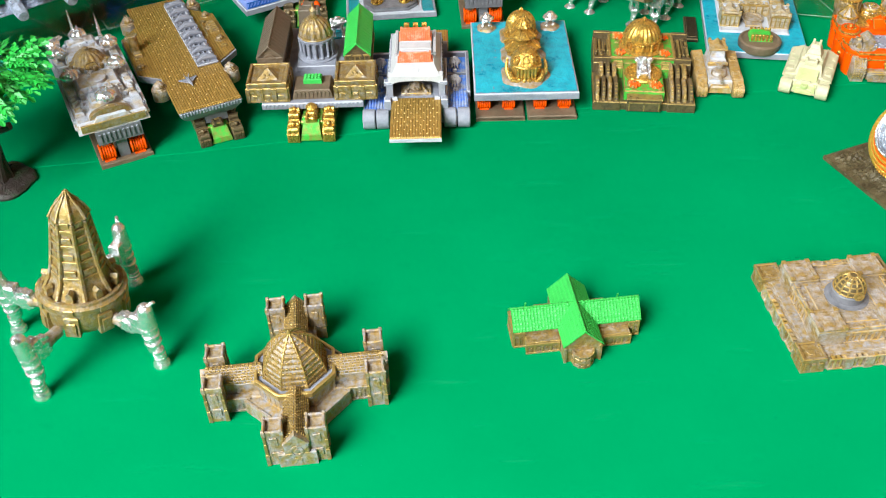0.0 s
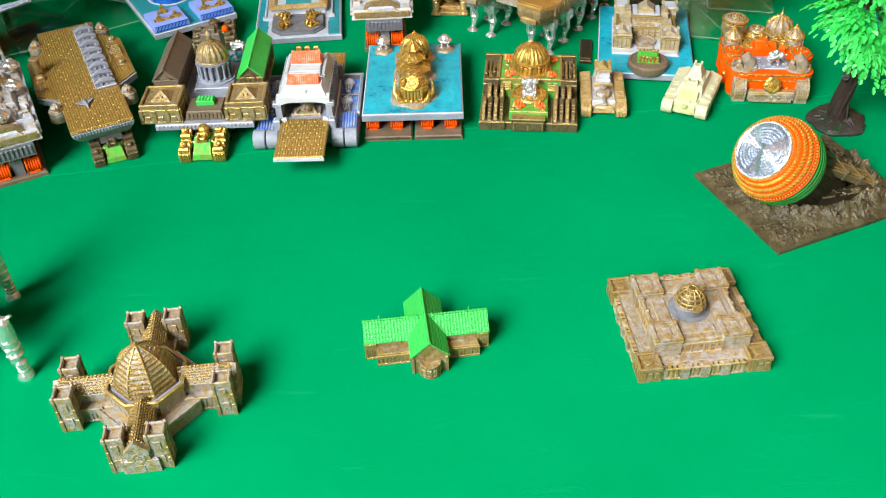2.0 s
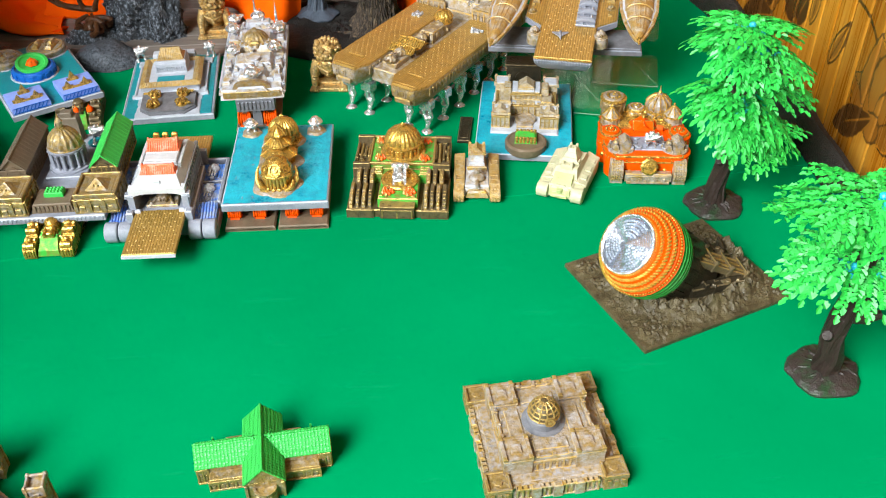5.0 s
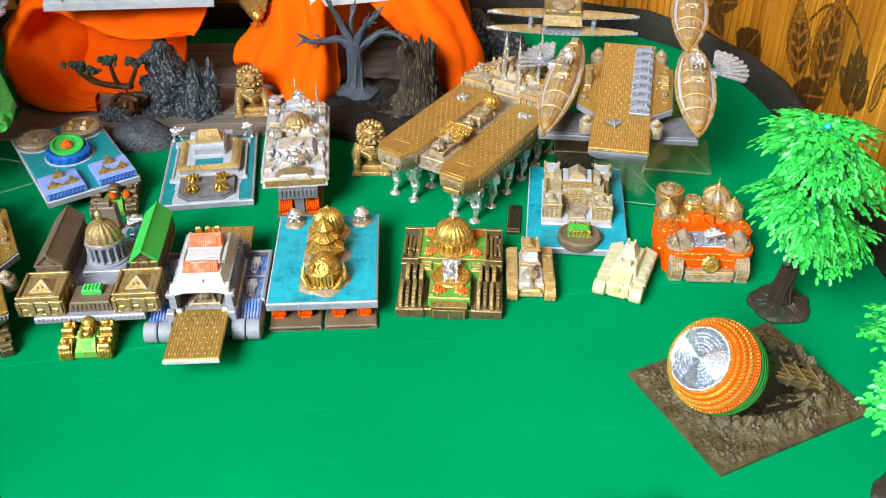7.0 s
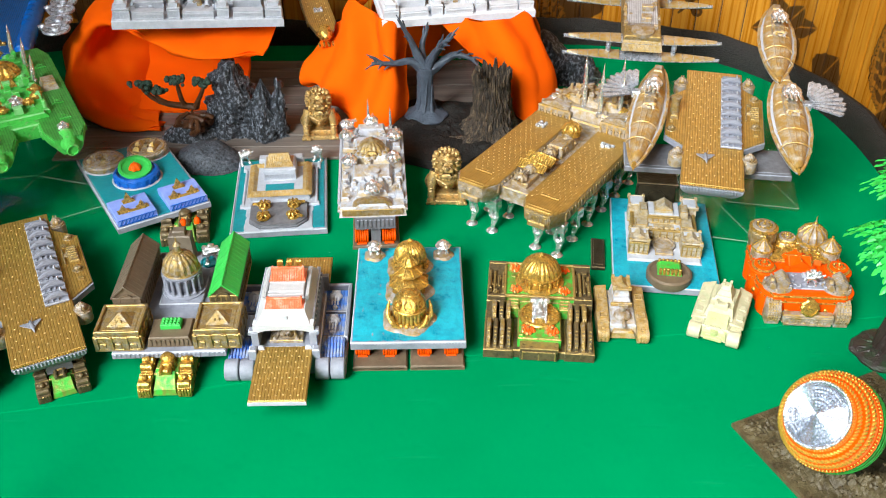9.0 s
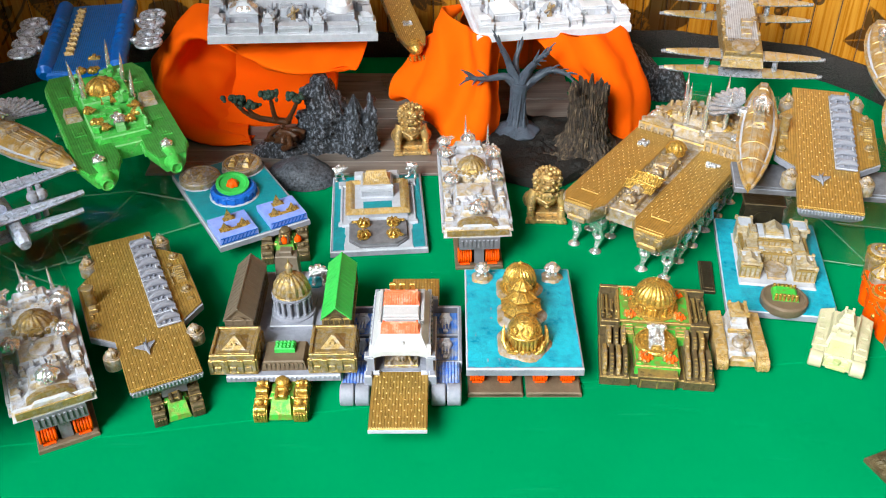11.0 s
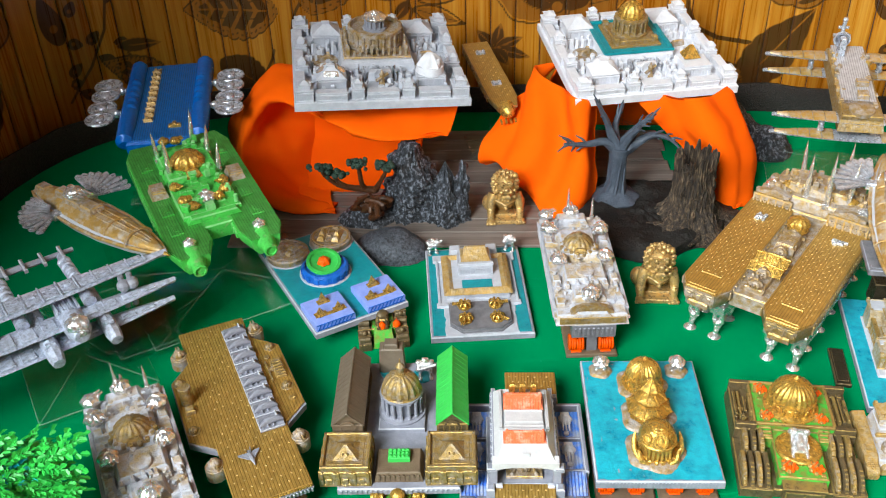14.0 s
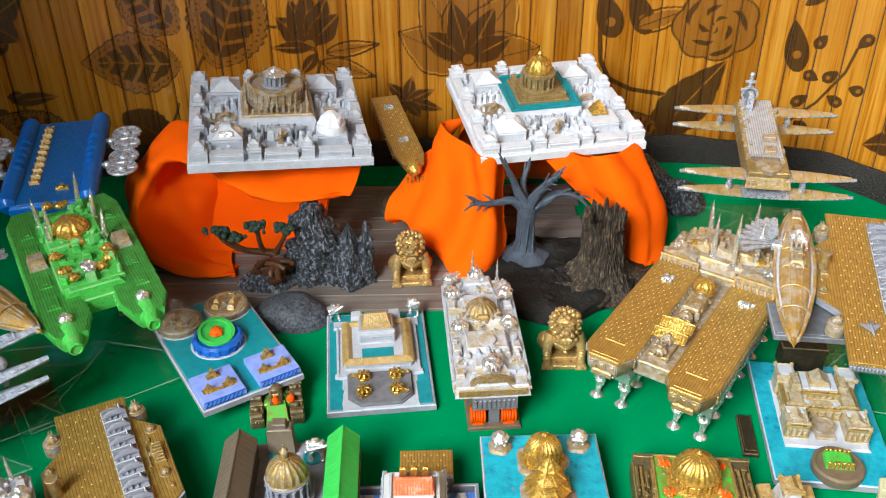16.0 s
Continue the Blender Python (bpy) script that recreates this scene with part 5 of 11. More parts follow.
fr_b = [(176, 4, 80, 42, 14, 0.10, True), (212, 2, 80, 34, 14, 0.18, False), (146, 6, 80, 38, 14, 0.12, True), (108, 6, 80, 32, 14, 0.18, False), (62, 6, 80, 32, 14, 0.18, False), (20, 6, 80, 34, 14, 0.18, True), (335, 4, 80, 34, 14, 0.18, False), (292, 4, 80, 27, 13, 0.22, False), (250, 6, 80, 24, 12, 0.22, False),
        (188, 18, 54, 31, 13, 0.42, True), (168, 14, 56, 28, 12, 0.3, False), (346, 8, 52, 30, 13, 0.35, True), (312, 4, 50, 24, 11, 0.4, False), (250, 30, 83, 14, 9, 0.5, True)]
toy_tree(place(0.2880, 0.3030, 0.0, 0), trunk_b, fr_b, 5, "bright green plastic toy tree with flat layered leaf sprays")
trunk_c = ([(0, 0, 2), (-0.5, 0.5, 12), (0.5, 1, 22), (-1, 0, 32), (-2, 0, 42), (-1, 0, 54)], [5.6, 4.2, 4.0, 3.4, 2.8, 1.8])
fr_c = [(42, 12, 52, 42, 15, 0.20, True), (14, 10, 48, 34, 14, 0.28, False), (70, 14, 54, 40, 15, 0.25, False), (105, 16, 54, 36, 15, 0.3, False), (340, 8, 48, 22, 12, 0.35, False), (310, 8, 48, 18, 11, 0.35, False), (150, 14, 54, 34, 15, 0.3, True), (200, 12, 52, 30, 14, 0.3, False), (255, 12, 50, 18, 12, 0.35, False),
        (30, 26, 58, 30, 14, 0.45, True), (110, 28, 58, 28, 14, 0.4, False), (210, 28, 58, 24, 14, 0.4, False), (300, 26, 58, 16, 11, 0.45, False)]
toy_tree(place(-0.1925, 0.3690, 0.0, 0), trunk_c, fr_c, 7, "bright green plastic toy tree beside the grey battleship model")


# ---------------------------------------------------------------- small repeated pieces
def gun_turret(g, x, y, z, r, a=0.0, guns=2, long=1.6):
    """A round cast turret with raised plates and barrels that points to local -y turned by a."""
    k = g.m.copy()
    g.m = k @ shift(x, y, z) @ rot(a)
    g.lathe([(r * 0.9, 0), (r * 1.05, r * 0.2), (r * 1.08, r * 0.45), (r * 0.95, r * 0.75), (r * 0.66, r * 1.02), (r * 0.3, r * 1.14), (r * 0.05, r * 1.16)], 28, ribs=7, amp=0.09)
    for i in range(guns):
        o = (i - (guns - 1) / 2) * r * 0.5
        g.rod((o, -r * 0.5, r * 0.62), (o, -r * long, r * 0.72), r * 0.19, 7, r * 0.14)
        g.ball(o, -r * 0.95, r * 0.66, r * 0.26, 7)
    g.box(0, r * 0.2, r * 1.02, r * 0.62, r * 0.7, r * 0.3, r * 0.1)
    g.m = k
    return g


def missile(g, x, y, z, h, r, lean=(0.0, 0.0)):
    k = g.m.copy()
    g.m = k @ shift(x, y, z) @ Matrix.Rotation(radians(lean[0]), 4, "X") @ Matrix.Rotation(radians(lean[1]), 4, "Y")
    g.lathe([(r * 1.5, 0), (r * 1.5, h * 0.08), (r, h * 0.1), (r, h * 0.45), (r * 0.75, h * 0.5), (r * 0.75, h * 0.7), (r * 0.5, h * 0.76), (0.05, h)], 9)
    g.m = k
    return g


def trooper(g, x, y, z, s=1.0, a=0.0):
    """A tiny cast walking machine on two spread legs with a long gun across it."""
    k = g.m.copy()
    g.m = k @ shift(x, y, z) @ rot(a) @ Matrix.Diagonal((s, s, s, 1))
    for q in (-1, 1):
        g.box(q * 1.7, -0.5, 0, 1.3, 2.0, 0.6, 0.2)
        g.rod((q * 1.7, -0.2, 0.5), (q * 1.5, 0.5, 2.2), 0.55, 7).rod((q * 1.5, 0.5, 2.2), (q * 0.8, 0.1, 3.8), 0.7, 7)
        g.ball(q * 2.0, 0.2, 6.2, 0.95, 8).rod((q * 2.1, 0.2, 6.0), (q * 1.9, -1.2, 4.8), 0.5, 7)
    g.box(0, 0.1, 3.6, 2.2, 1.7, 1.2, 0.3).box(0, 0.1, 4.6, 3.0, 2.0, 2.1, 0.5, 1.0).box(0, 1.1, 5.0, 2.0, 1.0, 2.2, 0.4)
    g.ball(0, -0.2, 7.2, 0.85, 10).rod((-2.6, -1.3, 4.2), (3.6, -1.5, 6.6), 0.42, 7).box(-1.4, -1.4, 4.3, 1.8, 0.7, 0.9, 0.2)
    g.m = k
    return g


def orange_wheels(parent, name, xs, y, z, w=7.0, r=3.6):
    """A low spool of curved ribs lying across, thinner in the middle."""
    g = G()
    for i in range(6):
        f = (i + 0.5) / 6 * 2 - 1
        q = r * (0.72 + 0.24 * abs(f) ** 1.5)
        g.m = shift(w / 2 * f, 0, q) @ Matrix.Rotation(radians(90), 4, "Y")
        g.lathe([(q * 0.7, -w / 13), (q * 0.95, -w / 16), (q, 0), (q * 0.95, w / 16), (q * 0.7, w / 13)], 14)
    g.m = Matrix()
    g.box(0, 1.2, 0, w * 0.9, 2.6, r * 1.1, 0.4).box(0, 0.2, 0, w * 0.7, r * 1.5, 0.8, 0.2)
    me = g.mesh(name)
    for x in xs:
        part(name, me, "orange", parent, "ribbed bright orange wheel block", m=shift(x, y, z))


def battleship(m, L, W, label):
    """Grey resin land battleship over a brown wheeled base; bow towards local -y, origin under the bow."""
    rng = random.Random(21)
    t = thing("land_battleship", m, label, "battleship model", "grey land battleships")
    b = part("base_plate", G().box(1, 17, 0, 25, 36, 2.4, 0.5).box(1, 0.2, 0.6, 23, 1.2, 1.2, 0.3), "brown", t, "flat brown base plate")
    orange_wheels(t, "wheel", (-6.5, 8.0), 4.0, 2.3, 7.4, 4.6)
    g = G()
    g.box(1, 12, 13.4, 21, 26, 7.8, 0.6).box(1, 12, 2.2, 5, 20, 12, 0.2)
    for i in range(9):
        g.box(-8 + i * 2.2, -1.0, 15.0, 1.0, 1.4, 4.4, 0.3)
    part("undercarriage", g, "dark_grey", t)
    hull = G()
    z = 21.0
    hull.box(0, L / 2 - 1, z, W, L, 5.2, 0.6, 0.96)
    hull.box(0, L / 2 - 1, z + 2.0, W + 1.4, L - 4, 1.4, 0.3)
    for s in (-1, 1):
        hull.facade((s * W * 0.5, 6), (s * W * 0.5, L - 8), z, 5.4, 11, 0.8, 0.5)
        for k in range(5):
            hull.box(s * (W / 2 - 3.2), 10 + k * (L - 20) / 4, z + 5, 4.6, 6.2, rng.uniform(1.8, 3.6), 0.5, 0.86)
    part("hull", hull, "pearl_gold", t)
    g = G()
    top = z + 5
    g.box(0, 4.6, top, W * 0.62, 6.5, 2.6, 0.4, 0.8).box(0, 0.6, z + 3, W * 0.6, 3, 4.0, 0.8, 0.7)
    g.box(0, 16, top, W * 0.5, 12, 3.4, 0.8, 0.84).box(0, 30, top, W * 0.66, 16, 4.6, 0.8, 0.88).box(0, L * 0.62, top, W * 0.6, L * 0.3, 5.6, 0.8, 0.86).box(0, L - 8, top, W * 0.5, 9, 4.4, 0.8, 0.85)
    g.cyl(0, 28, top + 4, 4.4, 2.2, 16)
    for k in range(7):
        g.box((k - 3) * W * 0.135, 22, top, 2.2, 5, 3 + 2.2 * (3 - abs(k - 3)) / 3, 0.4, 0.85)
    clutter(g, rng, -W * 0.44, W * 0.44, 5, L - 5, top, 80, 1.2, 3.8, 0.5, 2.8)
    clutter(g, rng, -W * 0.26, W * 0.26, 8, L - 8, top + 4, 50, 0.9, 2.6, 0.5, 1.6)
    ped = G().loft([[(x, yy, z0) for x, z0 in [(W * 0.3 * math.cos(a), top + 4.6 * math.sin(a)) for a in [math.pi * i / 12 for i in range(13)]]] for yy in (1.2, 4.2)])
    ped.box(0, -0.9, z + 1.0, W * 0.9, 0.8, 3.6, 0.3)
    part("pediment", ped, "old_gold", t, "gold-brushed arched front")
    part("superstructure", g, "pearl_gold", t, "pale resin superstructure with cast detail")
    g = G()
    cy = L * 0.60
    g.lathe([(8.8, top + 4), (9, top + 5), (8, top + 5.6), (7, top + 6.4), (6.4, top + 7.8), (4.6, top + 9.6), (2.6, top + 10.4), (1.5, top + 10.8), (1.3, top + 12), (0.2, top + 12.6)], 30, 0, cy, 0, 15, 0.05)
    g.box(0, cy - 7.5, top + 4.5, 8, 4, 2.8, 0.8, 0.7)
    for k in range(8):
        a = radians(200 + 20 * k)
        g.cyl(9.6 * math.cos(a), cy + 9.6 * math.sin(a), top + 4, 1.0, 2.2, 8)
    part("palace_dome", g, "old_gold", t, "gilded fluted dome amidships")
    g = G()
    spots = [(0.5, 11, 3.6, 0), (-W * 0.34, L * 0.44, 3.2, 20), (W * 0.34, L * 0.46, 3.2, -20), (-W * 0.40, L * 0.76, 3.2, 40), (W * 0.38, L * 0.74, 3.2, -40), (0, L - 5, 3.2, 180), (-W * 0.40, L - 8, 3.0, 120)]
    me = None
    for i, (x, y, r, a) in enumerate(spots):
        gg = gun_turret(G(), 0, 0, 0, 2.6)
        if me is None:
            me = gg.mesh("gun_turret")
        part("gun_turret", me, "silver", t, "bright silver gun turret", m=shift(x, y, top + (3.4 if i == 0 else 4.6)) @ rot(a) @ Matrix.Diagonal((r / 2.1,) * 3 + (1,)))
    me = missile(G(), 0, 0, 0, 14, 0.8).mesh("mast")
    for x, y, k in ((-1.5, L - 4, 1.25), (W * 0.32, L - 7, 0.95)):
        part("mast", me, "silver", t, "thin pointed silver mast", m=shift(x, y, top + 3) @ Matrix.Diagonal((1, 1, k, 1)))
    return t


battleship(place(-0.1385, 0.3840, 0, 27), 80, 33, "grey and gold land battleship on an orange-wheeled brown base")
battleship(place(0.0365, 0.5075, 0, 3), 88, 35, "pale grey land battleship with a tall silver mast")


def small_tank(parent, m, seed, gold="bronze"):
    """A little tank under a larger model, with stepped track pods full of boilers; front towards local -y."""
    rng = random.Random(seed)
    for s in (-1, 1):
        g = G()
        for y0, y1, h, w in ((-15, -6.5, 6.0, 5.6), (-7, 3.5, 8.2, 5.0), (3, 14.5, 7.0, 5.4)):
            prof = [(y0, 0.4), (y0 - 0.3, h * 0.45), (y0 + 0.6, h * 0.8), (y0 + 2.0, h), (y1 - 1.2, h), (y1, h * 0.8), (y1, 0)]
            g.loft([[(s * 8.2 + dx, y, z) for y, z in prof] for dx in (-w / 2, w / 2)])
        for k in range(7):
            y, z, r = -13.4 + k * 4.1, (5.6, 6.0, 8.0, 8.4, 7.6, 6.6, 6.4)[k], (1.5, 1.2, 1.5, 1.3, 1.2, 1.4, 1.2)[k]
            g.rod((s * 8.2 - 2.3, y, z), (s * 8.2 + 2.3, y, z), r, 10)
            g.slot = 1
            g.box(s * 8.2, y + 1.7, z - 0.6, 5.7, 0.5, 1.2, 0.2)
            g.slot = 0
        for k in range(4):
            g.box(s * 8.2 - 1.8 + 1.2 * k, -15.4, 1.0, 0.7, 0.6, 3.4, 0.2)
        g.ball(s * 8.2, -10.6, 7.0, 1.3, 10).ball(s * 8.2, -2, 9.4, 1.3, 10)
        part("track", g, gold, parent, m=m)
    g = G().loft([[(-5, -14.6, 1), (5, -14.6, 1), (5, -7, 1), (-5, -7, 1)], [(-4.4, -14.2, 3.4), (4.4, -14.2, 3.4), (3.6, -7.4, 7.4), (-3.6, -7.4, 7.4)]])
    g.box(0, 3, 1, 11, 22, 5.4, 0.5, 0.95)
    clutter(g, rng, -5, 5, -5, 12, 6.2, 9, 1.5, 3.0, 0.6, 1.8)
    part("tank_hull", g, "green_gold", parent, "green and gold painted tank hull", m=m)
    g = G().box(0, -2.5, 6, 6.4, 9, 3.6, 0.7, 0.8).box(0, -7.6, 5.6, 5.2, 2.6, 3.0, 0.5)
    g.lathe([(2.8, 9.4), (2.9, 10.2), (2.0, 11.2), (0.8, 11.6)], 12, 0, -1.5)
    for x in (-1.6, 1.6):
        g.rod((x, -4, 9.2), (x, -10.6, 8.6), 0.55, 8)
    g.rod((-3, 2.4, 8.4), (3, 2.4, 8.4), 1.4, 10)
    part("tank_turret", g, gold, parent, m=m)


def carrier(m, label, on_tank):
    """A flight-deck carrier; bow towards local -y, origin at the middle of the deck, deck at z = 0."""
    rng = random.Random(33)
    t = thing("carrier_model", m, label, "carrier model", "flight-deck carriers")
    L, W = 117.0, 31.0
    g = G()
    rings = []
    for z, k, e in ((-9, 0.72, 6), (-6, 0.86, 3), (-3, 0.96, 1), (-0.6, 1, 0)):
        rings.append([(-W / 2 * k, -L / 2 + e, z), (W / 2 * k, -L / 2 + e, z), (W / 2 * k, L / 2 - e, z), (-W / 2 * k, L / 2 - e, z)])
    g.loft(rings)
    for i in range(20):
        g.box(-W / 2 + 1 + i * (W - 2) / 19, -L / 2 + 0.1, -2.4, 0.7, 1.0, 1.8, 0.2)
    part("hull", g, "grey", t)
    g = G()
    rings = []
    for i, z in ((0, -1.2), (0, 0), (0.4, 0.5)):
        rings.append([(-W / 2 + i, -L / 2 + i + 1.4, z), (W / 2 - i, -L / 2 + i + 1.4, z), (W / 2 - i, L / 2 - i, z), (-W / 2 + i, L / 2 - i, z)])
    g.loft(rings)
    deck_ob = part("flight_deck", g, "deck", t, "ribbed gold-brown flight deck with small studs")
    g = G()
    for i in range(26):
        g.ball(-W / 2 + 1 + i * (W - 2) / 25, -L / 2 + 0.9, 0, 0.62, 8)
    part("bow_beads", g, "gold", deck_ob, kind="stuff")
    part("stud", studs(G(), rng, -W / 2 + 1.5, W / 2 - 1.5, -L / 2 + 4, L / 2 - 2, 0.45, 190, 0.46), "bead", deck_ob, kind="stuff")
    # side galleries
    for s, y0, y1, d in ((-1, -14, 30, 10), (1, -12, 36, 11)):
        g = G()
        x0, x1 = s * W / 2, s * (W / 2 + d)
        base = [(x0, y0 - 9), (x1, y0), (x1, y1 - 4), (x0, y1 + 7)]
        if s > 0:
            base = base[::1]
        ins = lambda k, z: [(x0 + (x - x0) * k, (y0 + y1) / 2 + (y - (y0 + y1) / 2) * k, z) for x, y in base]
        g.loft([ins(0.8, -7.5), ins(0.92, -4), ins(1.0, -3.6), ins(1.0, -0.6)] if s > 0 else [r[::-1] for r in (ins(0.8, -7.5), ins(0.92, -4), ins(1.0, -3.6), ins(1.0, -0.6))])
        part("side_gallery", g, "grey", t)
        g = G()
        g.loft([ins(0.96, -0.6), ins(0.96, 0.2)] if s > 0 else [ins(0.96, -0.6)[::-1], ins(0.96, 0.2)[::-1]])
        part("gallery_floor", g, "deck", t)
        g = G()
        xm = s * (W / 2 + d * 0.55)
        if s < 0:
            g.cyl(xm, 10, 0, 2.6, 9, 14, 2.3).cyl(xm, 10, 9, 2.8, 1, 14).box(xm, 4, 0, 4, 4, 2.5, 0.5)
        else:
            g.box(xm, 14, 0, 4.6, 12, 1.6, 0.4)
            for k in range(6):
                g.box(xm, 9 + k * 2, 1.4, 4.0, 1.1, 1.6, 0.4)
            g.box(xm - s * 4.4, 14, 0, 0.9, 14, 1.2, 0.2)
        clutter(g, rng, min(x0 + s * 2, x1 - s * 2), max(x0 + s * 2, x1 - s * 2), y0, y1 - 6, 0.1, 6, 1.4, 3.0, 0.6, 1.6)
        part("gallery_house", g, "old_gold", t)
    me = gun_turret(G().cyl(0, 0, -6, 4.2, 6, 16).cyl(0, 0, 0, 3.6, 0.8, 16), 0, 0, 0.6, 2.4, 0, 2, 1.8).mesh("gun_mount")
    for x, y, a in ((-18.2, -31, 0), (18.2, -30, 0), (-18.2, 43, 180), (18.6, 47, 180)):
        part("gun_mount", me, "gold_grey", t, m=shift(x, y) @ rot(a))
    me = gun_turret(G().cyl(0, 0, -0.4, 3.0, 0.8, 16), 0, 0, 0.3, 1.7, 0, 2, 1.6).mesh("gallery_gun")
    for x, y in ((-22, -8), (-22, 24), (22, 2), (22, 31)):
        part("gallery_gun", me, "old_gold", t, m=shift(x, y))
    # row of parked craft along the deck
    g = G()
    g.box(0, 0, 0.4, 9.6, 7.4, 0.7, 0.2)
    g.add([(-4.4, -1, 1.2), (4.6, 2.0, 1.2), (4.6, 3.2, 1.2), (-4.4, 1.6, 1.2), (-4.4, -0.4, 3.0), (4.6, 2.2, 2.2), (4.6, 3.0, 2.2), (-4.4, 1.2, 3.0)], [(0, 1, 5, 4), (1, 2, 6, 5), (2, 3, 7, 6), (3, 0, 4, 7), (4, 5, 6, 7)])
    g.tube([(-4.8, -2.4, 2.0), (-1.5, -1.2, 2.6), (2.8, -0.6, 2.2), (4.8, -1.2, 1.6)], [0.5, 1.2, 1.3, 0.5], 8)
    g.box(2.6, 0.8, 1.2, 1.2, 4.8, 2.6, 0.5, 0.6).box(-2.6, 0, 1.0, 2.2, 4.6, 1.2, 0.3)
    for x in (-3.6, -1.4, 0.8):
        g.rod((x, -3.2, 1.4), (x, -1.6, 1.6), 0.35, 5)
    me = g.mesh("parked_craft")
    for k in range(8):
        part("parked_craft", me, "grey", t, m=shift(9.0, -18 + k * 9.2, 0.3) @ Matrix.Diagonal((1.12, 1.12, 1.35, 1)))
    g = G()
    g.tube([(0, -4.8, 1.2), (0, -2, 1.6), (0, 3, 1.6), (0, 4.2, 1.4)], [0.15, 0.8, 0.8, 0.4], 8)
    for s in (-1, 1):
        g.add([(s * 0.4, -2, 1.6), (s * 4.6, 2.6, 1.5), (s * 4.6, 3.4, 1.5), (s * 0.4, 2.8, 1.6), (s * 0.4, -2, 1.2), (s * 4.6, 2.6, 1.2), (s * 4.6, 3.4, 1.2), (s * 0.4, 2.8, 1.2)], [(0, 1, 2, 3), (4, 7, 6, 5), (0, 4, 5, 1), (1, 5, 6, 2), (2, 6, 7, 3)])
        g.add([(s * 0.5, 1.6, 2), (s * 1.4, 4.2, 4.0), (s * 0.9, 4.4, 2), (s * 0.7, 1.9, 2)], [(0, 1, 2), (0, 2, 3), (3, 2, 1)])
    g.box(0, 1, 0.4, 2.4, 3, 0.9, 0.2)
    part("jet", g, "grey", t, "small grey jet on the deck", m=shift(-3.6, -34) @ rot(6))
    if on_tank:
        small_tank(t, shift(2.5, -47.5, -20.3) @ rot(-3), 5, "bronze")
        small_tank(t, shift(0, 34, -20.3), 6, "bronze")
        part("pedestal", G().box(2.5, -44, -12.5, 11, 18, 4.4, 0.4).box(0, 34, -12.5, 11, 18, 4.4, 0.4), "dark_grey", t)
    return t


carrier(place(-0.1225, 0.4530, 0.0203, 26), "gold-decked grey carrier with parked craft, carried on small tanks", True)


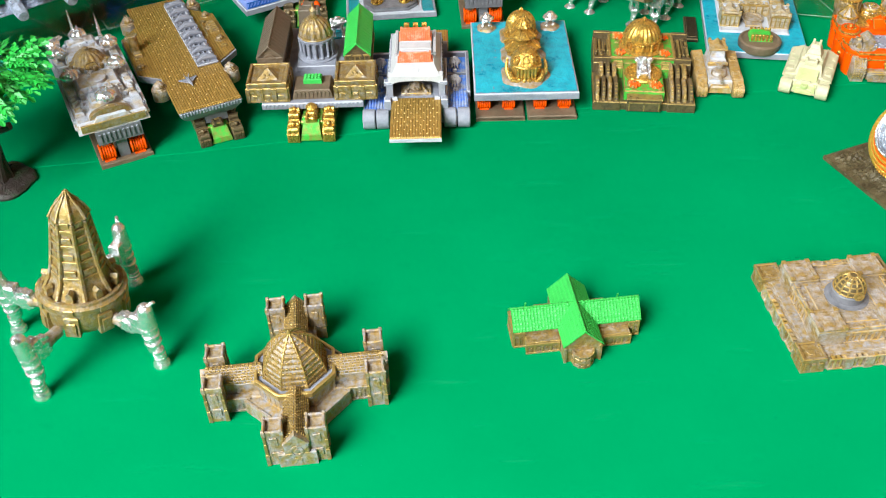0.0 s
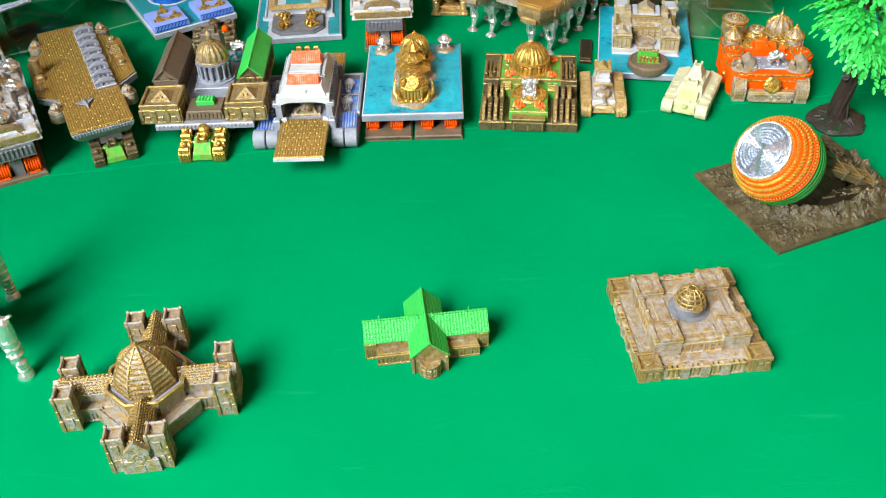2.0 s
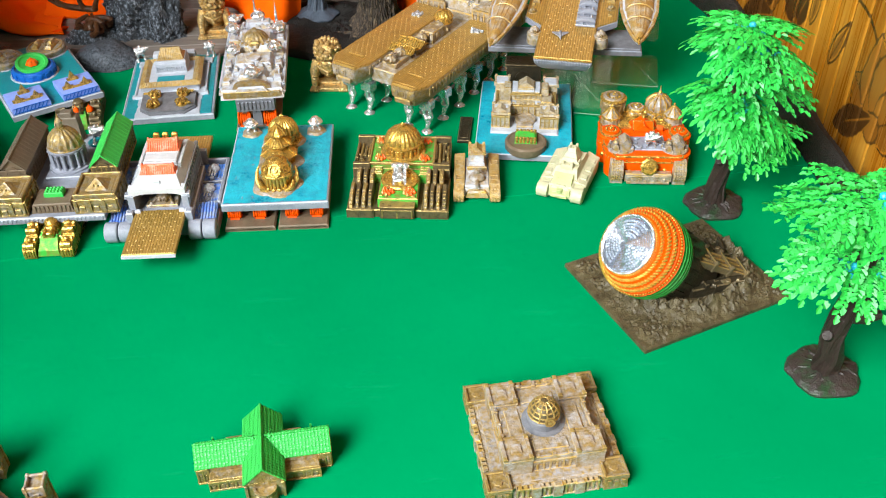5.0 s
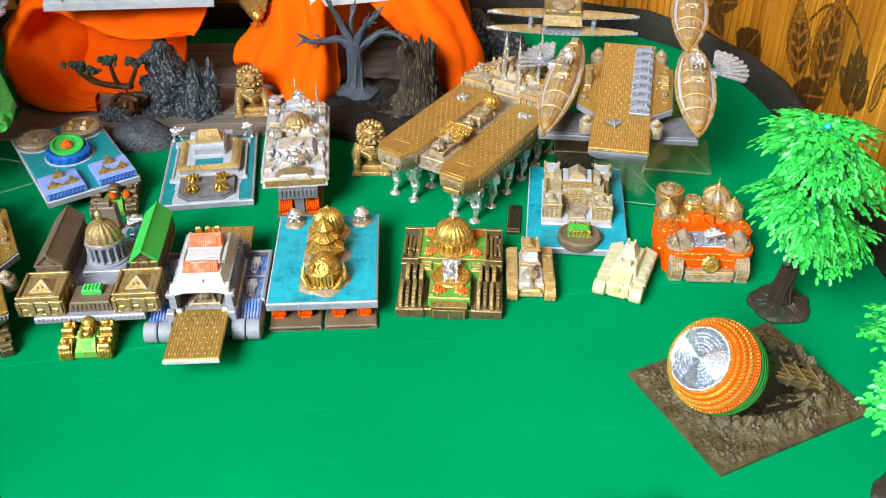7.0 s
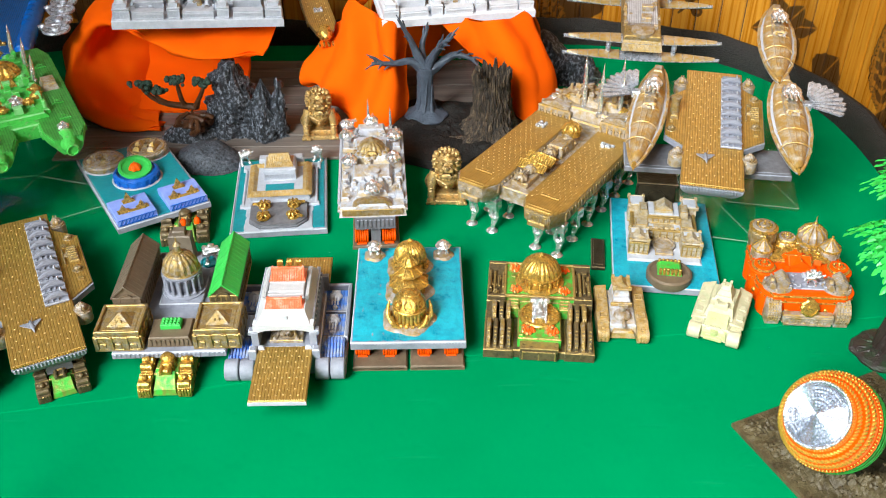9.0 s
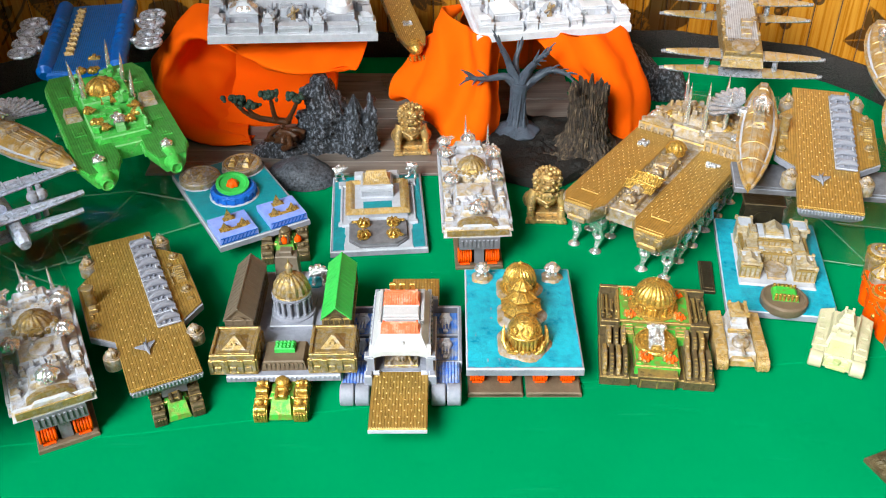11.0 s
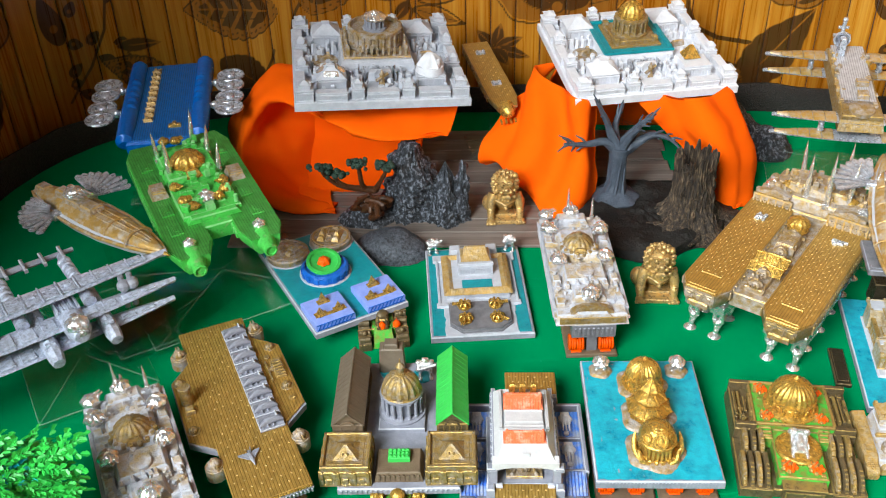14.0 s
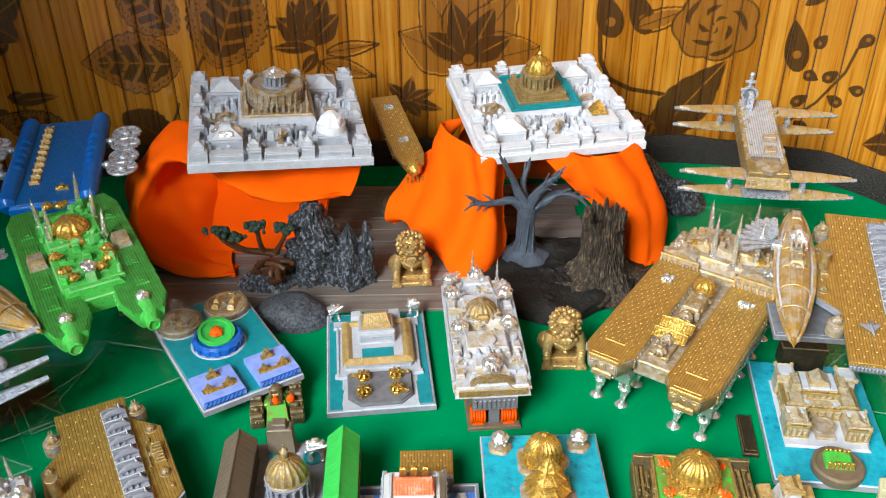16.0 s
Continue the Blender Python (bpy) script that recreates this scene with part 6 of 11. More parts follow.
# ---------------------------------------------------------------- domed city on a golden tank
def domed_city(m):
    t = thing("domed_city", m, "grey domed city with two long halls on a gold tank", "model building")
    small_tank(t, shift(-0.5, -38, 0) @ Matrix.Diagonal((1.05, 1, 1.2, 1)), 9, "gold")
    small_tank(t, shift(0, 20, 0) @ Matrix.Diagonal((1.05, 1, 1.15, 1)), 10)
    g = G().box(0, 0, 10.2, 50, 76, 3.2, 0.5, 1.0)
    for i in range(24):
        g.box(-23.5 + i * 2.04, -38, 10.6, 0.9, 0.8, 2.2, 0.2)
    part("platform", g, "grey", t)
    g = G().box(0, 0, 13.4, 21, 21, 1.2, 0.3)
    g.box(0, 0, 14, 20.6, 20.6, 8.6, 0.2, 0.9)
    for k in range(4):
        g.m = rot(90 * k)
        for i in range(3):
            x = -6.6 + i * 6.6
            for s in (-1, 1):
                g.box(x + s * 2.7, -10.0, 14, 1.3, 1.5, 7.2, 0.3, 0.9)
            g.box(x, -9.8, 18.6, 6.2, 1.1, 2.6, 0.8, 0.7)
            g.box(x, -10.0, 14.4, 2.6, 0.9, 3.0, 0.3)
        g.box(0, -9.2, 22.2, 19.6, 1.4, 1.7, 0.3)
    g.m = Matrix()
    g.box(0, 0, 22, 15, 15, 0.8, 0.3).box(0, 0, 22.8, 10.5, 10.5, 4.0, 0.1, 0.12)
    for k in range(4):
        g.box(-3 + k * 2, -3.6, 22.6, 0.5, 0.6, 1.5 + 1.2 * (1 if k in (1, 2) else 0), 0.1)
    me = g.mesh("gate_house")
    for s in (-1, 1):
        part("gate_house", me, "old_gold", t, m=shift(s * 21.6, -26))
    for s, roof in ((-1, "umber"), (1, "roof_green")):
        g = G().box(0, 0, 13.4, 12.6, 41, 12, 0.2, 0.97).gable(0, 0, 25.3, 12.2, 40.4, 5.4)
        g.facade((-6, -20.6), (6, -20.6), 13.6, 11.6, 5, 0.7, 0.5)
        g.m = shift(0, -20.8, 23.4) @ Matrix.Rotation(radians(90), 4, "X")
        g.lathe([(3.6, 0), (3.6, 0.6), (2.8, 0.6), (2.8, 0.2), (0.1, 0.2)], 14)
        g.m = Matrix()
        for q in (-1, 1):
            g.facade((q * 6.2, -20), (q * 6.2, 20), 13.6, 11.4, 12, 0.7, 0.45)
        ob = part("hall", g, "brown" if s < 0 else "bronze", t, m=shift(s * 22, 7.5))
        g = G()
        for q in (-1, 1):
            g.add([(0, -21.4, 31.6), (q * 7.0, -21.4, 25.0), (q * 7.0, 21.2, 25.0), (0, 21.2, 31.6), (0, -21.4, 30.9), (q * 7.0, -21.4, 24.3), (q * 7.0, 21.2, 24.3), (0, 21.2, 30.9)], [(0, 1, 2, 3), (7, 6, 5, 4), (0, 4, 5, 1), (1, 5, 6, 2), (2, 6, 7, 3)])
            for k in range(14):
                g.rod((q * 0.3, -20 + k * 3.1, 31.4), (q * 6.8, -20 + k * 3.1, 25.2), 0.16, 4)
        g.box(0, -0.2, 31.0, 0.9, 42.6, 0.9, 0.3)
        part("roof", g, roof, ob, "ridged roof")
    g = G().box(0, 4, 13.4, 20, 22, 2.2, 0.4).lathe([(10.4, 15.4), (10.4, 16.4), (9.2, 16.8), (9, 17.6), (7.4, 17.8), (7.4, 25.4), (9, 25.8), (9.2, 27), (8.4, 27.4)], 36, 0, 5)
    rotunda = part("rotunda", g, "grey", t, "grey colonnaded rotunda")
    column = G().lathe([(1.0, 0), (1.0, 0.6), (0.72, 0.9), (0.66, 7.4), (1.0, 7.9), (1.0, 8.6)], 10).mesh("column")
    for k in range(16):
        a = radians(22.5 * k)
        part("column", column, "grey", rotunda, m=shift(8.6 * math.cos(a), 5 + 8.6 * math.sin(a), 17.4))
    g = G().lathe([(8.4, 27), (8.9, 27.6), (8.5, 28.2)], 36, 0, 5).dome(0, 5, 28, 8.2, 9.4, 48, 16, 0.045)
    g.lathe([(2.2, 36.8), (2.2, 37.6), (1.5, 37.8), (1.5, 40.6), (2.0, 41), (1.2, 42.2), (0.4, 43), (0.3, 44.6), (0.05, 45.6)], 12, 0, 5)
    part("dome", g, "old_gold", t, "ribbed gilded dome with a lantern")
    g = G().box(0, -27, 13.4, 20, 15, 4.8, 0.5, 0.9)
    for i in range(9):
        g.box(-8 + i * 2, -34.2, 13.8, 0.9, 0.9, 3.4, 0.2)
    part("terrace", g, "brown", t)
    g = G().box(0, -25.5, 18, 9, 5.4, 2.6, 0.3)
    for i in range(5):
        for j in range(3):
            g.box(-3.4 + i * 1.7, -27.2 + j * 1.7, 20.4, 1.1, 1.1, 1.0, 0.3)
    part("garden", g, "roof_green", t, "small bright green garden block")
    part("fountain", G().lathe([(4.6, 13.6), (4.6, 14.4), (3.8, 14.4), (3.8, 13.9)], 20, -7, 31).lathe([(4.6, 13.6), (4.6, 14.4), (3.8, 14.4), (3.8, 13.9)], 20, 8, 28), "deep_teal", t)
    part("figure", trooper(G(), 9.5, 27, 13.6, 1.5), "silver", t, "bright silver figure machine")
    part("rear_gate", G().box(-6, 34, 13.4, 12, 7, 14, 0.5, 0.9).box(-6, 34, 27, 6, 5, 3, 0.4), "umber", t)
    return t


domed_city(place(-0.0510, 0.4500, 0, 1.5))


# ---------------------------------------------------------------- white temple on tracks
def temple(m):
    t = thing("tracked_temple", m, "white coral-roofed temple on a grey tracked hull with gold ramp", "model vehicle")
    g = G().box(0, 5, 1, 27, 62, 9, 0.6)
    part("chassis", g, "grey", t)
    for s in (-1, 1):
        g = G()
        g.m = shift(s * 20.0, -27, 5.0) @ Matrix.Rotation(radians(90), 4, "Y")
        for x in (-3.4, 3.4):
            g.lathe([(4.6, x - 3.1), (5.0, x - 2.7), (5.0, x + 2.7), (4.6, x + 3.1)], 20)
        g.m = Matrix()
        g.box(s * 20, 2, 0, 13.4, 56, 6.4, 0.6)
        part("track", g, "grey", t)
        for k, (y, mat) in enumerate(((-19, "blue"), (-1, "strong_blue"), (17, "strong_blue"))):
            g = G()
            g.m = shift(s * 19.6, y, 7.2 if k == 0 else 6.6) @ Matrix.Rotation(radians(14 if k == 0 else 4), 4, "X")
            g.box(0, 0, 0, 12.6, 15.6, 1.4, 0.4)
            for i in range(8):
                g.box(-5.0 + i * 1.43, 0, 1.2, 0.9, 14.6, 0.9 if k == 0 else 0.5, 0.2)
            part("deck_panel", g, "blue" if k == 0 else "blue_grey", t, "ribbed blue painted deck panel")
            if k:
                g = G()
                g.m = shift(s * 19.6, y, 8)
                gun_turret(g, 0, 2, 0, 2.8, 0, 3, 2.6)
                g.box(0, 5.4, 0, 4, 2.4, 1.6, 0.4).cyl(0, -5.6, 0, 1.2, 1.2, 8)
                part("deck_gun", g, "white", t)
        g = G().box(s * 26.2, 8, 4, 1.8, 40, 6.4, 0.5).box(s * 20, 27, 5, 13.4, 1.6, 5.6, 0.4).box(s * 20, -10.4, 5, 12, 1.4, 4.6, 0.4).box(s * 20, 8.2, 5, 12, 1.2, 4.2, 0.4)
        part("side_wall", g, "grey", t)
        g = G().box(s * 14.2, -2, 8, 2.6, 40, 4.4, 0.6).box(s * 14.0, -24, 6, 3.4, 4, 9, 0.6)
        part("side_rail", g, "grey", t)
    # open bay with grey side walls
    g = G()
    for s in (-1, 1):
        g.loft([[(s * 13.6, -20, 9), (s * 11.6, -20, 9), (s * 11.6, 23, 9), (s * 13.6, 23, 9)], [(s * 12.9, -20, 23.4), (s * 11.4, -20, 23.4), (s * 11.4, 23, 23.4), (s * 12.9, 23, 23.4)]])
        g.box(s * 12.8, -20.4, 9, 3.2, 3.2, 13, 0.5, 0.94).box(s * 12.3, 2, 23.0, 1.8, 42, 1.5, 0.3)
        for k in range(12):
            g.box(s * 13.4, -16 + k * 3.3, 11, 0.8, 1.5, 11.6, 0.3)
        g.box(s * 13.7, -20, 20.4, 3.6, 3.6, 2.2, 0.4)
    g.box(0, 2, 9.6, 24, 44, 2.4, 0.2).box(0, 10, 11, 23.4, 26, 11, 0.3)
    part("bay_wall", g, "grey", t, "grey ribbed walls round an open bay")
    g = G()
    g.m = shift(0, -13.5, 12)
    gun_turret(g, 0, 1, 1.2, 3.0, 0, 2, 1.6)
    g.box(0, 0, 0, 15, 8, 1.4, 0.3)
    for k in (-5, 5):
        g.rod((k, -3, 1.2), (k * 0.5, 3, 3.2), 0.7, 6).ball(k, -3, 1.8, 1.0, 8)
    part("bay_machine", g, "gold_grey", t, "small gold machine in the open bay")
    g = G()
    # arched front beam and sloping white block
    arch = []
    for k in range(11):
        f = k / 10 * 2 - 1
        arch.append((f * 13.4, 24.0 - 2.6 * f ** 4))
    g.loft([[(x, -21.4, z - 1.2), (x, -21.4, 25.2), (x, -17.6, 25.8), (x, -17.6, z - 1.2)] for x, z in arch])
    g.loft([[(-12.6, -20.8, 24.2), (12.6, -20.8, 24.2), (12.6, 20, 24.2), (-12.6, 20, 24.2)], [(-11.8, -20.6, 25.4), (11.8, -20.6, 25.4), (11.8, 20, 25.4), (-11.8, 20, 25.4)], [(-9.2, -14.6, 28.4), (9.2, -14.6, 28.4), (9.2, 18, 28.4), (-9.2, 18, 28.4)]])
    for s in (-1, 1):
        g.facade((s * 9.6, -6), (s * 9.6, 16), 25.4, 4.4, 8, 0.6, 0.5)
    g.box(0, -18.2, 26.2, 3.4, 0.8, 1.8, 0.2)
    g.box(0, -9.6, 27.6, 17.4, 6.6, 1.0, 0.2).box(0, 4, 28, 16.6, 16, 2.6, 0.3, 0.95)
    g.facade((-7.8, -5.0), (7.8, -5.0), 28, 2.6, 10, 0.5, 0.4)
    g.facade((-7.6, 3.2), (7.6, 3.2), 28.8, 2.2, 12, 0.5, 0.4)
    part("temple", g, "ash_white", t, "white stepped temple walls")

    def ribbed_roof(y, z, w, d, h):
        g = G()
        g.loft([[(-w / 2, y - d / 2, z), (w / 2, y - d / 2, z), (w / 2, y + d / 2, z), (-w / 2, y + d / 2, z)],
                [(-w / 2 + 1, y - d / 4, z + h * 0.35), (w / 2 - 1, y - d / 4, z + h * 0.35), (w / 2 - 1, y + d / 4, z + h * 0.35), (-w / 2 + 1, y + d / 4, z + h * 0.35)],
                [(-w / 2 + 1.6, y - 0.6, z + h), (w / 2 - 1.6, y - 0.6, z + h), (w / 2 - 1.6, y + 0.6, z + h), (-w / 2 + 1.6, y + 0.6, z + h)]])
        n = int(w / 1.15)
        for i in range(n):
            x = -w / 2 + 1.2 + i * (w - 2.4) / (n - 1)
            for q in (-1, 1):
                g.tube([(x, y + q * d / 2, z + 0.1), (x, y + q * d / 4, z + h * 0.38), (x, y + q * 0.7, z + h)], [0.36, 0.34, 0.3], 5)
        g.box(0, y, z + h - 0.3, w - 2.4, 1.3, 1.1, 0.3)
        for q in (-1, 1):
            g.box(q * (w / 2 - 1.4), y, z + h - 0.4, 1.3, 1.8, 2.0, 0.5, 0.6)
        part("roof", g, "roof_red", t, "coral ribbed roof")

    ribbed_roof(-10, 28.4, 17.4, 7.0, 3.0)
    ribbed_roof(8, 30.8, 16.6, 10.0, 4.0)
    g = G()
    for i in range(3):
        g.box(-4.5 + i * 4.5, 14.4, 30.6, 2.6, 2.0, 4.4, 0.6)
    part("gilt_chimney", g, "gold", t)
    g = G()
    a = 0.01
    g.m = shift(0, -37.8, 11.3) @ Matrix.Rotation(a, 4, "X")
    g.box(0, 0, 0, 24.5, 34, 1.5, 0.3)
    ramp = part("ramp", g, "deck", t, "ribbed gold-brown ramp with gilt studs")
    gm = g.m.copy()
    g = G()
    g.m = gm
    rng = random.Random(2)
    studs(g, rng, -11, 11, -15, 15.5, 1.45, 64, 0.5)
    for i in range(24):
        g.ball(-11.4 + i * 0.99, -16.4, 1.4, 0.55, 8)
    part("stud", g, "bead", ramp, kind="stuff")
    g = G()
    g.m = gm
    g.box(0, -17.2, -0.6, 24.6, 0.6, 1.7, 0.1)
    for s in (-1, 1):
        g.box(s * 10.5, 15.6, 1.4, 2.8, 2.0, 1.6, 0.5)
    part("ramp_edge", g, "pearl", ramp, "pale beaded front edge")
    g = G().box(5, 35, 12, 23, 19, 2.0, 0.3)
    back = part("rear_deck", g, "deck", t, "ribbed gold-brown rear deck")
    part("rear_stud", studs(G(), rng, -5, 15, 27, 43, 13.9, 40, 0.52), "bead", back, kind="stuff")
    part("rear_wall", G().box(4, 26, 8, 24, 2.5, 9, 0.4).box(4, 34, 1, 16, 12, 11, 0.4), "grey", t)
    return t


temple(place(0.0010, 0.4365, 0, 0.5))


# ---------------------------------------------------------------- sea board with golden domes
def sea_board(m):
    t = thing("sea_board", m, "turquoise sea board with three golden buildings on two wheeled bases", "model base")
    g = G().box(0, 0, 9.8, 52, 73, 4.0, 0.5)
    for i in range(36):
        g.box(-25 + i * 1.43, -36.4, 10.2, 0.6, 0.6, 2.8, 0.1, 1, 0)
    part("board", g, "grey", t, "grey board with a ribbed edge")
    g = G()
    n = 40
    rows = [((i / n - 0.5) * (50.2 + 1.2 * noise.noise(Vector((0, j * 0.4, 8)))), (j / n - 0.5) * (71 + 1.4 * noise.noise(Vector((i * 0.4, 3, 8)))), 14.0 + 0.35 * noise.noise(Vector((i * 0.5, j * 0.5, 2)))) for j in range(n + 1) for i in range(n + 1)]
    g.add(rows, [(j * (n + 1) + i, j * (n + 1) + i + 1, (j + 1) * (n + 1) + i + 1, (j + 1) * (n + 1) + i) for j in range(n) for i in range(n)])
    part("sea", g, "teal", t, "brushed turquoise sea surface")
    for s in (-1, 1):
        part("base_plate", G().box(s * 13, -20, 0, 24.6, 40, 2.4, 0.7).box(s * 13, -39.6, 0.7, 22, 0.8, 1.2, 0.2), "brown", t, "flat brown base plate")
    orange_wheels(t, "wheel", (-21, -8.6, 7.2, 19.4), -31, 2.3, 6.6, 3.4)
    part("support", G().box(0, 8, 2.2, 30, 36, 8, 0.3), "dark_grey", t)
    g = G()
    for x, y, r in ((0, -20, 12.6), (0, 0, 12), (0, 20, 11.6), (-17.5, 29, 5.4), (17, 29, 5.4)):
        g.lathe([(r, 13.8), (r * 0.93, 14.6), (r * 0.8, 15.1), (0.3, 15.3)], 32, x, y, 0, 5, 0.07)
    part("shore", g, "gold_grey", t)
    # helmet-shaped house in front
    C, R = Vector((0.5, -18.5, 19.5)), 9.4
    on = lambda az, el, r: C + Vector((math.sin(radians(az)) * math.cos(radians(el)), -math.cos(radians(az)) * math.cos(radians(el)), math.sin(radians(el)))) * r
    slim = shift(0.5, -18.5, 0) @ Matrix.Diagonal((0.86, 0.9, 1, 1)) @ shift(-0.5, 18.5, 0)
    g = G().at(shift(0.5, -18.5, 14))
    g.lathe([(10.4, 0), (10.6, 1.2), (9.2, 2), (8.8, 5.4)], 28)
    g.m = shift(*C)
    g.dome(0, 0, 0, R, R, 32, 0, 0, 0, 8, -0.4)
    g.m = Matrix()
    for az in (-48, -24, 0, 24, 48):
        g.tube([on(az * (1 if e < 90 else 1), e, R + 0.1) for e in range(56, 92, 6)], [0.55] * 6, 5)
    for el in (58, 66):
        g.tube([on(a, el, R + 0.25) for a in range(-90, 91, 10)], [0.5] * 19, 5)
    for az, el, r in ((0, 36, 3.5), (-46, 34, 2.3), (46, 34, 2.3)):
        d = (on(az, el, 1) - C).normalized()
        p = on(az, el, R - 1.0)
        g.m = shift(*p) @ Vector((0, 0, 1)).rotation_difference(d).to_matrix().to_4x4()
        g.lathe([(r, -1), (r, 2.2), (r * 0.74, 2.2), (r * 0.70, 1.0), (r * 0.42, 1.0), (r * 0.38, 2.0), (0.1, 2.1)], 20)
    g.m = Matrix()
    for az in (-30, -18, -6, 6, 18, 30):
        p, q = on(az, 12, R + 0.4), on(az, -22, R + 1.4)
        g.rod(p, q, 1.0, 7, 0.8)
    g.tube([on(a, 14, R + 0.6) for a in range(-60, 61, 12)], [0.7] * 11, 6)
    for s in (-1, 1):
        g.tube([C + Vector((s * 9, -8, -5)), C + Vector((s * 11.4, -4, -2)), C + Vector((s * 11.4, -1, 1)), C + Vector((s * 10.6, 1, 3.4))], [0.8, 1.3, 1.1, 0.4], 8)
        g.tube([C + Vector((s * 5, -11, -5)), C + Vector((s * 8.4, -9.4, -3.6)), C + Vector((s * 9.6, -6, -1))], [0.8, 1.5, 0.8], 8)
    g.m = shift(0.5, -18.5, 14)
    for k in range(12):
        a = radians(180 + 16.4 * k)
        g.box(11.0 * math.cos(a), 11.0 * math.sin(a), 0, 1.8, 2.0, 2.6, 0.4, 0.8, math.degrees(a))
    part("helmet_house", g, "gold", t, "golden helmet-shaped house with three round windows", m=slim)
    g = G().at(shift(0, 1.0, 14))
    g.lathe([(9.4, 0), (9.4, 1.0), (6.4, 1.4), (6.2, 5.0), (9.8, 5.0), (10.0, 5.6), (5.2, 8.6), (4.2, 8.8), (4.0, 11.0), (7.0, 11.0), (7.2, 11.6), (3.4, 14.4), (2.8, 14.6), (2.6, 16.2), (4.6, 16.2), (4.8, 16.8), (1.2, 20.6), (0.5, 22.2), (0.1, 23.6)], 8, ph=22.5)
    for r0, z0, r1, z1 in ((10.1, 5.7, 5.2, 8.7), (7.3, 11.7, 3.4, 14.5), (4.9, 16.9, 1.0, 21.0)):
        for k in range(8):
            a = radians(45 * k + 22.5)
            g.rod((r0 * math.cos(a), r0 * math.sin(a), z0), (r1 * math.cos(a), r1 * math.sin(a), z1), 0.42, 5)
    part("pagoda", g, "gold", t, "golden eight-sided tiered pagoda")
    g = G().at(shift(0.5, 20.5, 14))
    g.lathe([(9.4, 0), (9.4, 1.6), (7.4, 2), (7.2, 5), (8.0, 5.4), (8.2, 6.2)], 32)
    for k in range(14):
        a = 0.449 * k
        g.cyl(7.7 * math.cos(a), 7.7 * math.sin(a), 1.8, 0.5, 3.6, 6)
    g.dome(0, 0, 6, 7.6, 8.2, 84, 21, 0.06, 2.6)
    part("ribbed_dome", g, "gold", t, "golden ribbed dome with a small tip")
    for x in (-17.5, 17):
        g = G().at(shift(x, 29, 14.8))
        for q in (-1, 1):
            g.rod((q * 1.9, 0, 0), (q * 1.3, 0.4, 3.6), 0.75, 8, 0.6).ball(q * 1.9, -0.4, 0.7, 1.1, 8).ball(q * 1.6, 0.2, 2.4, 0.9, 8)
        g.lathe([(1.2, 3.2), (3.4, 4.2), (4.0, 5.2), (3.5, 5.9), (2.6, 6.3), (2.2, 7.2), (1.4, 8.0), (0.1, 8.3)], 24, ribs=8, amp=0.04)
        g.rod((-1.2, -2, 5.6), (-1.4, -4.8, 5.2), 0.5, 7).rod((1.2, -2, 5.6), (1.4, -4.8, 5.2), 0.5, 7)
        part("saucer_walker", g, "silver", t, "bright silver saucer machine on two legs")
    return t


sea_board(place(0.0558, 0.4530, 0, 0.3))


# ---------------------------------------------------------------- green and gold fortress on tracks
def track_hoops(parent, x, y, n, w, L, h):
    """Rounded hoops of a track block, side by side, falling to the front in a quarter circle."""
    for i in range(n):
        g = G()
        xx = x - w / 2 + w * (i + 0.5) / n
        arc = [(y - L / 2 + L * 0.62 * (1 - math.cos(a)), h * (0.22 + 0.78 * math.sin(a))) for a in [math.pi / 2 * k / 7 for k in range(8)]]
        ring = lambda q, k: [(q, y + L / 2, 0), (q, y + L / 2, h - k)] + [(q, yy + k, zz - k) for yy, zz in reversed(arc)] + [(q, y - L / 2 + k, 0)]
        t = w / n * 0.34
        g.loft([ring(xx - t, 0.5), ring(xx - t * 0.6, 0), ring(xx + t * 0.6, 0), ring(xx + t, 0.5)])
        for k in range(0, 7):
            a = math.pi / 2 * (k + 0.5) / 7
            g.slot = 1
            g.box(xx, y - L / 2 + L * 0.62 * (1 - math.cos(a)), h * (0.22 + 0.78 * math.sin(a)) - 0.5, t * 1.3, 0.7, 0.8, 0.15)
            g.slot = 0
        part("hoop", g, "bronze" if i % 2 else "old_gold", parent)


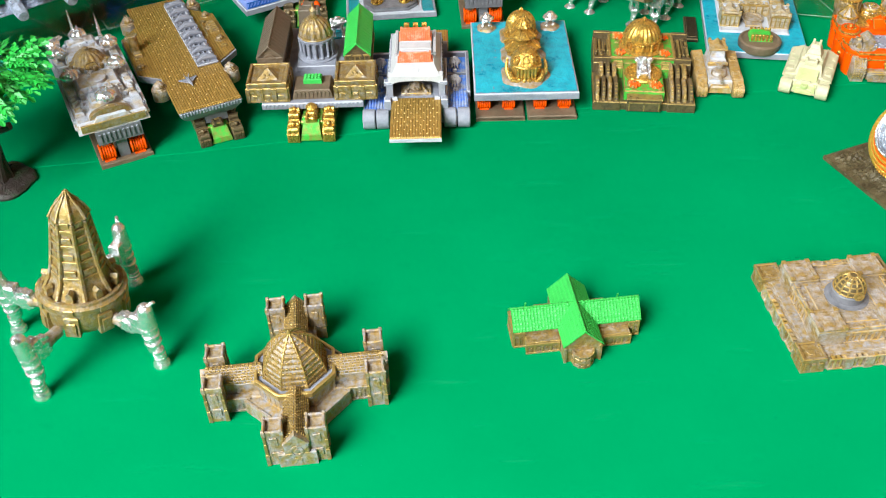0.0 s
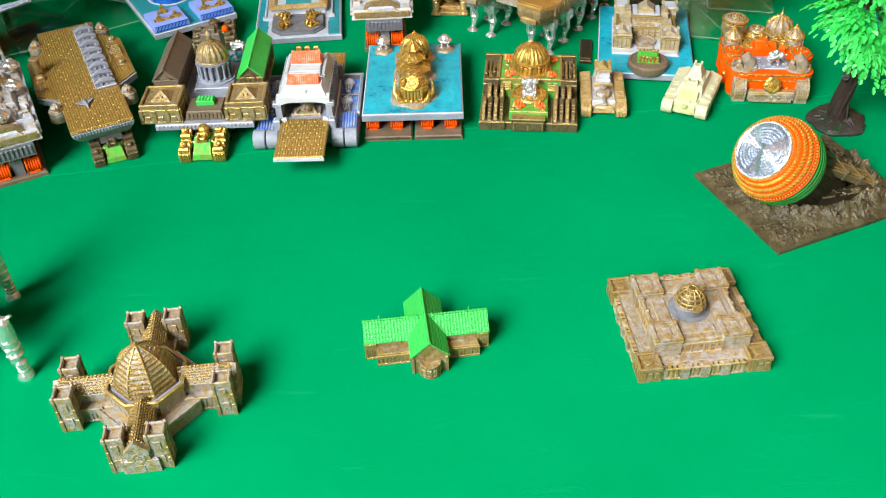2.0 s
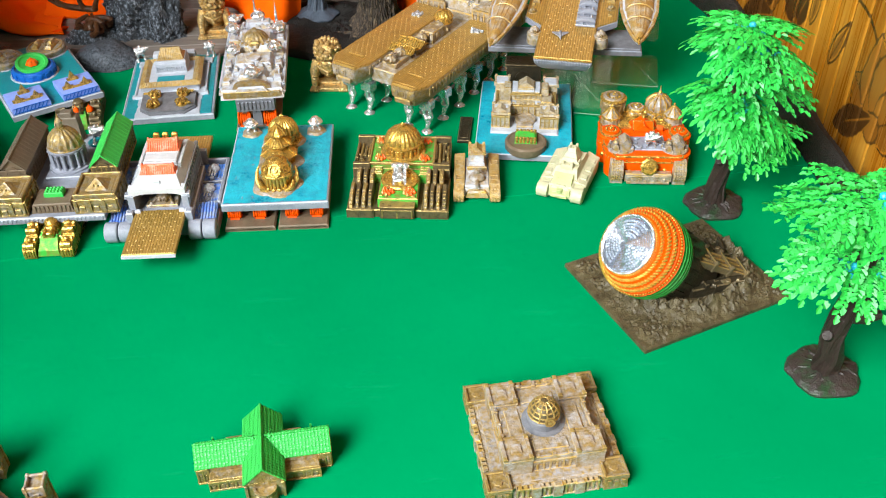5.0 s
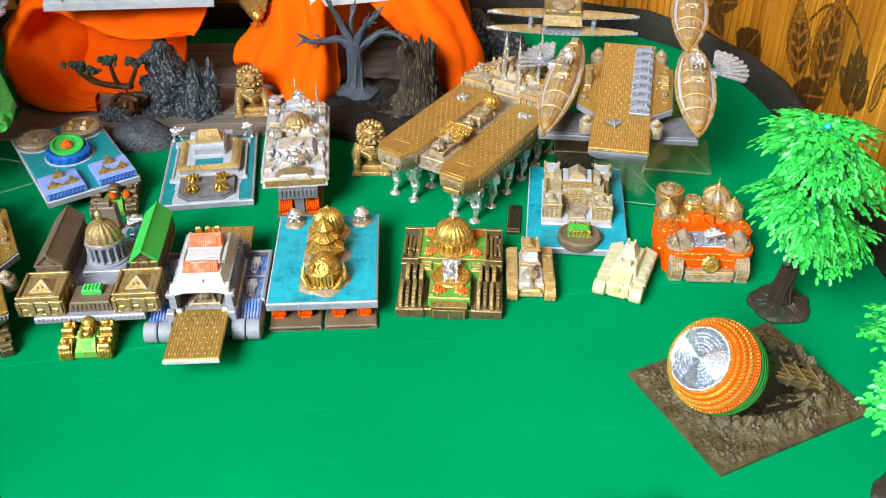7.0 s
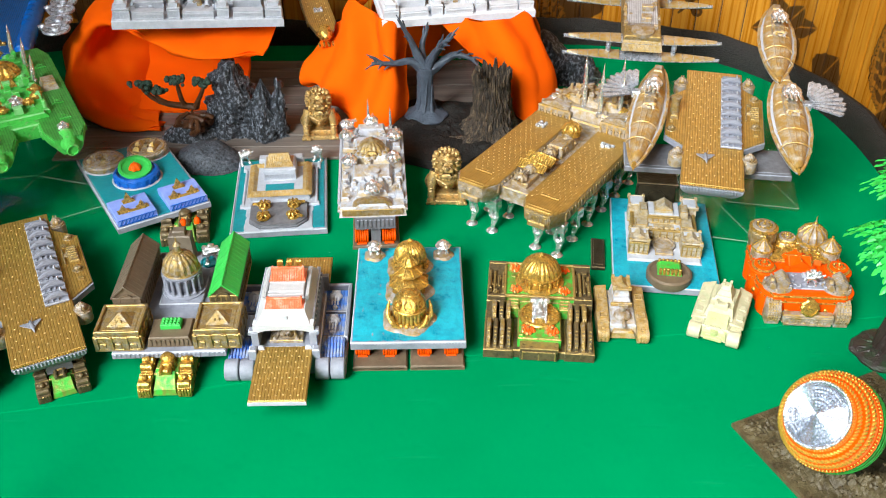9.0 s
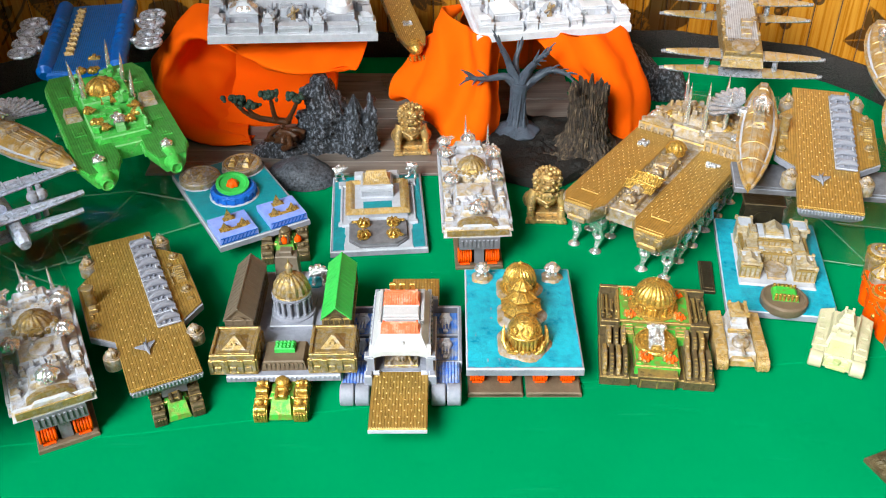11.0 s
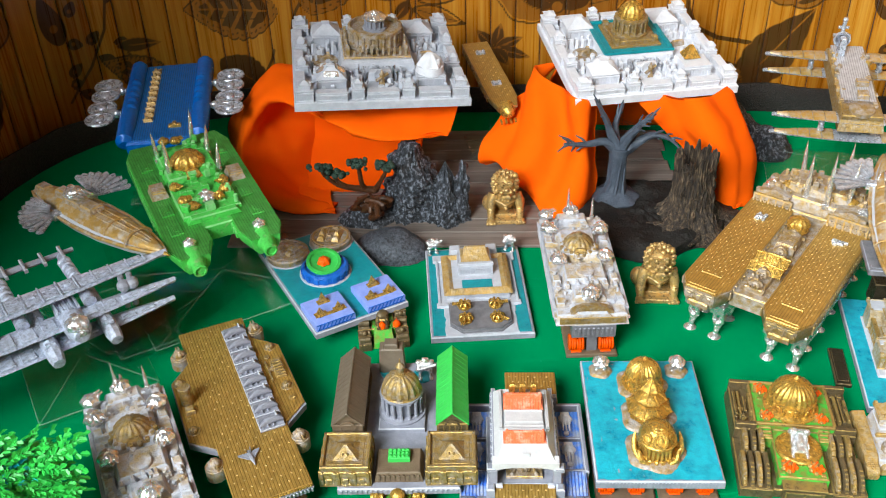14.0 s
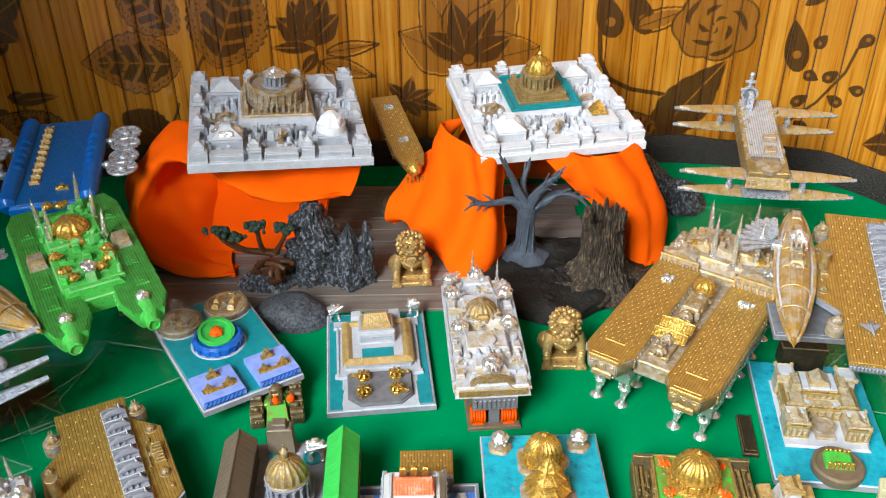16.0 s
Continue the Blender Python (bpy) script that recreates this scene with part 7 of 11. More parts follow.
def fortress(m):
    t = thing("tracked_fortress", m, "bronze tracked fortress with green decks, orange flames and a golden dome", "model vehicle")
    rng = random.Random(12)
    g = G().box(0, 1, 0, 50, 57, 4.4, 0.5).box(0, 14, 4, 46, 26, 6, 0.5)
    part("chassis", g, "bronze", t)
    g = G().box(0, -26.5, 0.6, 17, 6, 7.0, 0.6).box(0, -29.7, 1.2, 15, 0.8, 4.6, 0.3)
    g.slot = 1
    for x in (-7.4, 0, 7.4):
        g.box(x, -30.1, 1.2, 0.6, 0.6, 4.8, 0.1)
    g.box(0, -30.1, 5.6, 15.4, 0.6, 0.6, 0.1).box(0, -27, 7.4, 17.6, 6.4, 0.6, 0.2)
    part("bow_box", g, "bronze", t, "bronze bow box with a panelled front")
    for s in (-1, 1):
        g = G().box(s * 18.6, -14, 0, 13.6, 29, 5.0, 0.6)
        for k in (-1, 1):
            g.box(s * 18.6 + k * 3.3, -28.4, 0.8, 6.0, 0.9, 4.2, 0.4)
        block = part("front_track", g, "bronze", t, "bronze track block with upright hoops")
        track_hoops(block, s * 18.6, -20, 4, 12.4, 15, 10.4)
        track_hoops(block, s * 17.8, -6.5, 3, 10, 12, 11.6)
        g = G().box(s * 20.6, 13, 0, 9, 27, 11.0, 0.5).box(s * 20.6, 26, 11, 8.6, 2.2, 3.4, 0.3).box(s * 20.6, 1, 11, 8.6, 2.2, 2.6, 0.3)
        for k in range(4):
            g.slot = k % 2
            g.box(s * 20.6 - 3.2 + k * 2.1, 13.5, 10.6, 1.2, rng.uniform(9, 20), rng.uniform(1.4, 3.4), 0.4)
        g.slot = 0
        clutter(g, rng, s * 20.6 - 3.6, s * 20.6 + 3.6, 3, 24, 11, 8, 1.0, 2.2, 0.8, 2.6)
        part("rear_track", g, "bronze", t, "bronze rear track house with gilt bars")
        g = G().box(s * 12.2, 0, 4, 5.4, 9, 6.6, 0.5)
        for k in range(4):
            g.slot = 1
            g.box(s * 12.2, -3.4 + k * 2.3, 10.4, 4.6, 0.9, 1.0, 0.3)
        g.slot = 0
        part("gun_block", g, "green_gold", t)
    g = G().box(0, -6, 4, 20, 38, 5.6, 0.5)
    clutter(g, rng, -9, 9, -24, 0, 9.2, 26, 1.0, 2.6, 0.4, 1.4)
    part("front_deck", g, "green_gold", t, "green and gold painted front deck with cast detail")
    g = G().box(0, 14.5, 9.6, 34, 26, 3.0, 0.4)
    clutter(g, rng, -15, 15, 3, 26, 12.4, 26, 0.9, 2.4, 0.3, 1.0)
    upper = part("upper_deck", g, "green_gold", t, "square green upper deck smeared with gold")
    g = G()
    for s in (-1, 1):
        g.box(s * 16.6, 14.5, 12.2, 1.3, 26.6, 1.3, 0.3).box(0, 14.5 + s * 12.8, 12.2, 34.6, 1.3, 1.3, 0.3)
    part("deck_border", g, "gilt", upper, "gilt border round the deck")
    g = G().lathe([(11.6, 12.2), (11.8, 13.2), (10.4, 13.8), (9.0, 14.4), (8.8, 18.0), (10.0, 18.4), (10.2, 19.2), (9.4, 19.6)], 40, 0, 14)
    for k in range(12):
        a = radians(30 * k)
        g.cyl(9.5 * math.cos(a), 14 + 9.5 * math.sin(a), 13.8, 0.9, 4.6, 8)
        g.box(9.2 * math.cos(a + 0.26), 14 + 9.2 * math.sin(a + 0.26), 14.4, 0.8, 1.8, 3.2, 0.3, 1, math.degrees(a + 0.26))
    g.dome(0, 14, 19.2, 9.3, 8.6, 64, 22, 0.035, 2.6)
    part("dome", g, "gold", t, "large ribbed golden dome on a colonnade")
    g = G().lathe([(9.4, 9), (9.6, 10.6), (9.0, 11.4), (8.2, 11.5), (8, 11.0), (0.1, 11.0)], 36, 0, -9)
    for k in range(14):
        g.ball(6.6 * math.cos(k * 0.449), -9 + 6.6 * math.sin(k * 0.449), 11.1, 0.6, 6)
    part("round_platform", g, "gold", t, "round gilt gun platform set with studs")
    g = G().at(shift(0, -8.5, 11.2) @ Matrix.Rotation(radians(20), 4, "X"))
    g.box(0, 1.5, 0, 5.0, 11, 2.4, 0.8).box(0, 5, 2, 6.2, 4.4, 3.2, 1.2, 0.7).box(0, -2, 2.2, 3.4, 5, 1.6, 0.5).box(0, 1.4, 3.4, 2.0, 5, 1.2, 0.4)
    for s in (-1, 1):
        g.rod((s * 2.6, 4, 2), (s * 3.0, -6.4, 1.2), 1.0, 9, 0.7).ball(s * 3.2, 5.0, 3, 1.6, 10).ball(s * 3.0, -6.4, 1.2, 1.1, 8).box(s * 2.8, -1, 2.2, 1.6, 2.6, 1.2, 0.4)
    part("gun_machine", g, "silver", t, "bright silver gun machine")
    for x, y, k in ((-5.4, -19.5, 1.15), (5.4, -19.5, 1.15), (-11.5, 6.5, 1.0), (11.5, 6.5, 1.0), (-12, 23, 1.05), (12, 23, 0.9)):
        g = G().at(shift(x, y, 9.4 if y < 0 else 12.6) @ Matrix.Diagonal((k, k, k, 1)))
        for i in range(16):
            a, r = i * 2.4, 2.7 * math.sqrt(i / 16)
            g.slot = i % 3 == 0
            g.lathe([(0.75, 0), (0.95, 0.9), (0.55, 2.0 - r * 0.3), (0.08, 2.9 - r * 0.4)], 6, r * math.cos(a), r * math.sin(a))
        g.slot = 0
        part("flame", g, "orange_gold", t, "orange flame-like crest")
    return t


fortress(place(0.1180, 0.4475, 0, -5.5))


def tan_tank(m):
    t = thing("tan_tank", m, "small tan-gold tank with a stepped tower", "model tank", "small tanks")
    for s in (-1, 1):
        g = G()
        g.loft([[(s * 9.2 + d, y, z) for y, z in ((-16, 2), (-14.5, 0), (14, 0), (16, 3), (15, 7), (-10, 8), (-15, 6))] for d in (-2.6, 2.6)])
        g.m = shift(s * 9.2, -14.2, 3.6) @ Matrix.Rotation(radians(90), 4, "Y")
        g.lathe([(2.8, -2.8), (3.4, -2.6), (3.4, 2.6), (2.8, 2.8)], 20)
        for k in range(20):
            g.m = shift(s * 9.2, -14.2, 3.6) @ Matrix.Rotation(radians(18 * k), 4, "X")
            for j in (-1.7, 0, 1.7):
                g.box(j, 0, 3.2, 1.1, 0.6, 0.5, 0.1)
        track = part("track", g, "tan", t)
        g = G().loft([[(s * 6.2, -11, 7.0), (s * 11.8, -11, 6.6), (s * 12.0, 15.4, 8.0), (s * 6.0, 15.4, 8.4)], [(s * 6.4, -10.6, 8.6), (s * 11.4, -10.6, 8.0), (s * 11.4, 15, 9.6), (s * 6.2, 15, 10.2)]])
        for y in (-6, 7):
            for dx, dy, w, d in ((0, -1.9, 3.6, 0.4), (0, 1.9, 3.6, 0.4), (-1.7, 0, 0.4, 3.6), (1.7, 0, 0.4, 3.6)):
                g.box(s * 8.9 + dx, y + dy, 8.2 + (y + 6) * 0.055, w, d, 0.9, 0.1)
        part("fender", g, "tan", track, "sloping tan fender with square hatches")
    g = G().box(0, 1, 2, 13, 28, 6, 0.6, 0.94)
    g.box(0, 7, 8, 9, 14, 5, 0.5, 0.86).box(0, 8, 13, 7.4, 9, 3.4, 0.5, 0.9)
    part("hull", g, "pearl_gold", t, "pale grey resin hull with gold smudges")
    g = G().box(0, -13, 2.6, 12, 5, 3.4, 0.8, 0.8).box(0, 0.2, 9.6, 10.2, 1.4, 1.8, 0.3)
    g.box(0, 8, 16.4, 9, 10, 0.8, 0.2).gable(0, 8, 17.2, 5.4, 6, 2.6)
    for k in range(7):
        g.box(-2.4 + 0.8 * k, 4.6, 17.0, 0.45, 0.6, 0.9, 0.1)
    for s in (-1, 1):
        g.box(s * 3.6, 12.4, 17, 1.4, 1.4, 1.6, 0.3).box(s * 3.6, 3.8, 17, 1.4, 1.4, 1.6, 0.3)
    part("tower_roof", g, "tan", t, "tan tower roof and bow plate")
    g = G().lathe([(4, 8), (4.2, 9.2), (3.4, 10.4), (1.5, 11)], 12, 0, -6)
    g.rod((0, -7, 9.6), (0, -15.5, 9.0), 1.0, 10, 0.8).cyl(0, -5, 10.6, 1.6, 3.0, 8).box(0, -5, 13.4, 4.4, 1.4, 1.2, 0.3)
    part("turret", g, "gold_grey", t)
    return t


tan_tank(place(0.1570, 0.4460, 0, -4))


def ivory_tank(m):
    t = thing("ivory_tank", m, "small cream resin tank with a stepped pyramid tower", "model tank", "small tanks")
    for s in (-1, 1):
        g = G()
        g.loft([[(s * 9 + d * k, y, z) for y, z in ((-18, 3.8), (-17, 1), (-14.5, 0), (14, 0), (17, 2), (17, 6), (14, 8), (-14, 8), (-17.4, 6.4))] for d, k in ((-3, 0.8), (-2.4, 1), (2.4, 1), (3, 0.8))])
        g.m = shift(s * 9, -15.4, 4.2) @ Matrix.Rotation(radians(90), 4, "Y")
        g.lathe([(3.2, -3.1), (4.0, -2.7), (4.0, 2.7), (3.2, 3.1)], 22)
        g.m = Matrix()
        g.loft([[(s * 5.6, -11, 7.6), (s * 12.2, -11, 7.0), (s * 12.2, 16.6, 7.6), (s * 5.6, 16.6, 9.0)], [(s * 5.8, -10.6, 9.4), (s * 11.8, -10.6, 8.0), (s * 11.8, 16.2, 8.8), (s * 5.8, 16.2, 11.4)]])
        for y in (-5, 3, 11):
            g.box(s * 9.4, y, 8.4, 3.2, 4.2, 1.0, 0.2)
        part("track", g, "ivory", t)
    g = G().loft([[(-5.6, -18.2, 4), (5.6, -18.2, 4), (5.6, -10, 4), (-5.6, -10, 4)], [(-5.2, -17.8, 6.4), (5.2, -17.8, 6.4), (4.8, -9.6, 12.4), (-4.8, -9.6, 12.4)]])
    g.box(0, -18.4, 3.0, 8.4, 1.2, 1.6, 0.4).cyl(0, -17.4, 6.0, 1.8, 1.6, 12)
    part("bow_plate", g, "pale_green", t, "faintly green sloping bow plate")
    g = G().box(0, 0, 2, 14, 34, 6.4, 0.6, 0.94).box(0, -14.5, 3, 12, 6.5, 5.2, 1.0, 0.75)
    g.loft([[(-7, -11, 8.2), (7, -11, 8.2), (7.4, 13, 8.2), (-7.4, 13, 8.2)], [(-5.4, -5, 13), (5.4, -5, 13), (6, 11, 13.6), (-6, 11, 13.6)]])
    g.box(0, -15.8, 8, 5, 1.6, 1.0, 0.3).box(0, -17.4, 4.4, 7, 1.2, 1.6, 0.4)
    part("hull", g, "ivory", t)
    g = G().box(0, 3.4, 13, 9, 10, 2.6, 0.5, 0.86).box(0, 4, 15.6, 6.8, 7.6, 2.4, 0.5, 0.84).box(0, 4.4, 18, 5, 5.4, 1.8, 0.5, 0.8)
    for x, y in ((-1.6, 3), (1.6, 3), (-1.6, 6), (1.6, 6)):
        g.box(x, y, 19.6, 1.1, 1.1, 1.6, 0.4)
    g.box(0, -4.4, 12, 6.4, 3.4, 2.6, 0.4, 0.9)
    for s in (-1, 1):
        g.box(s * 2.4, -4.6, 14.4, 1.2, 2.4, 1.4, 0.3).box(s * 4.4, 0.6, 12.6, 1.4, 4.6, 1.8, 0.3)
    clutter(g, random.Random(72), -4, 4, -6, 9, 12.8, 12, 0.8, 1.8, 0.5, 1.6)
    part("tower", g, "ivory", t)
    return t


ivory_tank(place(0.2050, 0.4450, 0, -25))


# ---------------------------------------------------------------- orange fortress with domes
def red_fortress(m):
    t = thing("orange_fortress", m, "orange tracked fortress with gilded towers and an onion dome", "model vehicle")
    rng = random.Random(31)
    g = G()
    outline_ = [(-17, -22), (17, -22), (21, -8), (22, 18), (17, 27), (-15, 27), (-22, 18), (-22, -10)]
    ins = lambda k, z: [(x * k, y * k, z) for x, y in outline_]
    g.loft([ins(0.94, 0), ins(0.98, 3), ins(1.0, 14), ins(0.97, 15.4)])
    for x, y, r, h in ((-13.6, -14, 8.2, 14.6), (13.8, -14, 8.2, 14.6), (-18, -1, 6.4, 16.4), (18, -1, 6.2, 16.4), (-17, 12, 6.0, 14.0), (17, 12, 6.0, 14.0)):
        part("bastion", G().lathe([(r * 0.98, 0), (r, 3), (r, h - 1.6), (r * 1.05, h - 1.2), (r * 1.05, h - 0.4), (r * 0.96, h)], 36, x, y), "orange", t, "round orange bastion")
    part("wall", g, "orange", t, "orange painted wall joining round bastions")
    g = G()
    for x, y, r in ((-13.6, -14, 8.5), (13.8, -14, 8.5), (-18, -1, 6.7), (18, -1, 6.5)):
        for k in range(9):
            a = radians(200 + 17 * k) if x < 0 else radians(188 + 17 * k)
            g.ball(x + r * math.cos(a), y + r * math.sin(a), 12.4, 0.5, 6)
        g.ball(x + r * math.cos(radians(235)), y + r * math.sin(radians(235)), 6.5, 1.3, 10).ball(x + r * math.cos(radians(300)), y + r * math.sin(radians(300)), 5.6, 1.1, 10)
    part("wall_stud", g, "gold", t, "gilt studs on the bastions", kind="stuff")
    for s in (-1, 1):
        g = G()
        g.m = shift(s * 16.2, -20.6, 6.4) @ Matrix.Rotation(radians(90), 4, "Y")
        g.lathe([(5.4, -3.4), (6.2, -3.1), (6.2, 3.1), (5.4, 3.4)], 24)
        for k in range(12):
            g.m = shift(s * 16.2, -20.6, 6.4) @ Matrix.Rotation(radians(-10 + 15 * k), 4, "X")
            g.slot = k % 2
            for j in range(5):
                g.box(-2.6 + j * 1.3, 0, 5.9, 0.9, 1.2, 0.9, 0.2)
        g.slot = 0
        g.m = Matrix()
        g.box(s * 16.2, -19, 0, 6.4, 13, 5.6, 0.4)
        part("wheel_track", g, "gold_grey", t, "bronze track wheel with rows of links")
    g = G().box(0, -24.5, 2.4, 24, 4, 4.6, 0.6).box(0, -26.6, 1.4, 22, 1.2, 1.2, 0.2).box(0, -26.4, 5, 22, 1.4, 1.0, 0.2)
    for k in range(5):
        g.box(-8 + k * 4, -26.8, 2.6, 1.6, 0.9, 2, 0.2)
    part("front_sill", g, "gold_grey", t)
    g = G().at(shift(0, -24.4, 10.4) @ Matrix.Rotation(radians(70), 4, "X"))
    g.lathe([(4.4, 0), (4.4, 1.2), (3.4, 1.8), (3.2, 1.2), (1.4, 1.4), (1.2, 2.2), (0.1, 2.3)], 20, ribs=10, amp=0.05)
    part("round_shield", g, "gold", t, "gilded round shield with spokes")
    g = G().box(0, 14.5, 14.6, 33, 21, 1.5, 0.3)
    clutter(g, rng, -14, 14, 6, 22, 16, 40, 1.4, 3.6, 0.5, 2.4)
    part("upper_deck", g, "gold", t, "gilded rear deck with cast fittings")
    g = G().box(0, -10.5, 14.6, 19, 13, 1.4, 0.3)
    clutter(g, rng, -9, 9, -17, -5, 15.9, 26, 1.2, 3.0, 0.4, 1.8)
    part("front_deck", g, "grey", t, "bare grey front deck")
    g = G()
    for i in range(8):
        a, b = outline_[i], outline_[(i + 1) % 8]
        g.rod((a[0], a[1], 14.6), (b[0], b[1], 14.6), 0.55, 6)
        g.rod((a[0] * 1.01, a[1] * 1.01, 11.4), (b[0] * 1.01, b[1] * 1.01, 11.4), 0.4, 6)
    part("gilt_rim", g, "gold", t, "worn gilt rim along the wall top")

    def round_tower(x, y, r, h, roof, mat):
        g = G().lathe([(r, 0), (r * 1.02, h * 0.6), (r * 1.12, h * 0.66), (r * 1.12, h * 0.9), (r * 1.02, h * 0.94), (r * 0.9, h)], 24)
        for k in range(12):
            a = radians(30 * k)
            g.box(r * 1.08 * math.cos(a), r * 1.08 * math.sin(a), h * 0.62, 0.9, 0.9, h * 0.34, 0.2, 1, 30 * k)
        part("round_tower", g, mat, t, m=shift(x, y, 8))
        g = G()
        if roof == "tent":
            g.lathe([(r * 1.16, 0), (r * 1.1, 1), (r * 0.5, 3.6), (0.4, 5.6), (0.1, 6.4)], 8)
        elif roof == "flat":
            g.lathe([(r * 0.95, 0), (r * 0.95, 1.4), (r * 0.7, 1.6), (r * 0.7, 0.8), (r * 0.4, 0.8), (r * 0.35, 1.8), (0.1, 1.9)], 24)
        elif roof == "onion":
            g.lathe([(r * 0.9, 0), (r * 1.08, 1.8), (r * 1.12, 3.4), (r * 0.98, 5.6), (r * 0.62, 7.6), (r * 0.24, 9.0), (0.6, 9.8), (0.8, 10.6), (0.4, 11.4), (0.06, 14.0)], 48, ribs=12, amp=0.04)
        part("tower_roof", g, "orange" if roof == "flat" and mat == "orange_gold" else "silver" if mat == "silver" else "church_wall" if roof in ("tent", "onion") else "gold_grey", t, m=shift(x, y, 8 + h))
        g = G().lathe([(r * 1.13, -0.6), (r * 1.2, -0.2), (r * 1.2, 0.3), (r * 1.1, 0.6)], 28)
        if roof == "tent":
            for k in range(8):
                a = 2 * math.pi * k / 8
                u, v = math.cos(a), math.sin(a)
                g.tube([(r * 1.1 * u, r * 1.1 * v, 1.1), (r * 0.5 * u, r * 0.5 * v, 3.7), (0.4 * u, 0.4 * v, 5.7)], [0.35, 0.32, 0.3], 5)
            g.ball(0, 0, 6.6, 0.7, 8)
        elif roof == "onion":
            for k in range(12):
                u, v = math.cos(math.pi * k / 6), math.sin(math.pi * k / 6)
                g.tube([(r * q * u, r * q * v, zz) for q, zz in ((1.1, 1.6), (1.16, 3.4), (1.02, 5.6), (0.65, 7.7), (0.25, 9.1))], [0.36] * 5, 5)
            g.ball(0, 0, 10.4, 1.0, 8).rod((0, 0, 10.6), (0, 0, 14.6), 0.45, 6, 0.12)
        elif roof == "flat":
            for k in range(10):
                a = 2 * math.pi * k / 10
                g.box(r * 0.55 * math.cos(a), r * 0.55 * math.sin(a), 1.0, 1.1, 0.9, 0.9, 0.2, 1, 36 * k)
            g.ball(0, 0, 1.9, 0.9, 8)
        part("tower_trim", g, "gold", t, "worn gilt trim", m=shift(x, y, 8 + h))

    for x in (-13.6, 13.8):
        g = G().lathe([(7.2, 0), (7.2, 1.6), (6.4, 2.0), (6.2, 1.4), (0.1, 1.4)], 28)
        g.box(1.5, 0.5, 1.4, 5.4, 7.4, 3.4, 0.3).gable(1.5, 0.5, 4.8, 5.4, 7.4, 2.6, 0, 0.5).box(-3.4, -1.6, 1.4, 3.6, 4.4, 2.8, 0.5, 0.8)
        for k in range(10):
            a = k * 0.628
            g.slot = 1
            g.box(6.5 * math.cos(a), 6.5 * math.sin(a), 1.6, 1.0, 1.0, 1.4, 0.3, 1, math.degrees(a))
        g.slot = 0
        for k in range(6):
            g.rod((1.5 - 2.9, -2.6 + k * 1.25, 5.0), (1.5, -2.6 + k * 1.25, 7.5), 0.3, 5).rod((1.5 + 2.9, -2.6 + k * 1.25, 5.0), (1.5, -2.6 + k * 1.25, 7.5), 0.3, 5)
        g.ball(-3.4, -1.6, 5.0, 1.5, 10)
        part("bastion_house", g, "church_wall", t, "pale gilt-brushed house on a round bastion", m=shift(x, -14, 14.2))
    round_tower(-18, -1, 4.8, 9, "flat", "orange_gold")
    round_tower(18, -1, 4.6, 9, "flat", "orange_gold")
    round_tower(-15, 21, 6.0, 17, "flat", "old_gold")
    round_tower(-17, 10, 4.4, 12, "tent", "gold_grey")
    round_tower(9.5, 20, 6.2, 11, "onion", "church_wall")
    round_tower(16.5, 12, 4.6, 12, "tent", "gold_grey")
    round_tower(-2, 22, 4.4, 10, "flat", "silver")
    g = G().box(-1, 2, 14.8, 11, 10, 4.0, 0.5, 0.9).gable(-1, 2, 18.6, 10, 11, 3.2).gable(-1, 2, 18.6, 11, 10, 3.2, 90).cyl(-1, 2, 20.4, 0.9, 3.4, 8)
    for x, y in ((-6.6, -1.6), (5.0, -2.4), (-5.8, 6.4), (5.6, 6.0), (8.4, 2.0)):
        g.box(x, y, 14.8, 3.4, 3.6, 2.8, 0.5, 0.8).gable(x, y, 17.4, 3.0, 3.2, 1.8, 30 * x)
    keep = part("keep", g, "orange", t, "bright orange keep with crossed gables")
    g = G().ball(-1, 2, 24.2, 1.0, 8)
    for s in (-1, 1):
        g.rod((-1 + s * 5.2, 2, 21.7), (-1, 2, 21.9), 0.34, 6).rod((-1, 2 + s * 5.2, 21.7), (-1, 2, 21.9), 0.34, 6)
        for q in (-1, 1):
            g.rod((-1 + s * 5.4, 2 + q * 4.8, 18.8), (-1 + s * 5.2, 2, 21.7), 0.28, 5)
    part("ridge", g, "gold", keep, "gilt ridge lines")
    for s in (-1, 1):
        g = G().box(s * 10, 8, 16, 7, 9, 1.0, 0.2)
        for k in range(7):
            g.box(s * 10, 4.4 + k * 1.2, 16.8, 6.4, 0.6, 0.7, 0.1)
        part("deck_stair", g, "gold", t, "gilded ribbed deck steps")
    part("figure", trooper(G(), 1.5, -14.5, 15, 1.35), "silver", t, "bright silver figure machine")
    return t


red_fortress(place(0.2480, 0.4665, 0, -5))


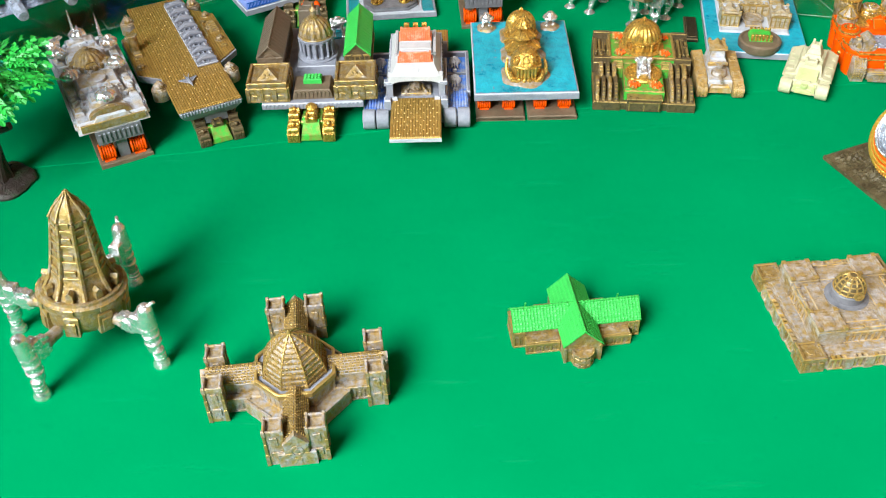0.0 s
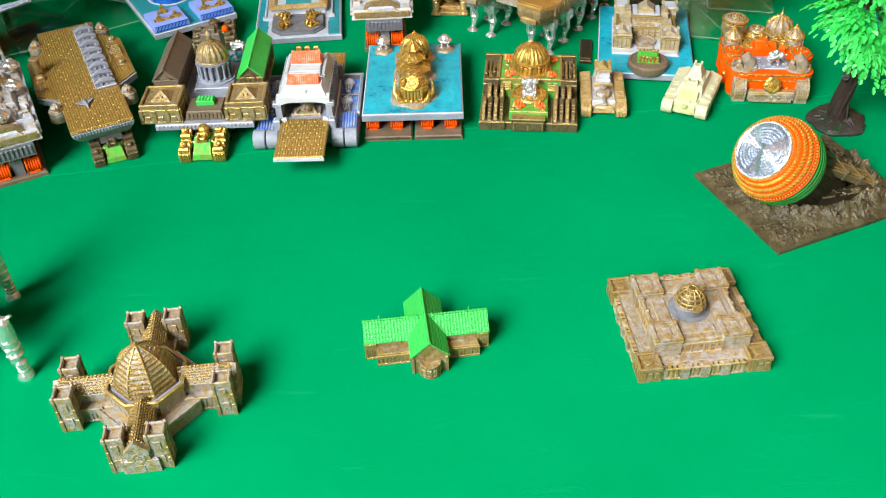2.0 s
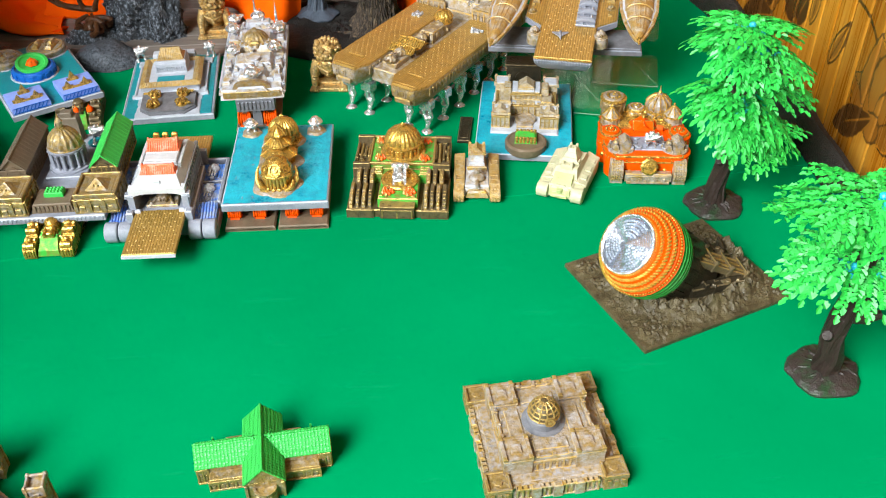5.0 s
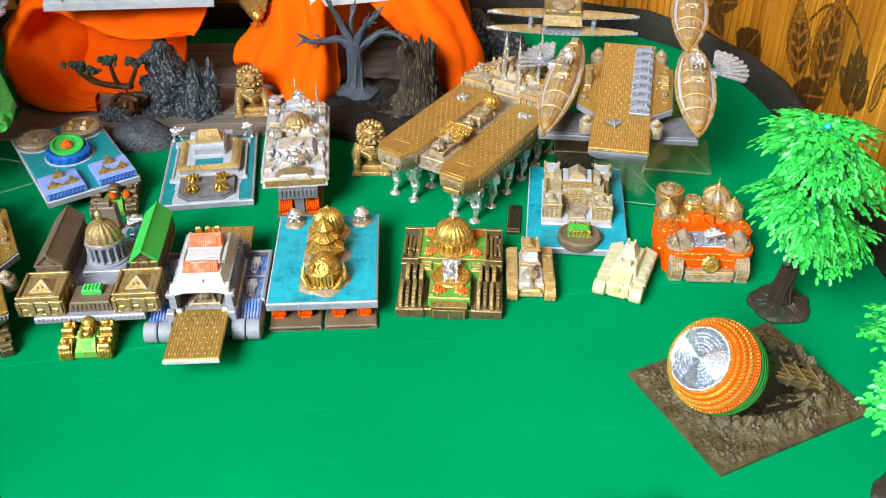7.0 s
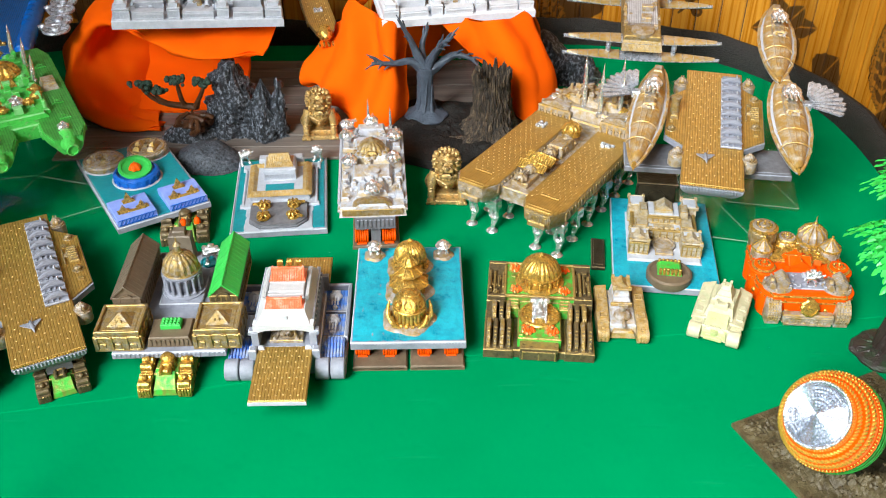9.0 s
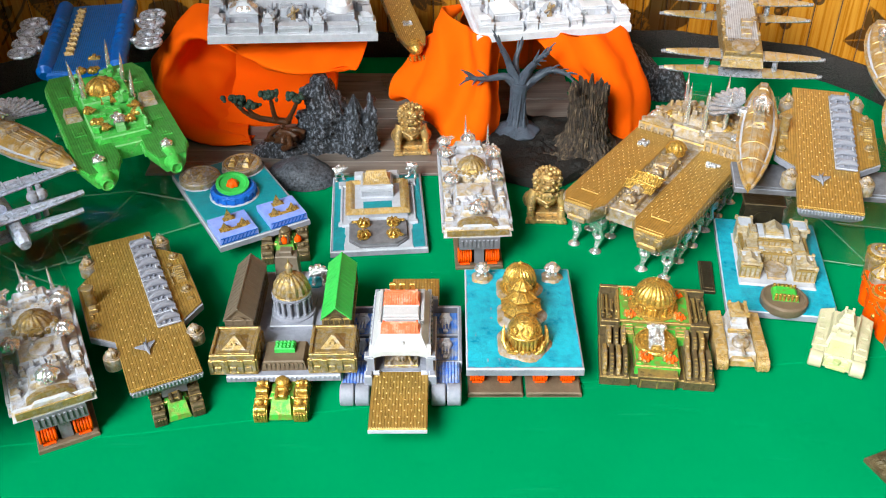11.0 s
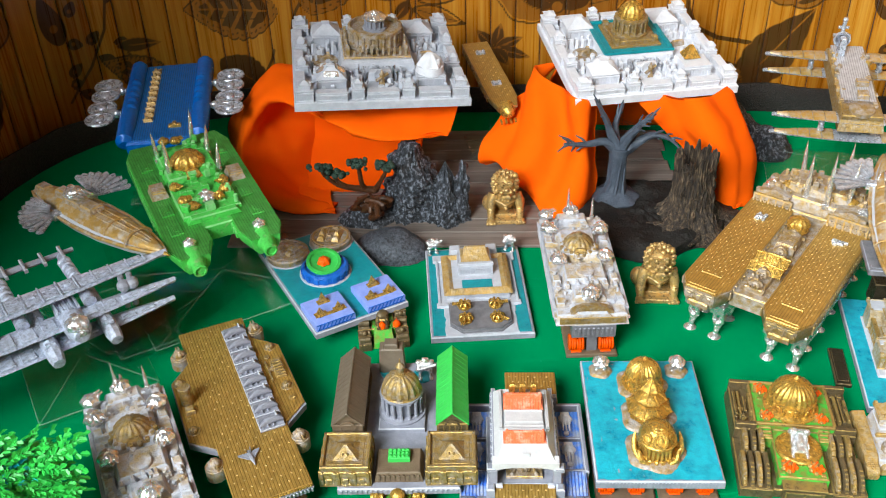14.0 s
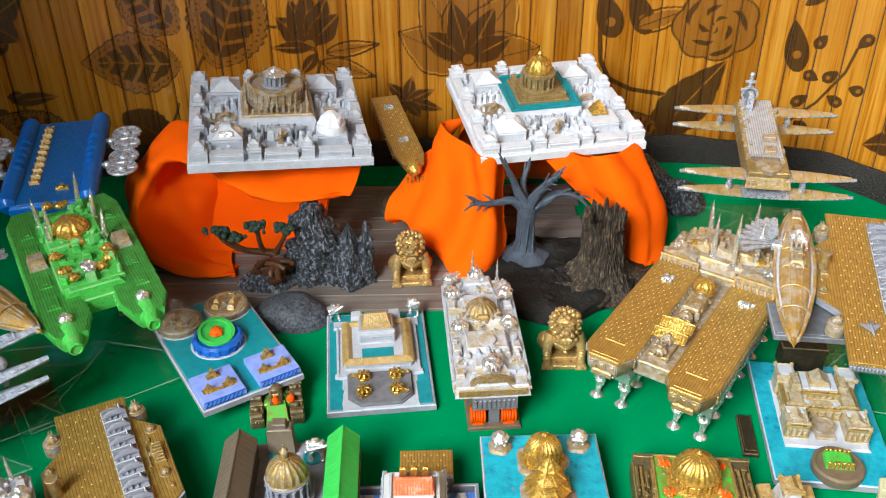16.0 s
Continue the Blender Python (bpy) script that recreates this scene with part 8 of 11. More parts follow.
# ---------------------------------------------------------------- turquoise board with a palace
def palace_board(m):
    t = thing("palace_board", m, "turquoise board with a stepped palace and a round drum in front", "model base")
    rng = random.Random(40)
    part("board", G().box(0, 0, 2, 53, 80, 3.6, 0.5), "grey", t, "grey board edge")
    part("sea", G().box(0, 0, 5.5, 52, 79, 0.4, 0.1), "teal", t, "brushed turquoise sea surface")
    part("support", G().box(0, 0, 0, 36, 60, 2.1, 0.1), "bronze", t)
    part("shore", G().box(0, 3, 5.8, 38, 46, 0.9, 0.4, 0.96), "pearl", t)
    g = G()
    g.box(0, 12, 6.4, 33, 25, 7, 0.5, 0.94).box(0, 14, 13, 18, 16, 4, 0.4, 0.9).box(0, 14, 16.8, 9, 9, 2.4, 0.3).gable(0, 14, 19, 8.6, 8, 3.0)
    for s in (-1, 1):
        g.box(s * 14, 20, 6.4, 8, 9, 10.5, 0.4, 0.92).box(s * 14, 20, 16.8, 8.4, 9.4, 0.8, 0.2)
        g.box(s * 13.4, -8, 6.4, 10, 12, 7.6, 0.4, 0.92).box(s * 13.4, -8, 14, 9.6, 11, 0.8, 0.2).gable(s * 13.4, -8, 14.7, 6, 6, 2.2)
        g.facade((s * 13.4 - 4.8, -14.1), (s * 13.4 + 4.8, -14.1), 6.6, 7.4, 4, 0.7, 0.5)
        g.facade((s * 16.4, 0), (s * 16.4, 24), 6.6, 6.8, 7, 0.7, 0.5)
    g.facade((-16, -0.6), (16, -0.6), 6.6, 7, 9, 0.7, 0.6)
    g.facade((-8.6, 5.8), (8.6, 5.8), 13.2, 4, 6, 0.6, 0.5)
    for s in (-1, 1):
        g.box(s * 11.6, 3.6, 6.4, 7, 8, 9.0, 0.4, 0.9).box(s * 10.6, 13.5, 13, 4.4, 9, 5.6, 0.4, 0.9)
        for y0, y1, x0, x1, z in ((-13.6, -2.6, 8.8, 18.0, 14.6), (15.6, 24.4, 10.2, 17.8, 17.5)):
            for a, b in (((x0, y0), (x1, y0)), ((x1, y0), (x1, y1)), ((x1, y1), (x0, y1)), ((x0, y1), (x0, y0))):
                g.rod((s * a[0], a[1], z), (s * b[0], b[1], z), 0.55, 6)
            for x, y in ((x0, y0), (x1, y0), (x1, y1), (x0, y1)):
                g.box(s * x, y, z - 1, 1.5, 1.5, 2.4, 0.3)
    for i in range(12):
        g.box(-15.4 + i * 2.8, 0.2, 13.2, 1.5, 1.1, 1.5, 0.2)
    palace = part("palace", g, "palace_tan", t)
    g = G()
    for s in (-1, 1):
        g.box(s * 13.4, -5.0, 14.7, 7.6, 3.2, 0.5, 0.2).box(s * 14, 20, 17.5, 6.4, 7.2, 0.5, 0.2).box(s * 7, 2.4, 13.3, 3.4, 3.4, 0.5, 0.2)
        g.box(s * 6.4, 14, 16.9, 3.0, 12, 0.5, 0.2)
    g.box(0, 9.0, 16.9, 9, 2.0, 0.5, 0.2)
    part("roof_terrace", g, "pearl", palace, "pale unpainted roof terraces")
    g = G().lathe([(6, 6.4), (6, 8.6), (4.8, 8.8), (4.6, 7.8), (0.1, 7.8)], 28, 0, -6)
    g.box(0, -11, 6.4, 9, 7, 1.6, 0.3)
    part("basin", g, "gold_grey", t)
    g = G().lathe([(10.6, 5), (11.2, 6), (11.2, 9.4), (10.2, 10.2), (9.4, 10.2), (9.2, 9.8), (0.1, 9.8)], 36, 1, -32)
    part("round_drum", g, "brown", t, "round brown stone-like drum")
    g = G().box(1, -31, 9.8, 12, 9, 3.2, 1.2, 0.94)
    part("garden", g, "green", t, "small green garden house")
    g = G()
    for i in range(6):
        for y in (-35.2, -27.2):
            g.cyl(-3.8 + i * 1.92, y, 10.4, 0.8, 3.4, 8)
    part("gilt_column", g, "gold", t, kind="stuff")
    g = G().box(-2, 40, 5.8, 21, 11, 13, 0.6, 0.94).box(-2, 40, 18.8, 22, 12, 1.4, 0.4)
    g.m = shift(-2, 34.6, 11) @ Matrix.Rotation(radians(90), 4, "X")
    g.lathe([(5, 0), (5, 0.8), (4, 0.8), (4, 0.2), (0.1, 0.2)], 20)
    part("gate_tower", g, "crust", t, "dark bronze gate tower")
    return t


palace_board(place(0.1890, 0.5040, 0, -8))
solo("flat_plate", G().box(0, 0, 0, 7, 26, 2.4, 0.5).box(0, 0, 2.4, 5, 22, 0.5, 0.2), "crust", place(0.1545, 0.499, 0, -8), "narrow dark bronze plate lying on the green sheet", "model part")


# ---------------------------------------------------------------- blue board on a small tank
def blue_board(m):
    t = thing("blue_board", m, "blue and teal board with round platforms tilted on a small tank", "model base")
    small_tank(t, shift(11, -40, 0) @ rot(-22) @ Matrix.Scale(1.15, 4), 14, "bronze")
    for x in (7, 14):
        part("dome_bud", G().dome(x, -47 - 0.3 * x, 9, 2.0, 3.2, 12, 0, 0, 1.6), "orange", t, "small orange bud")
    small_tank(t, shift(-4, 14, 0), 15, "bronze")
    part("support", G().box(2, 0, 6, 26, 50, 4.4, 0.3), "dark_grey", t)
    part("board", G().box(0, 0, 9.8, 51, 84, 3.4, 0.5), "grey", t, "grey board edge")
    part("sea", G().box(0, 0, 13.0, 48.4, 81.4, 0.5, 0.2), "deep_teal", t, "flat teal sea surface")
    part("shore", G().lathe([(14.2, 13.2), (13.6, 13.9), (0.2, 14)], 30, -1, 3).lathe([(12.5, 13.2), (12, 13.8), (0.2, 13.9)], 30, -13, 27).lathe([(12.5, 13.2), (12, 13.8), (0.2, 13.9)], 30, 13, 28), "pearl", t)
    g = G().lathe([(12.4, 13.4), (12.6, 17.6), (11.4, 18.6), (10.6, 18.6), (10.4, 17.6), (0.1, 17.6)], 30, -1, 3)
    for k in range(16):
        a = radians(22.5 * k)
        g.box(-1 + 12.3 * math.cos(a), 3 + 12.3 * math.sin(a), 14, 1.2, 2.4, 3.4, 0.3, 1, 22.5 * k)
    part("blue_drum", g, "strong_blue", t, "round deep blue drum")
    g = G().at(shift(-1, 4, 19.5) @ Matrix.Rotation(radians(14), 4, "X"))
    g.lathe([(8.4, -1.4), (9.4, 0), (9.2, 1.0), (7.6, 1.2), (7.0, 0.2), (4, -0.4), (0.1, -0.4)], 32)
    part("green_dish", g, "roof_green", t, "tilted bright green dish")
    part("flame_bud", G().dome(-1, 4, 19, 3.4, 3.6, 16, 6, 0.1, 1.2), "orange_gold", t, "orange bud in the dish")
    for x, y, mat, sd in ((-13, 27, "church_wall", 1), (13, 28, "gold_grey", 2)):
        rng = random.Random(sd)
        g = G().lathe([(11, 13.4), (11.6, 14.4), (11.6, 16.6), (11, 17.2), (0.1, 17.2)], 30, x, y)
        g.slot = 1
        g.lathe([(10.2, 17.0), (10.2, 17.7), (9.2, 17.7), (9.2, 17.0)], 30, x, y)
        for k in (-1, 1):
            g.box(x + k * 3.4, y - k * 2.4, 17, 12, 4.2, 2.4, 0.8, 0.85, 25 * sd).box(x + k * 3.4, y - k * 2.4, 19.2, 5.6, 2.8, 1.8, 0.6, 0.8, 25 * sd)
        g.slot = 0
        clutter(g, rng, x - 6, x + 6, y - 6, y + 6, 17, 9, 1.5, 3.4, 0.6, 1.8)
        part("round_platform", g, mat, t)
    for s in (-1, 1):
        g = G().box(s * 14, -30.5, 13.3, 21, 21, 4.0, 0.4)
        pl = part("harbour_block", g, "sky_blue", t, "light blue harbour block with a patterned edge")
        g = G()
        for i in range(9):
            g.rod((s * 14 - 9.4 + i * 2.1, -41.1, 14.2), (s * 14 - 8 + i * 2.1, -41.1, 16.6), 0.35, 4)
        g.box(s * 14, -41.1, 13.7, 20, 0.5, 0.5, 0.1).box(s * 14, -41.1, 16.8, 20, 0.5, 0.4, 0.1)
        part("edge_pattern", g, "strong_blue", pl)
        g = G()
        for dx, dy, h in ((0, 6, 7), (-5, -3, 5), (5, -3, 5)):
            g.gable(s * 14 + dx, -31 + dy, 17.2, 5, 2.6, h * 0.8).box(s * 14 + dx, -31 + dy, 17.2, 6.4, 3.2, 0.9, 0.2)
        g.box(s * 14, -35, 17.2, 13, 2, 0.7, 0.2)
        part("gilt_sail", g, "gold", pl, "gilded sail-shaped pieces")
    return t


blue_board(place(-0.0975, 0.5575, 0, 31))


# ---------------------------------------------------------------- palace board on the ground
def pavilion_board(m):
    t = thing("pavilion_board", m, "teal board with a tan-roofed palace and a grey gun terrace", "model base")
    part("base_plate", G().box(4, -28, -0.2, 30, 18, 1.0, 0.2), "bronze", t)
    part("board", G().box(0, 0, 0.4, 52.5, 77, 3.4, 0.5), "grey", t, "grey board edge")
    part("sea", G().box(0, 0, 3.6, 49.6, 74, 0.5, 0.2), "deep_teal", t, "flat teal sea surface")
    g = G().box(0, 6, 3.9, 40, 44, 1.0, 0.4)
    for s in (-1, 1):
        g.box(s * 19, -14, 3.9, 6, 3, 1.6, 0.3).box(s * 19, 27, 3.9, 7, 6, 1.8, 0.4)
        g.box(s * 20.4, 6, 3.9, 1.4, 40, 1.8, 0.3)
    part("quay", g, "pearl", t)
    g = G()
    g.box(0, 7, 4.6, 34, 33, 4.6, 0.3, 0.98)
    g.facade((-16, -9.6), (16, -9.6), 4.8, 4.4, 11, 0.6, 0.4)
    g.box(0, 14, 9, 19, 17, 7.2, 0.3, 0.9).facade((-8.6, 5.4), (8.6, 5.4), 9, 6.6, 6, 0.6, 0.5).box(0, 6, 15.6, 18.6, 2, 1.2, 0.2)
    for s in (-1, 1):
        g.box(s * 10, 27, 4.4, 7, 7, 8, 0.6, 0.8)
    part("palace_wall", g, "pearl", t)
    g = G()
    for k, (w, d) in enumerate(((36, 35), (36, 35), (36, 35), (36, 35))):
        g.m = shift(0, 7, 0) @ rot(90 * k)
        L = 36
        g.loft([[(-L / 2, -18, 8.6), (L / 2, -18, 8.6), (L / 2 - 3, -15, 10.6), (-L / 2 + 3, -15, 10.6)], [(-L / 2 + 6, -12, 8.6), (L / 2 - 6, -12, 8.6), (L / 2 - 3.4, -14.6, 10.6), (-L / 2 + 3.4, -14.6, 10.6)]], caps=True)
        for i in range(22):
            x = -L / 2 + 2 + i * (L - 4) / 21
            g.rod((x, -18.0, 8.7), (x * 0.92, -15.2, 10.7), 0.32, 4)
    part("lower_roof", g, "tan", t, "ribbed tan eaves round the court")
    g = G()
    g.m = shift(0, 14, 0)
    g.loft([[(-8, -6.4, 16), (8, -6.4, 16), (8, 7, 16), (-8, 7, 16)], [(-6.2, -2.4, 18.4), (6.2, -2.4, 18.4), (6.2, 3, 18.4), (-6.2, 3, 18.4)], [(-5.4, 0, 21.6), (5.4, 0, 21.6), (5.4, 1.2, 21.6), (-5.4, 1.2, 21.6)]])
    for i in range(13):
        x = -6.2 + i * 1.03
        g.tube([(x * 1.25, -6.4, 16.2), (x, -2.4, 18.5), (x * 0.88, 0, 21.7)], [0.34] * 3, 4)
    part("upper_roof", g, "tan", t, "ribbed tan curved roof")
    part("court", G().box(0, -3, 9.0, 16, 8, 0.5, 0.1), "deep_teal", t)
    g = G()
    oct_ = lambda k, z: [(x * k, -24 + y * k, z) for x, y in ((-16, -7), (-10, -13), (10, -13), (16, -7), (16, 10), (-16, 10))]
    g.loft([oct_(1, 3.8), oct_(1, 5.4), oct_(0.96, 5.8), oct_(0.96, 6.8)])
    part("gun_terrace", g, "dark_grey", t, "grey stepped gun terrace")
    g = G()
    ring = []
    for k in range(48):
        a = 2 * math.pi * k / 48
        q = max(abs(math.cos(a)) / 18.6, abs(math.sin(a)) / 14.4)
        ring.append((math.cos(a) / q + 1.3 * noise.noise(Vector((k * 0.6, 0, 4))), -24.5 + math.sin(a) / q + 1.0 * noise.noise(Vector((k * 0.6, 5, 4)))))
    g.loft([[(x, y, 3.9) for x, y in ring], [(x * 0.97, -24.5 + (y + 24.5) * 0.97, 4.5) for x, y in ring]])
    part("foam", g, "pearl", t, "brushed white foam round the terrace")
    g = G().cyl(0, 0, 0, 3.3, 1.3, 16).cyl(0, 0, 1.2, 1.8, 1.6, 12)
    for k in range(7):
        g.m = rot(-150 + 50 * k)
        g.tube([(0.9, 0, 3.4), (2.3, 0, 3.5), (3.3, 0, 2.6), (3.5, 0, 0.9)], [0.4, 0.52, 0.52, 0.45], 7)
    g.m = Matrix()
    for o in (-0.6, 0.6):
        g.rod((1, o, 2.6), (6.4, o, 2.4), 0.45, 7)
    me = g.mesh("gilt_gun")
    for x in (-8, 8):
        for y in (-18.5, -29.5):
            part("gilt_gun", me, "gold", t, "gilded gun with a ring of fins", m=shift(x, y, 6.7) @ rot(180 if x < 0 and y > -20 else 0 if y > -20 else 250 if x < 0 else -35))
    for x, a in ((-22, 20), (21, -30)):
        part("figure", trooper(G(), x, 34, 4, 1.35, a), "silver", t, "bright silver figure machine")
    return t


pavilion_board(place(-0.0190, 0.5565, 0.0006, 5))


# ---------------------------------------------------------------- twin-decked walking ship
def walking_ship(m):
    """Bows towards local -y; origin on the sheet under the middle."""
    rng = random.Random(50)
    t = thing("walking_ship", m, "twin-decked golden ship walking on many thin silver legs", "walking ship model")
    Z = 33.0
    for s, y0, y1, dz in ((-1, -58, 34, 2.0), (1, -58, 36, 0.0)):
        cx = s * 20.0
        hull = lambda k, e, z: [(cx - 12 * k, y0 + 8 + e, z), (cx - 7.5 * k, y0 + e, z), (cx + 7.5 * k, y0 + e, z), (cx + 12 * k, y0 + 8 + e, z), (cx + 12 * k, y1, z), (cx - 12 * k, y1, z)]
        z = Z + dz
        g = G().loft([hull(0.62, 5, z - 12.5), hull(0.84, 2.4, z - 10), hull(0.98, 0.4, z - 6), hull(1, 0, z - 1.4), hull(1.0, 0, z - 0.6)])
        for i in range(26):
            y = y0 + 9 + i * (y1 - y0 - 10) / 25
            for q in (-1, 1):
                g.box(cx + q * 12, y, z - 5.6, 1.0, 1.6, 4.2, 0.3)
        for k in (-5, 0, 5):
            g.box(cx + k, y0 + 0.4, z - 6.4, 3.6, 1.2, 5, 0.5).box(cx + k, y0 + 0.0, z - 5.6, 1.8, 1.2, 3.0, 0.5)
        g.box(cx, y0 + 1.0, z - 9.6, 10, 3, 3, 0.8)
        part("hull", g, "gold_grey" if s < 0 else "old_gold", t)
        d = part("deck", G().loft([hull(0.97, 0.6, z - 0.8), hull(0.97, 0.6, z + 0.2), hull(0.94, 1.0, z + 0.6)]), "deck", t, "ribbed gold-brown deck with small studs")
        part("stud", studs(G(), rng, cx - 10, cx + 10, y0 + 9, y1 - 2, z + 0.5, 170, 0.5), "bead", d, kind="stuff")
        part("hatch", G().box(cx, y0 + 8, z + 0.4, 14, 11, 0.5, 0.2).rod((cx - 5, y0 + 13.5, z + 1.2), (cx + 5, y0 + 13.5, z + 1.2), 0.5, 6), "deck", d)
        g = G().box(cx, y1 - 16, z + 0.4, 5.6, 3.4, 1.6, 0.5)
        clutter(g, rng, cx - 4, cx + 4, y1 - 19, y1 - 13, z + 0.5, 7, 1, 2, 0.8, 2.0)
        part("deck_machine", g, "dull_silver", d)
    g = G().box(0, -4, Z - 9, 18, 84, 8, 0.5)
    part("keel_bridge", g, "gold_grey", t)
    g = G()
    g.box(0, -34, Z - 1, 9, 16, 3, 0.5).box(0, -16, Z - 1, 10, 12, 5, 0.6, 0.85).box(0, 4, Z - 1, 10, 16, 6, 0.6, 0.85)
    for y in (-40, -30, -8, 10):
        gun_turret(g, 0, y, Z + 2.4, 3.2, 0, 2, 1.8)
    clutter(g, rng, -5, 5, -42, 14, Z + 1, 34, 1.2, 3.2, 1.5, 4.4)
    part("centre_superstructure", g, "gold_grey", t)
    g = G().at(shift(0, -22, Z + 3))
    for yc in (-4.6, 4.6):
        g.loft([[(x, yc - 4.4, 0.4 + abs(x) * 0.06), (x, yc, 4.2 - abs(x) * 0.12), (x, yc + 4.4, 0.4 + abs(x) * 0.06), (x, yc, 3.2 - abs(x) * 0.12)] for x in (-8.2, -4, 0, 4, 8.2)])
        for k in range(11):
            x = -7.5 + k * 1.5
            for q in (-1, 1):
                g.rod((x, yc + q * 4.2, 0.7 + abs(x) * 0.06), (x, yc + q * 0.2, 4.3 - abs(x) * 0.12), 0.3, 5)
        g.tube([(x, yc, 4.4 - abs(x) * 0.12) for x in (-8.2, 0, 8.2)], [0.5, 0.5, 0.5], 6)
    part("gilt_canopy", g, "gold", t, "folded gilded canopy")
    part("dome", G().lathe([(5.4, 0), (5.4, 3), (6, 3.4)], 24, 0, 16, Z + 4).dome(0, 16, Z + 7.2, 5.4, 4.2, 40, 12, 0.05, 1.0), "gold", t, "small golden dome amidships")
    # rear superstructure
    g = G().box(0, 50, Z - 6, 66, 34, 9, 0.8, 0.96).box(0, 50, Z + 3, 56, 28, 6, 0.8, 0.9).box(0, 52, Z + 9, 34, 20, 5, 0.8, 0.85)
    for s in (-1, 1):
        g.facade((s * 20 - 10, 33.2), (s * 20 + 10, 33.2), Z - 1, 8.5, 5, 0.9, 0.7)
        g.lathe([(7, Z + 3), (7, Z + 4), (6, Z + 4.6), (6, Z + 8)], 20, s * 17, 44)
    clutter(g, rng, -30, 30, 36, 65, Z + 3, 90, 1.4, 4.0, 1.5, 5.5)
    clutter(g, rng, -26, 26, 38, 62, Z + 9, 90, 1.2, 3.2, 1.0, 4.0)
    for x, y, w, d, h in ((-20, 38, 16, 8, 6), (20, 38, 16, 8, 6), (-10, 56, 9, 10, 6), (14, 58, 10, 9, 7)):
        g.box(x, y, Z + 3, w, d, h, 0.4).gable(x, y, Z + 3 + h, w, d, 2.6, 0, 0.5)
    clutter(g, rng, -16, 16, 42, 60, Z + 13, 50, 1.2, 3.2, 1, 5)
    part("rear_superstructure", g, "gold_grey", t, "crowded gold and grey superstructure")
    g = G()
    for s in (-1, 1):
        g.dome(s * 17, 46, Z + 8, 4.6, 4.2, 32, 10, 0.06, 1.0)
    part("rear_dome", g, "gold", t)
    me = missile(G(), 0, 0, 0, 22, 1.4).mesh("rocket")
    for x, y, k, ln in ((-6, 42, 1.25, 0), (6, 38, 1.5, 0), (15, 44, 1.3, 3), (24, 50, 1.1, 4), (-14, 60, 1.1, -3), (8, 62, 1.3, 0)):
        part("rocket", me, "silver", t, "upright silver rocket", m=shift(x, y, Z + 7) @ Matrix.Rotation(radians(ln), 4, "Y") @ Matrix.Diagonal((1, 1, k, 1)))
    me = gun_turret(G(), 0, 0, 0, 3.4, 0, 3, 1.7).mesh("gun_turret")
    for x, y, a in ((-24, 42, 20), (24, 40, -30), (-8, 50, 0), (10, 52, 180)):
        part("gun_turret", me, "silver", t, "bright silver gun turret", m=shift(x, y, Z + 8) @ rot(a))
    # legs
    g = G()
    g.box(0, 0, 15.5, 5.6, 4, 6, 0.8).rod((0, 0, 20), (0, 0, 24), 2.0, 8)
    g.rod((-1.2, 0, 16.5), (-1.8, 0.8, 9), 0.9, 7).rod((1.2, 0, 16.5), (1.6, 0.8, 9), 0.9, 7).ball(0, 0.8, 8.6, 1.9, 10)
    g.rod((0, 0.8, 8.6), (0, -0.4, 2.0), 1.1, 8, 0.8).rod((1.4, 0.8, 8), (0.4, -0.2, 2.4), 0.5, 6)
    g.lathe([(2.6, 0), (2.6, 0.6), (1.5, 1.8), (0.9, 2.4)], 10, 0, -0.4)
    leg = g.mesh("leg")
    for s in (-1, 1):
        for k in range(6):
            for dx in (-6.5, 6.5):
                part("leg", leg, "silver", t, "jointed silver leg with a round foot", m=shift(s * 20 + dx, -44 + k * 17.5) @ rot(rng.uniform(-25, 25)) @ Matrix.Diagonal((1.3, 1.3, 1, 1)))
    return t


walking_ship(place(0.1368, 0.5515, 0, -35))


# ---------------------------------------------------------------- clear stands
stand_count = []


def clear_stand(m, w, d, h, label="clear acrylic display stand with a thin post"):
    t = thing("clear_stand", m, label, "display stand", "clear acrylic stands")
    stand_count.append(1)
    thick = 1.6 + 0.17 * len(stand_count)
    part("foot_plate", G().box(0, 0, 0.05 * len(stand_count), w, d, thick, 0.3), "clear", t)
    top = thick + 0.05 * len(stand_count)
    for sx, sy in ((-1, -1), (1, -1), (1, 1), (-1, 1)):
        part("gusset", G().rod((sx * w * 0.49, sy * d * 0.49, top + 0.2), (sx * 1.3, sy * 1.3, top + min(9.0, h * 0.25)), 0.3, 5), "clear_ridge", t, "thin clear ridge from corner to post")
    part("post", G().cyl(0, 0, top + 0.02, 1.7, h - top - 0.02, 14), "clear", t)
    return t


carrier(pose(0.2195, 0.5475, 0.0510, 4.0, 0, -14.0), "gold-decked grey carrier raised on a clear acrylic stand", False)
clear_stand(place(0.2195, 0.5480, 0.0006, -14), 62, 70, 41.4)
solo("stand_bar", G().box(0, 0, 0, 86, 24, 3, 0.4).box(0, -10, 3, 84, 2, 1, 0.2), "dark_grey", pose(0.2135, 0.5325, 0.0365, 4, 0, -8), "flat grey bar crossing under the raised carrier", "display bar")


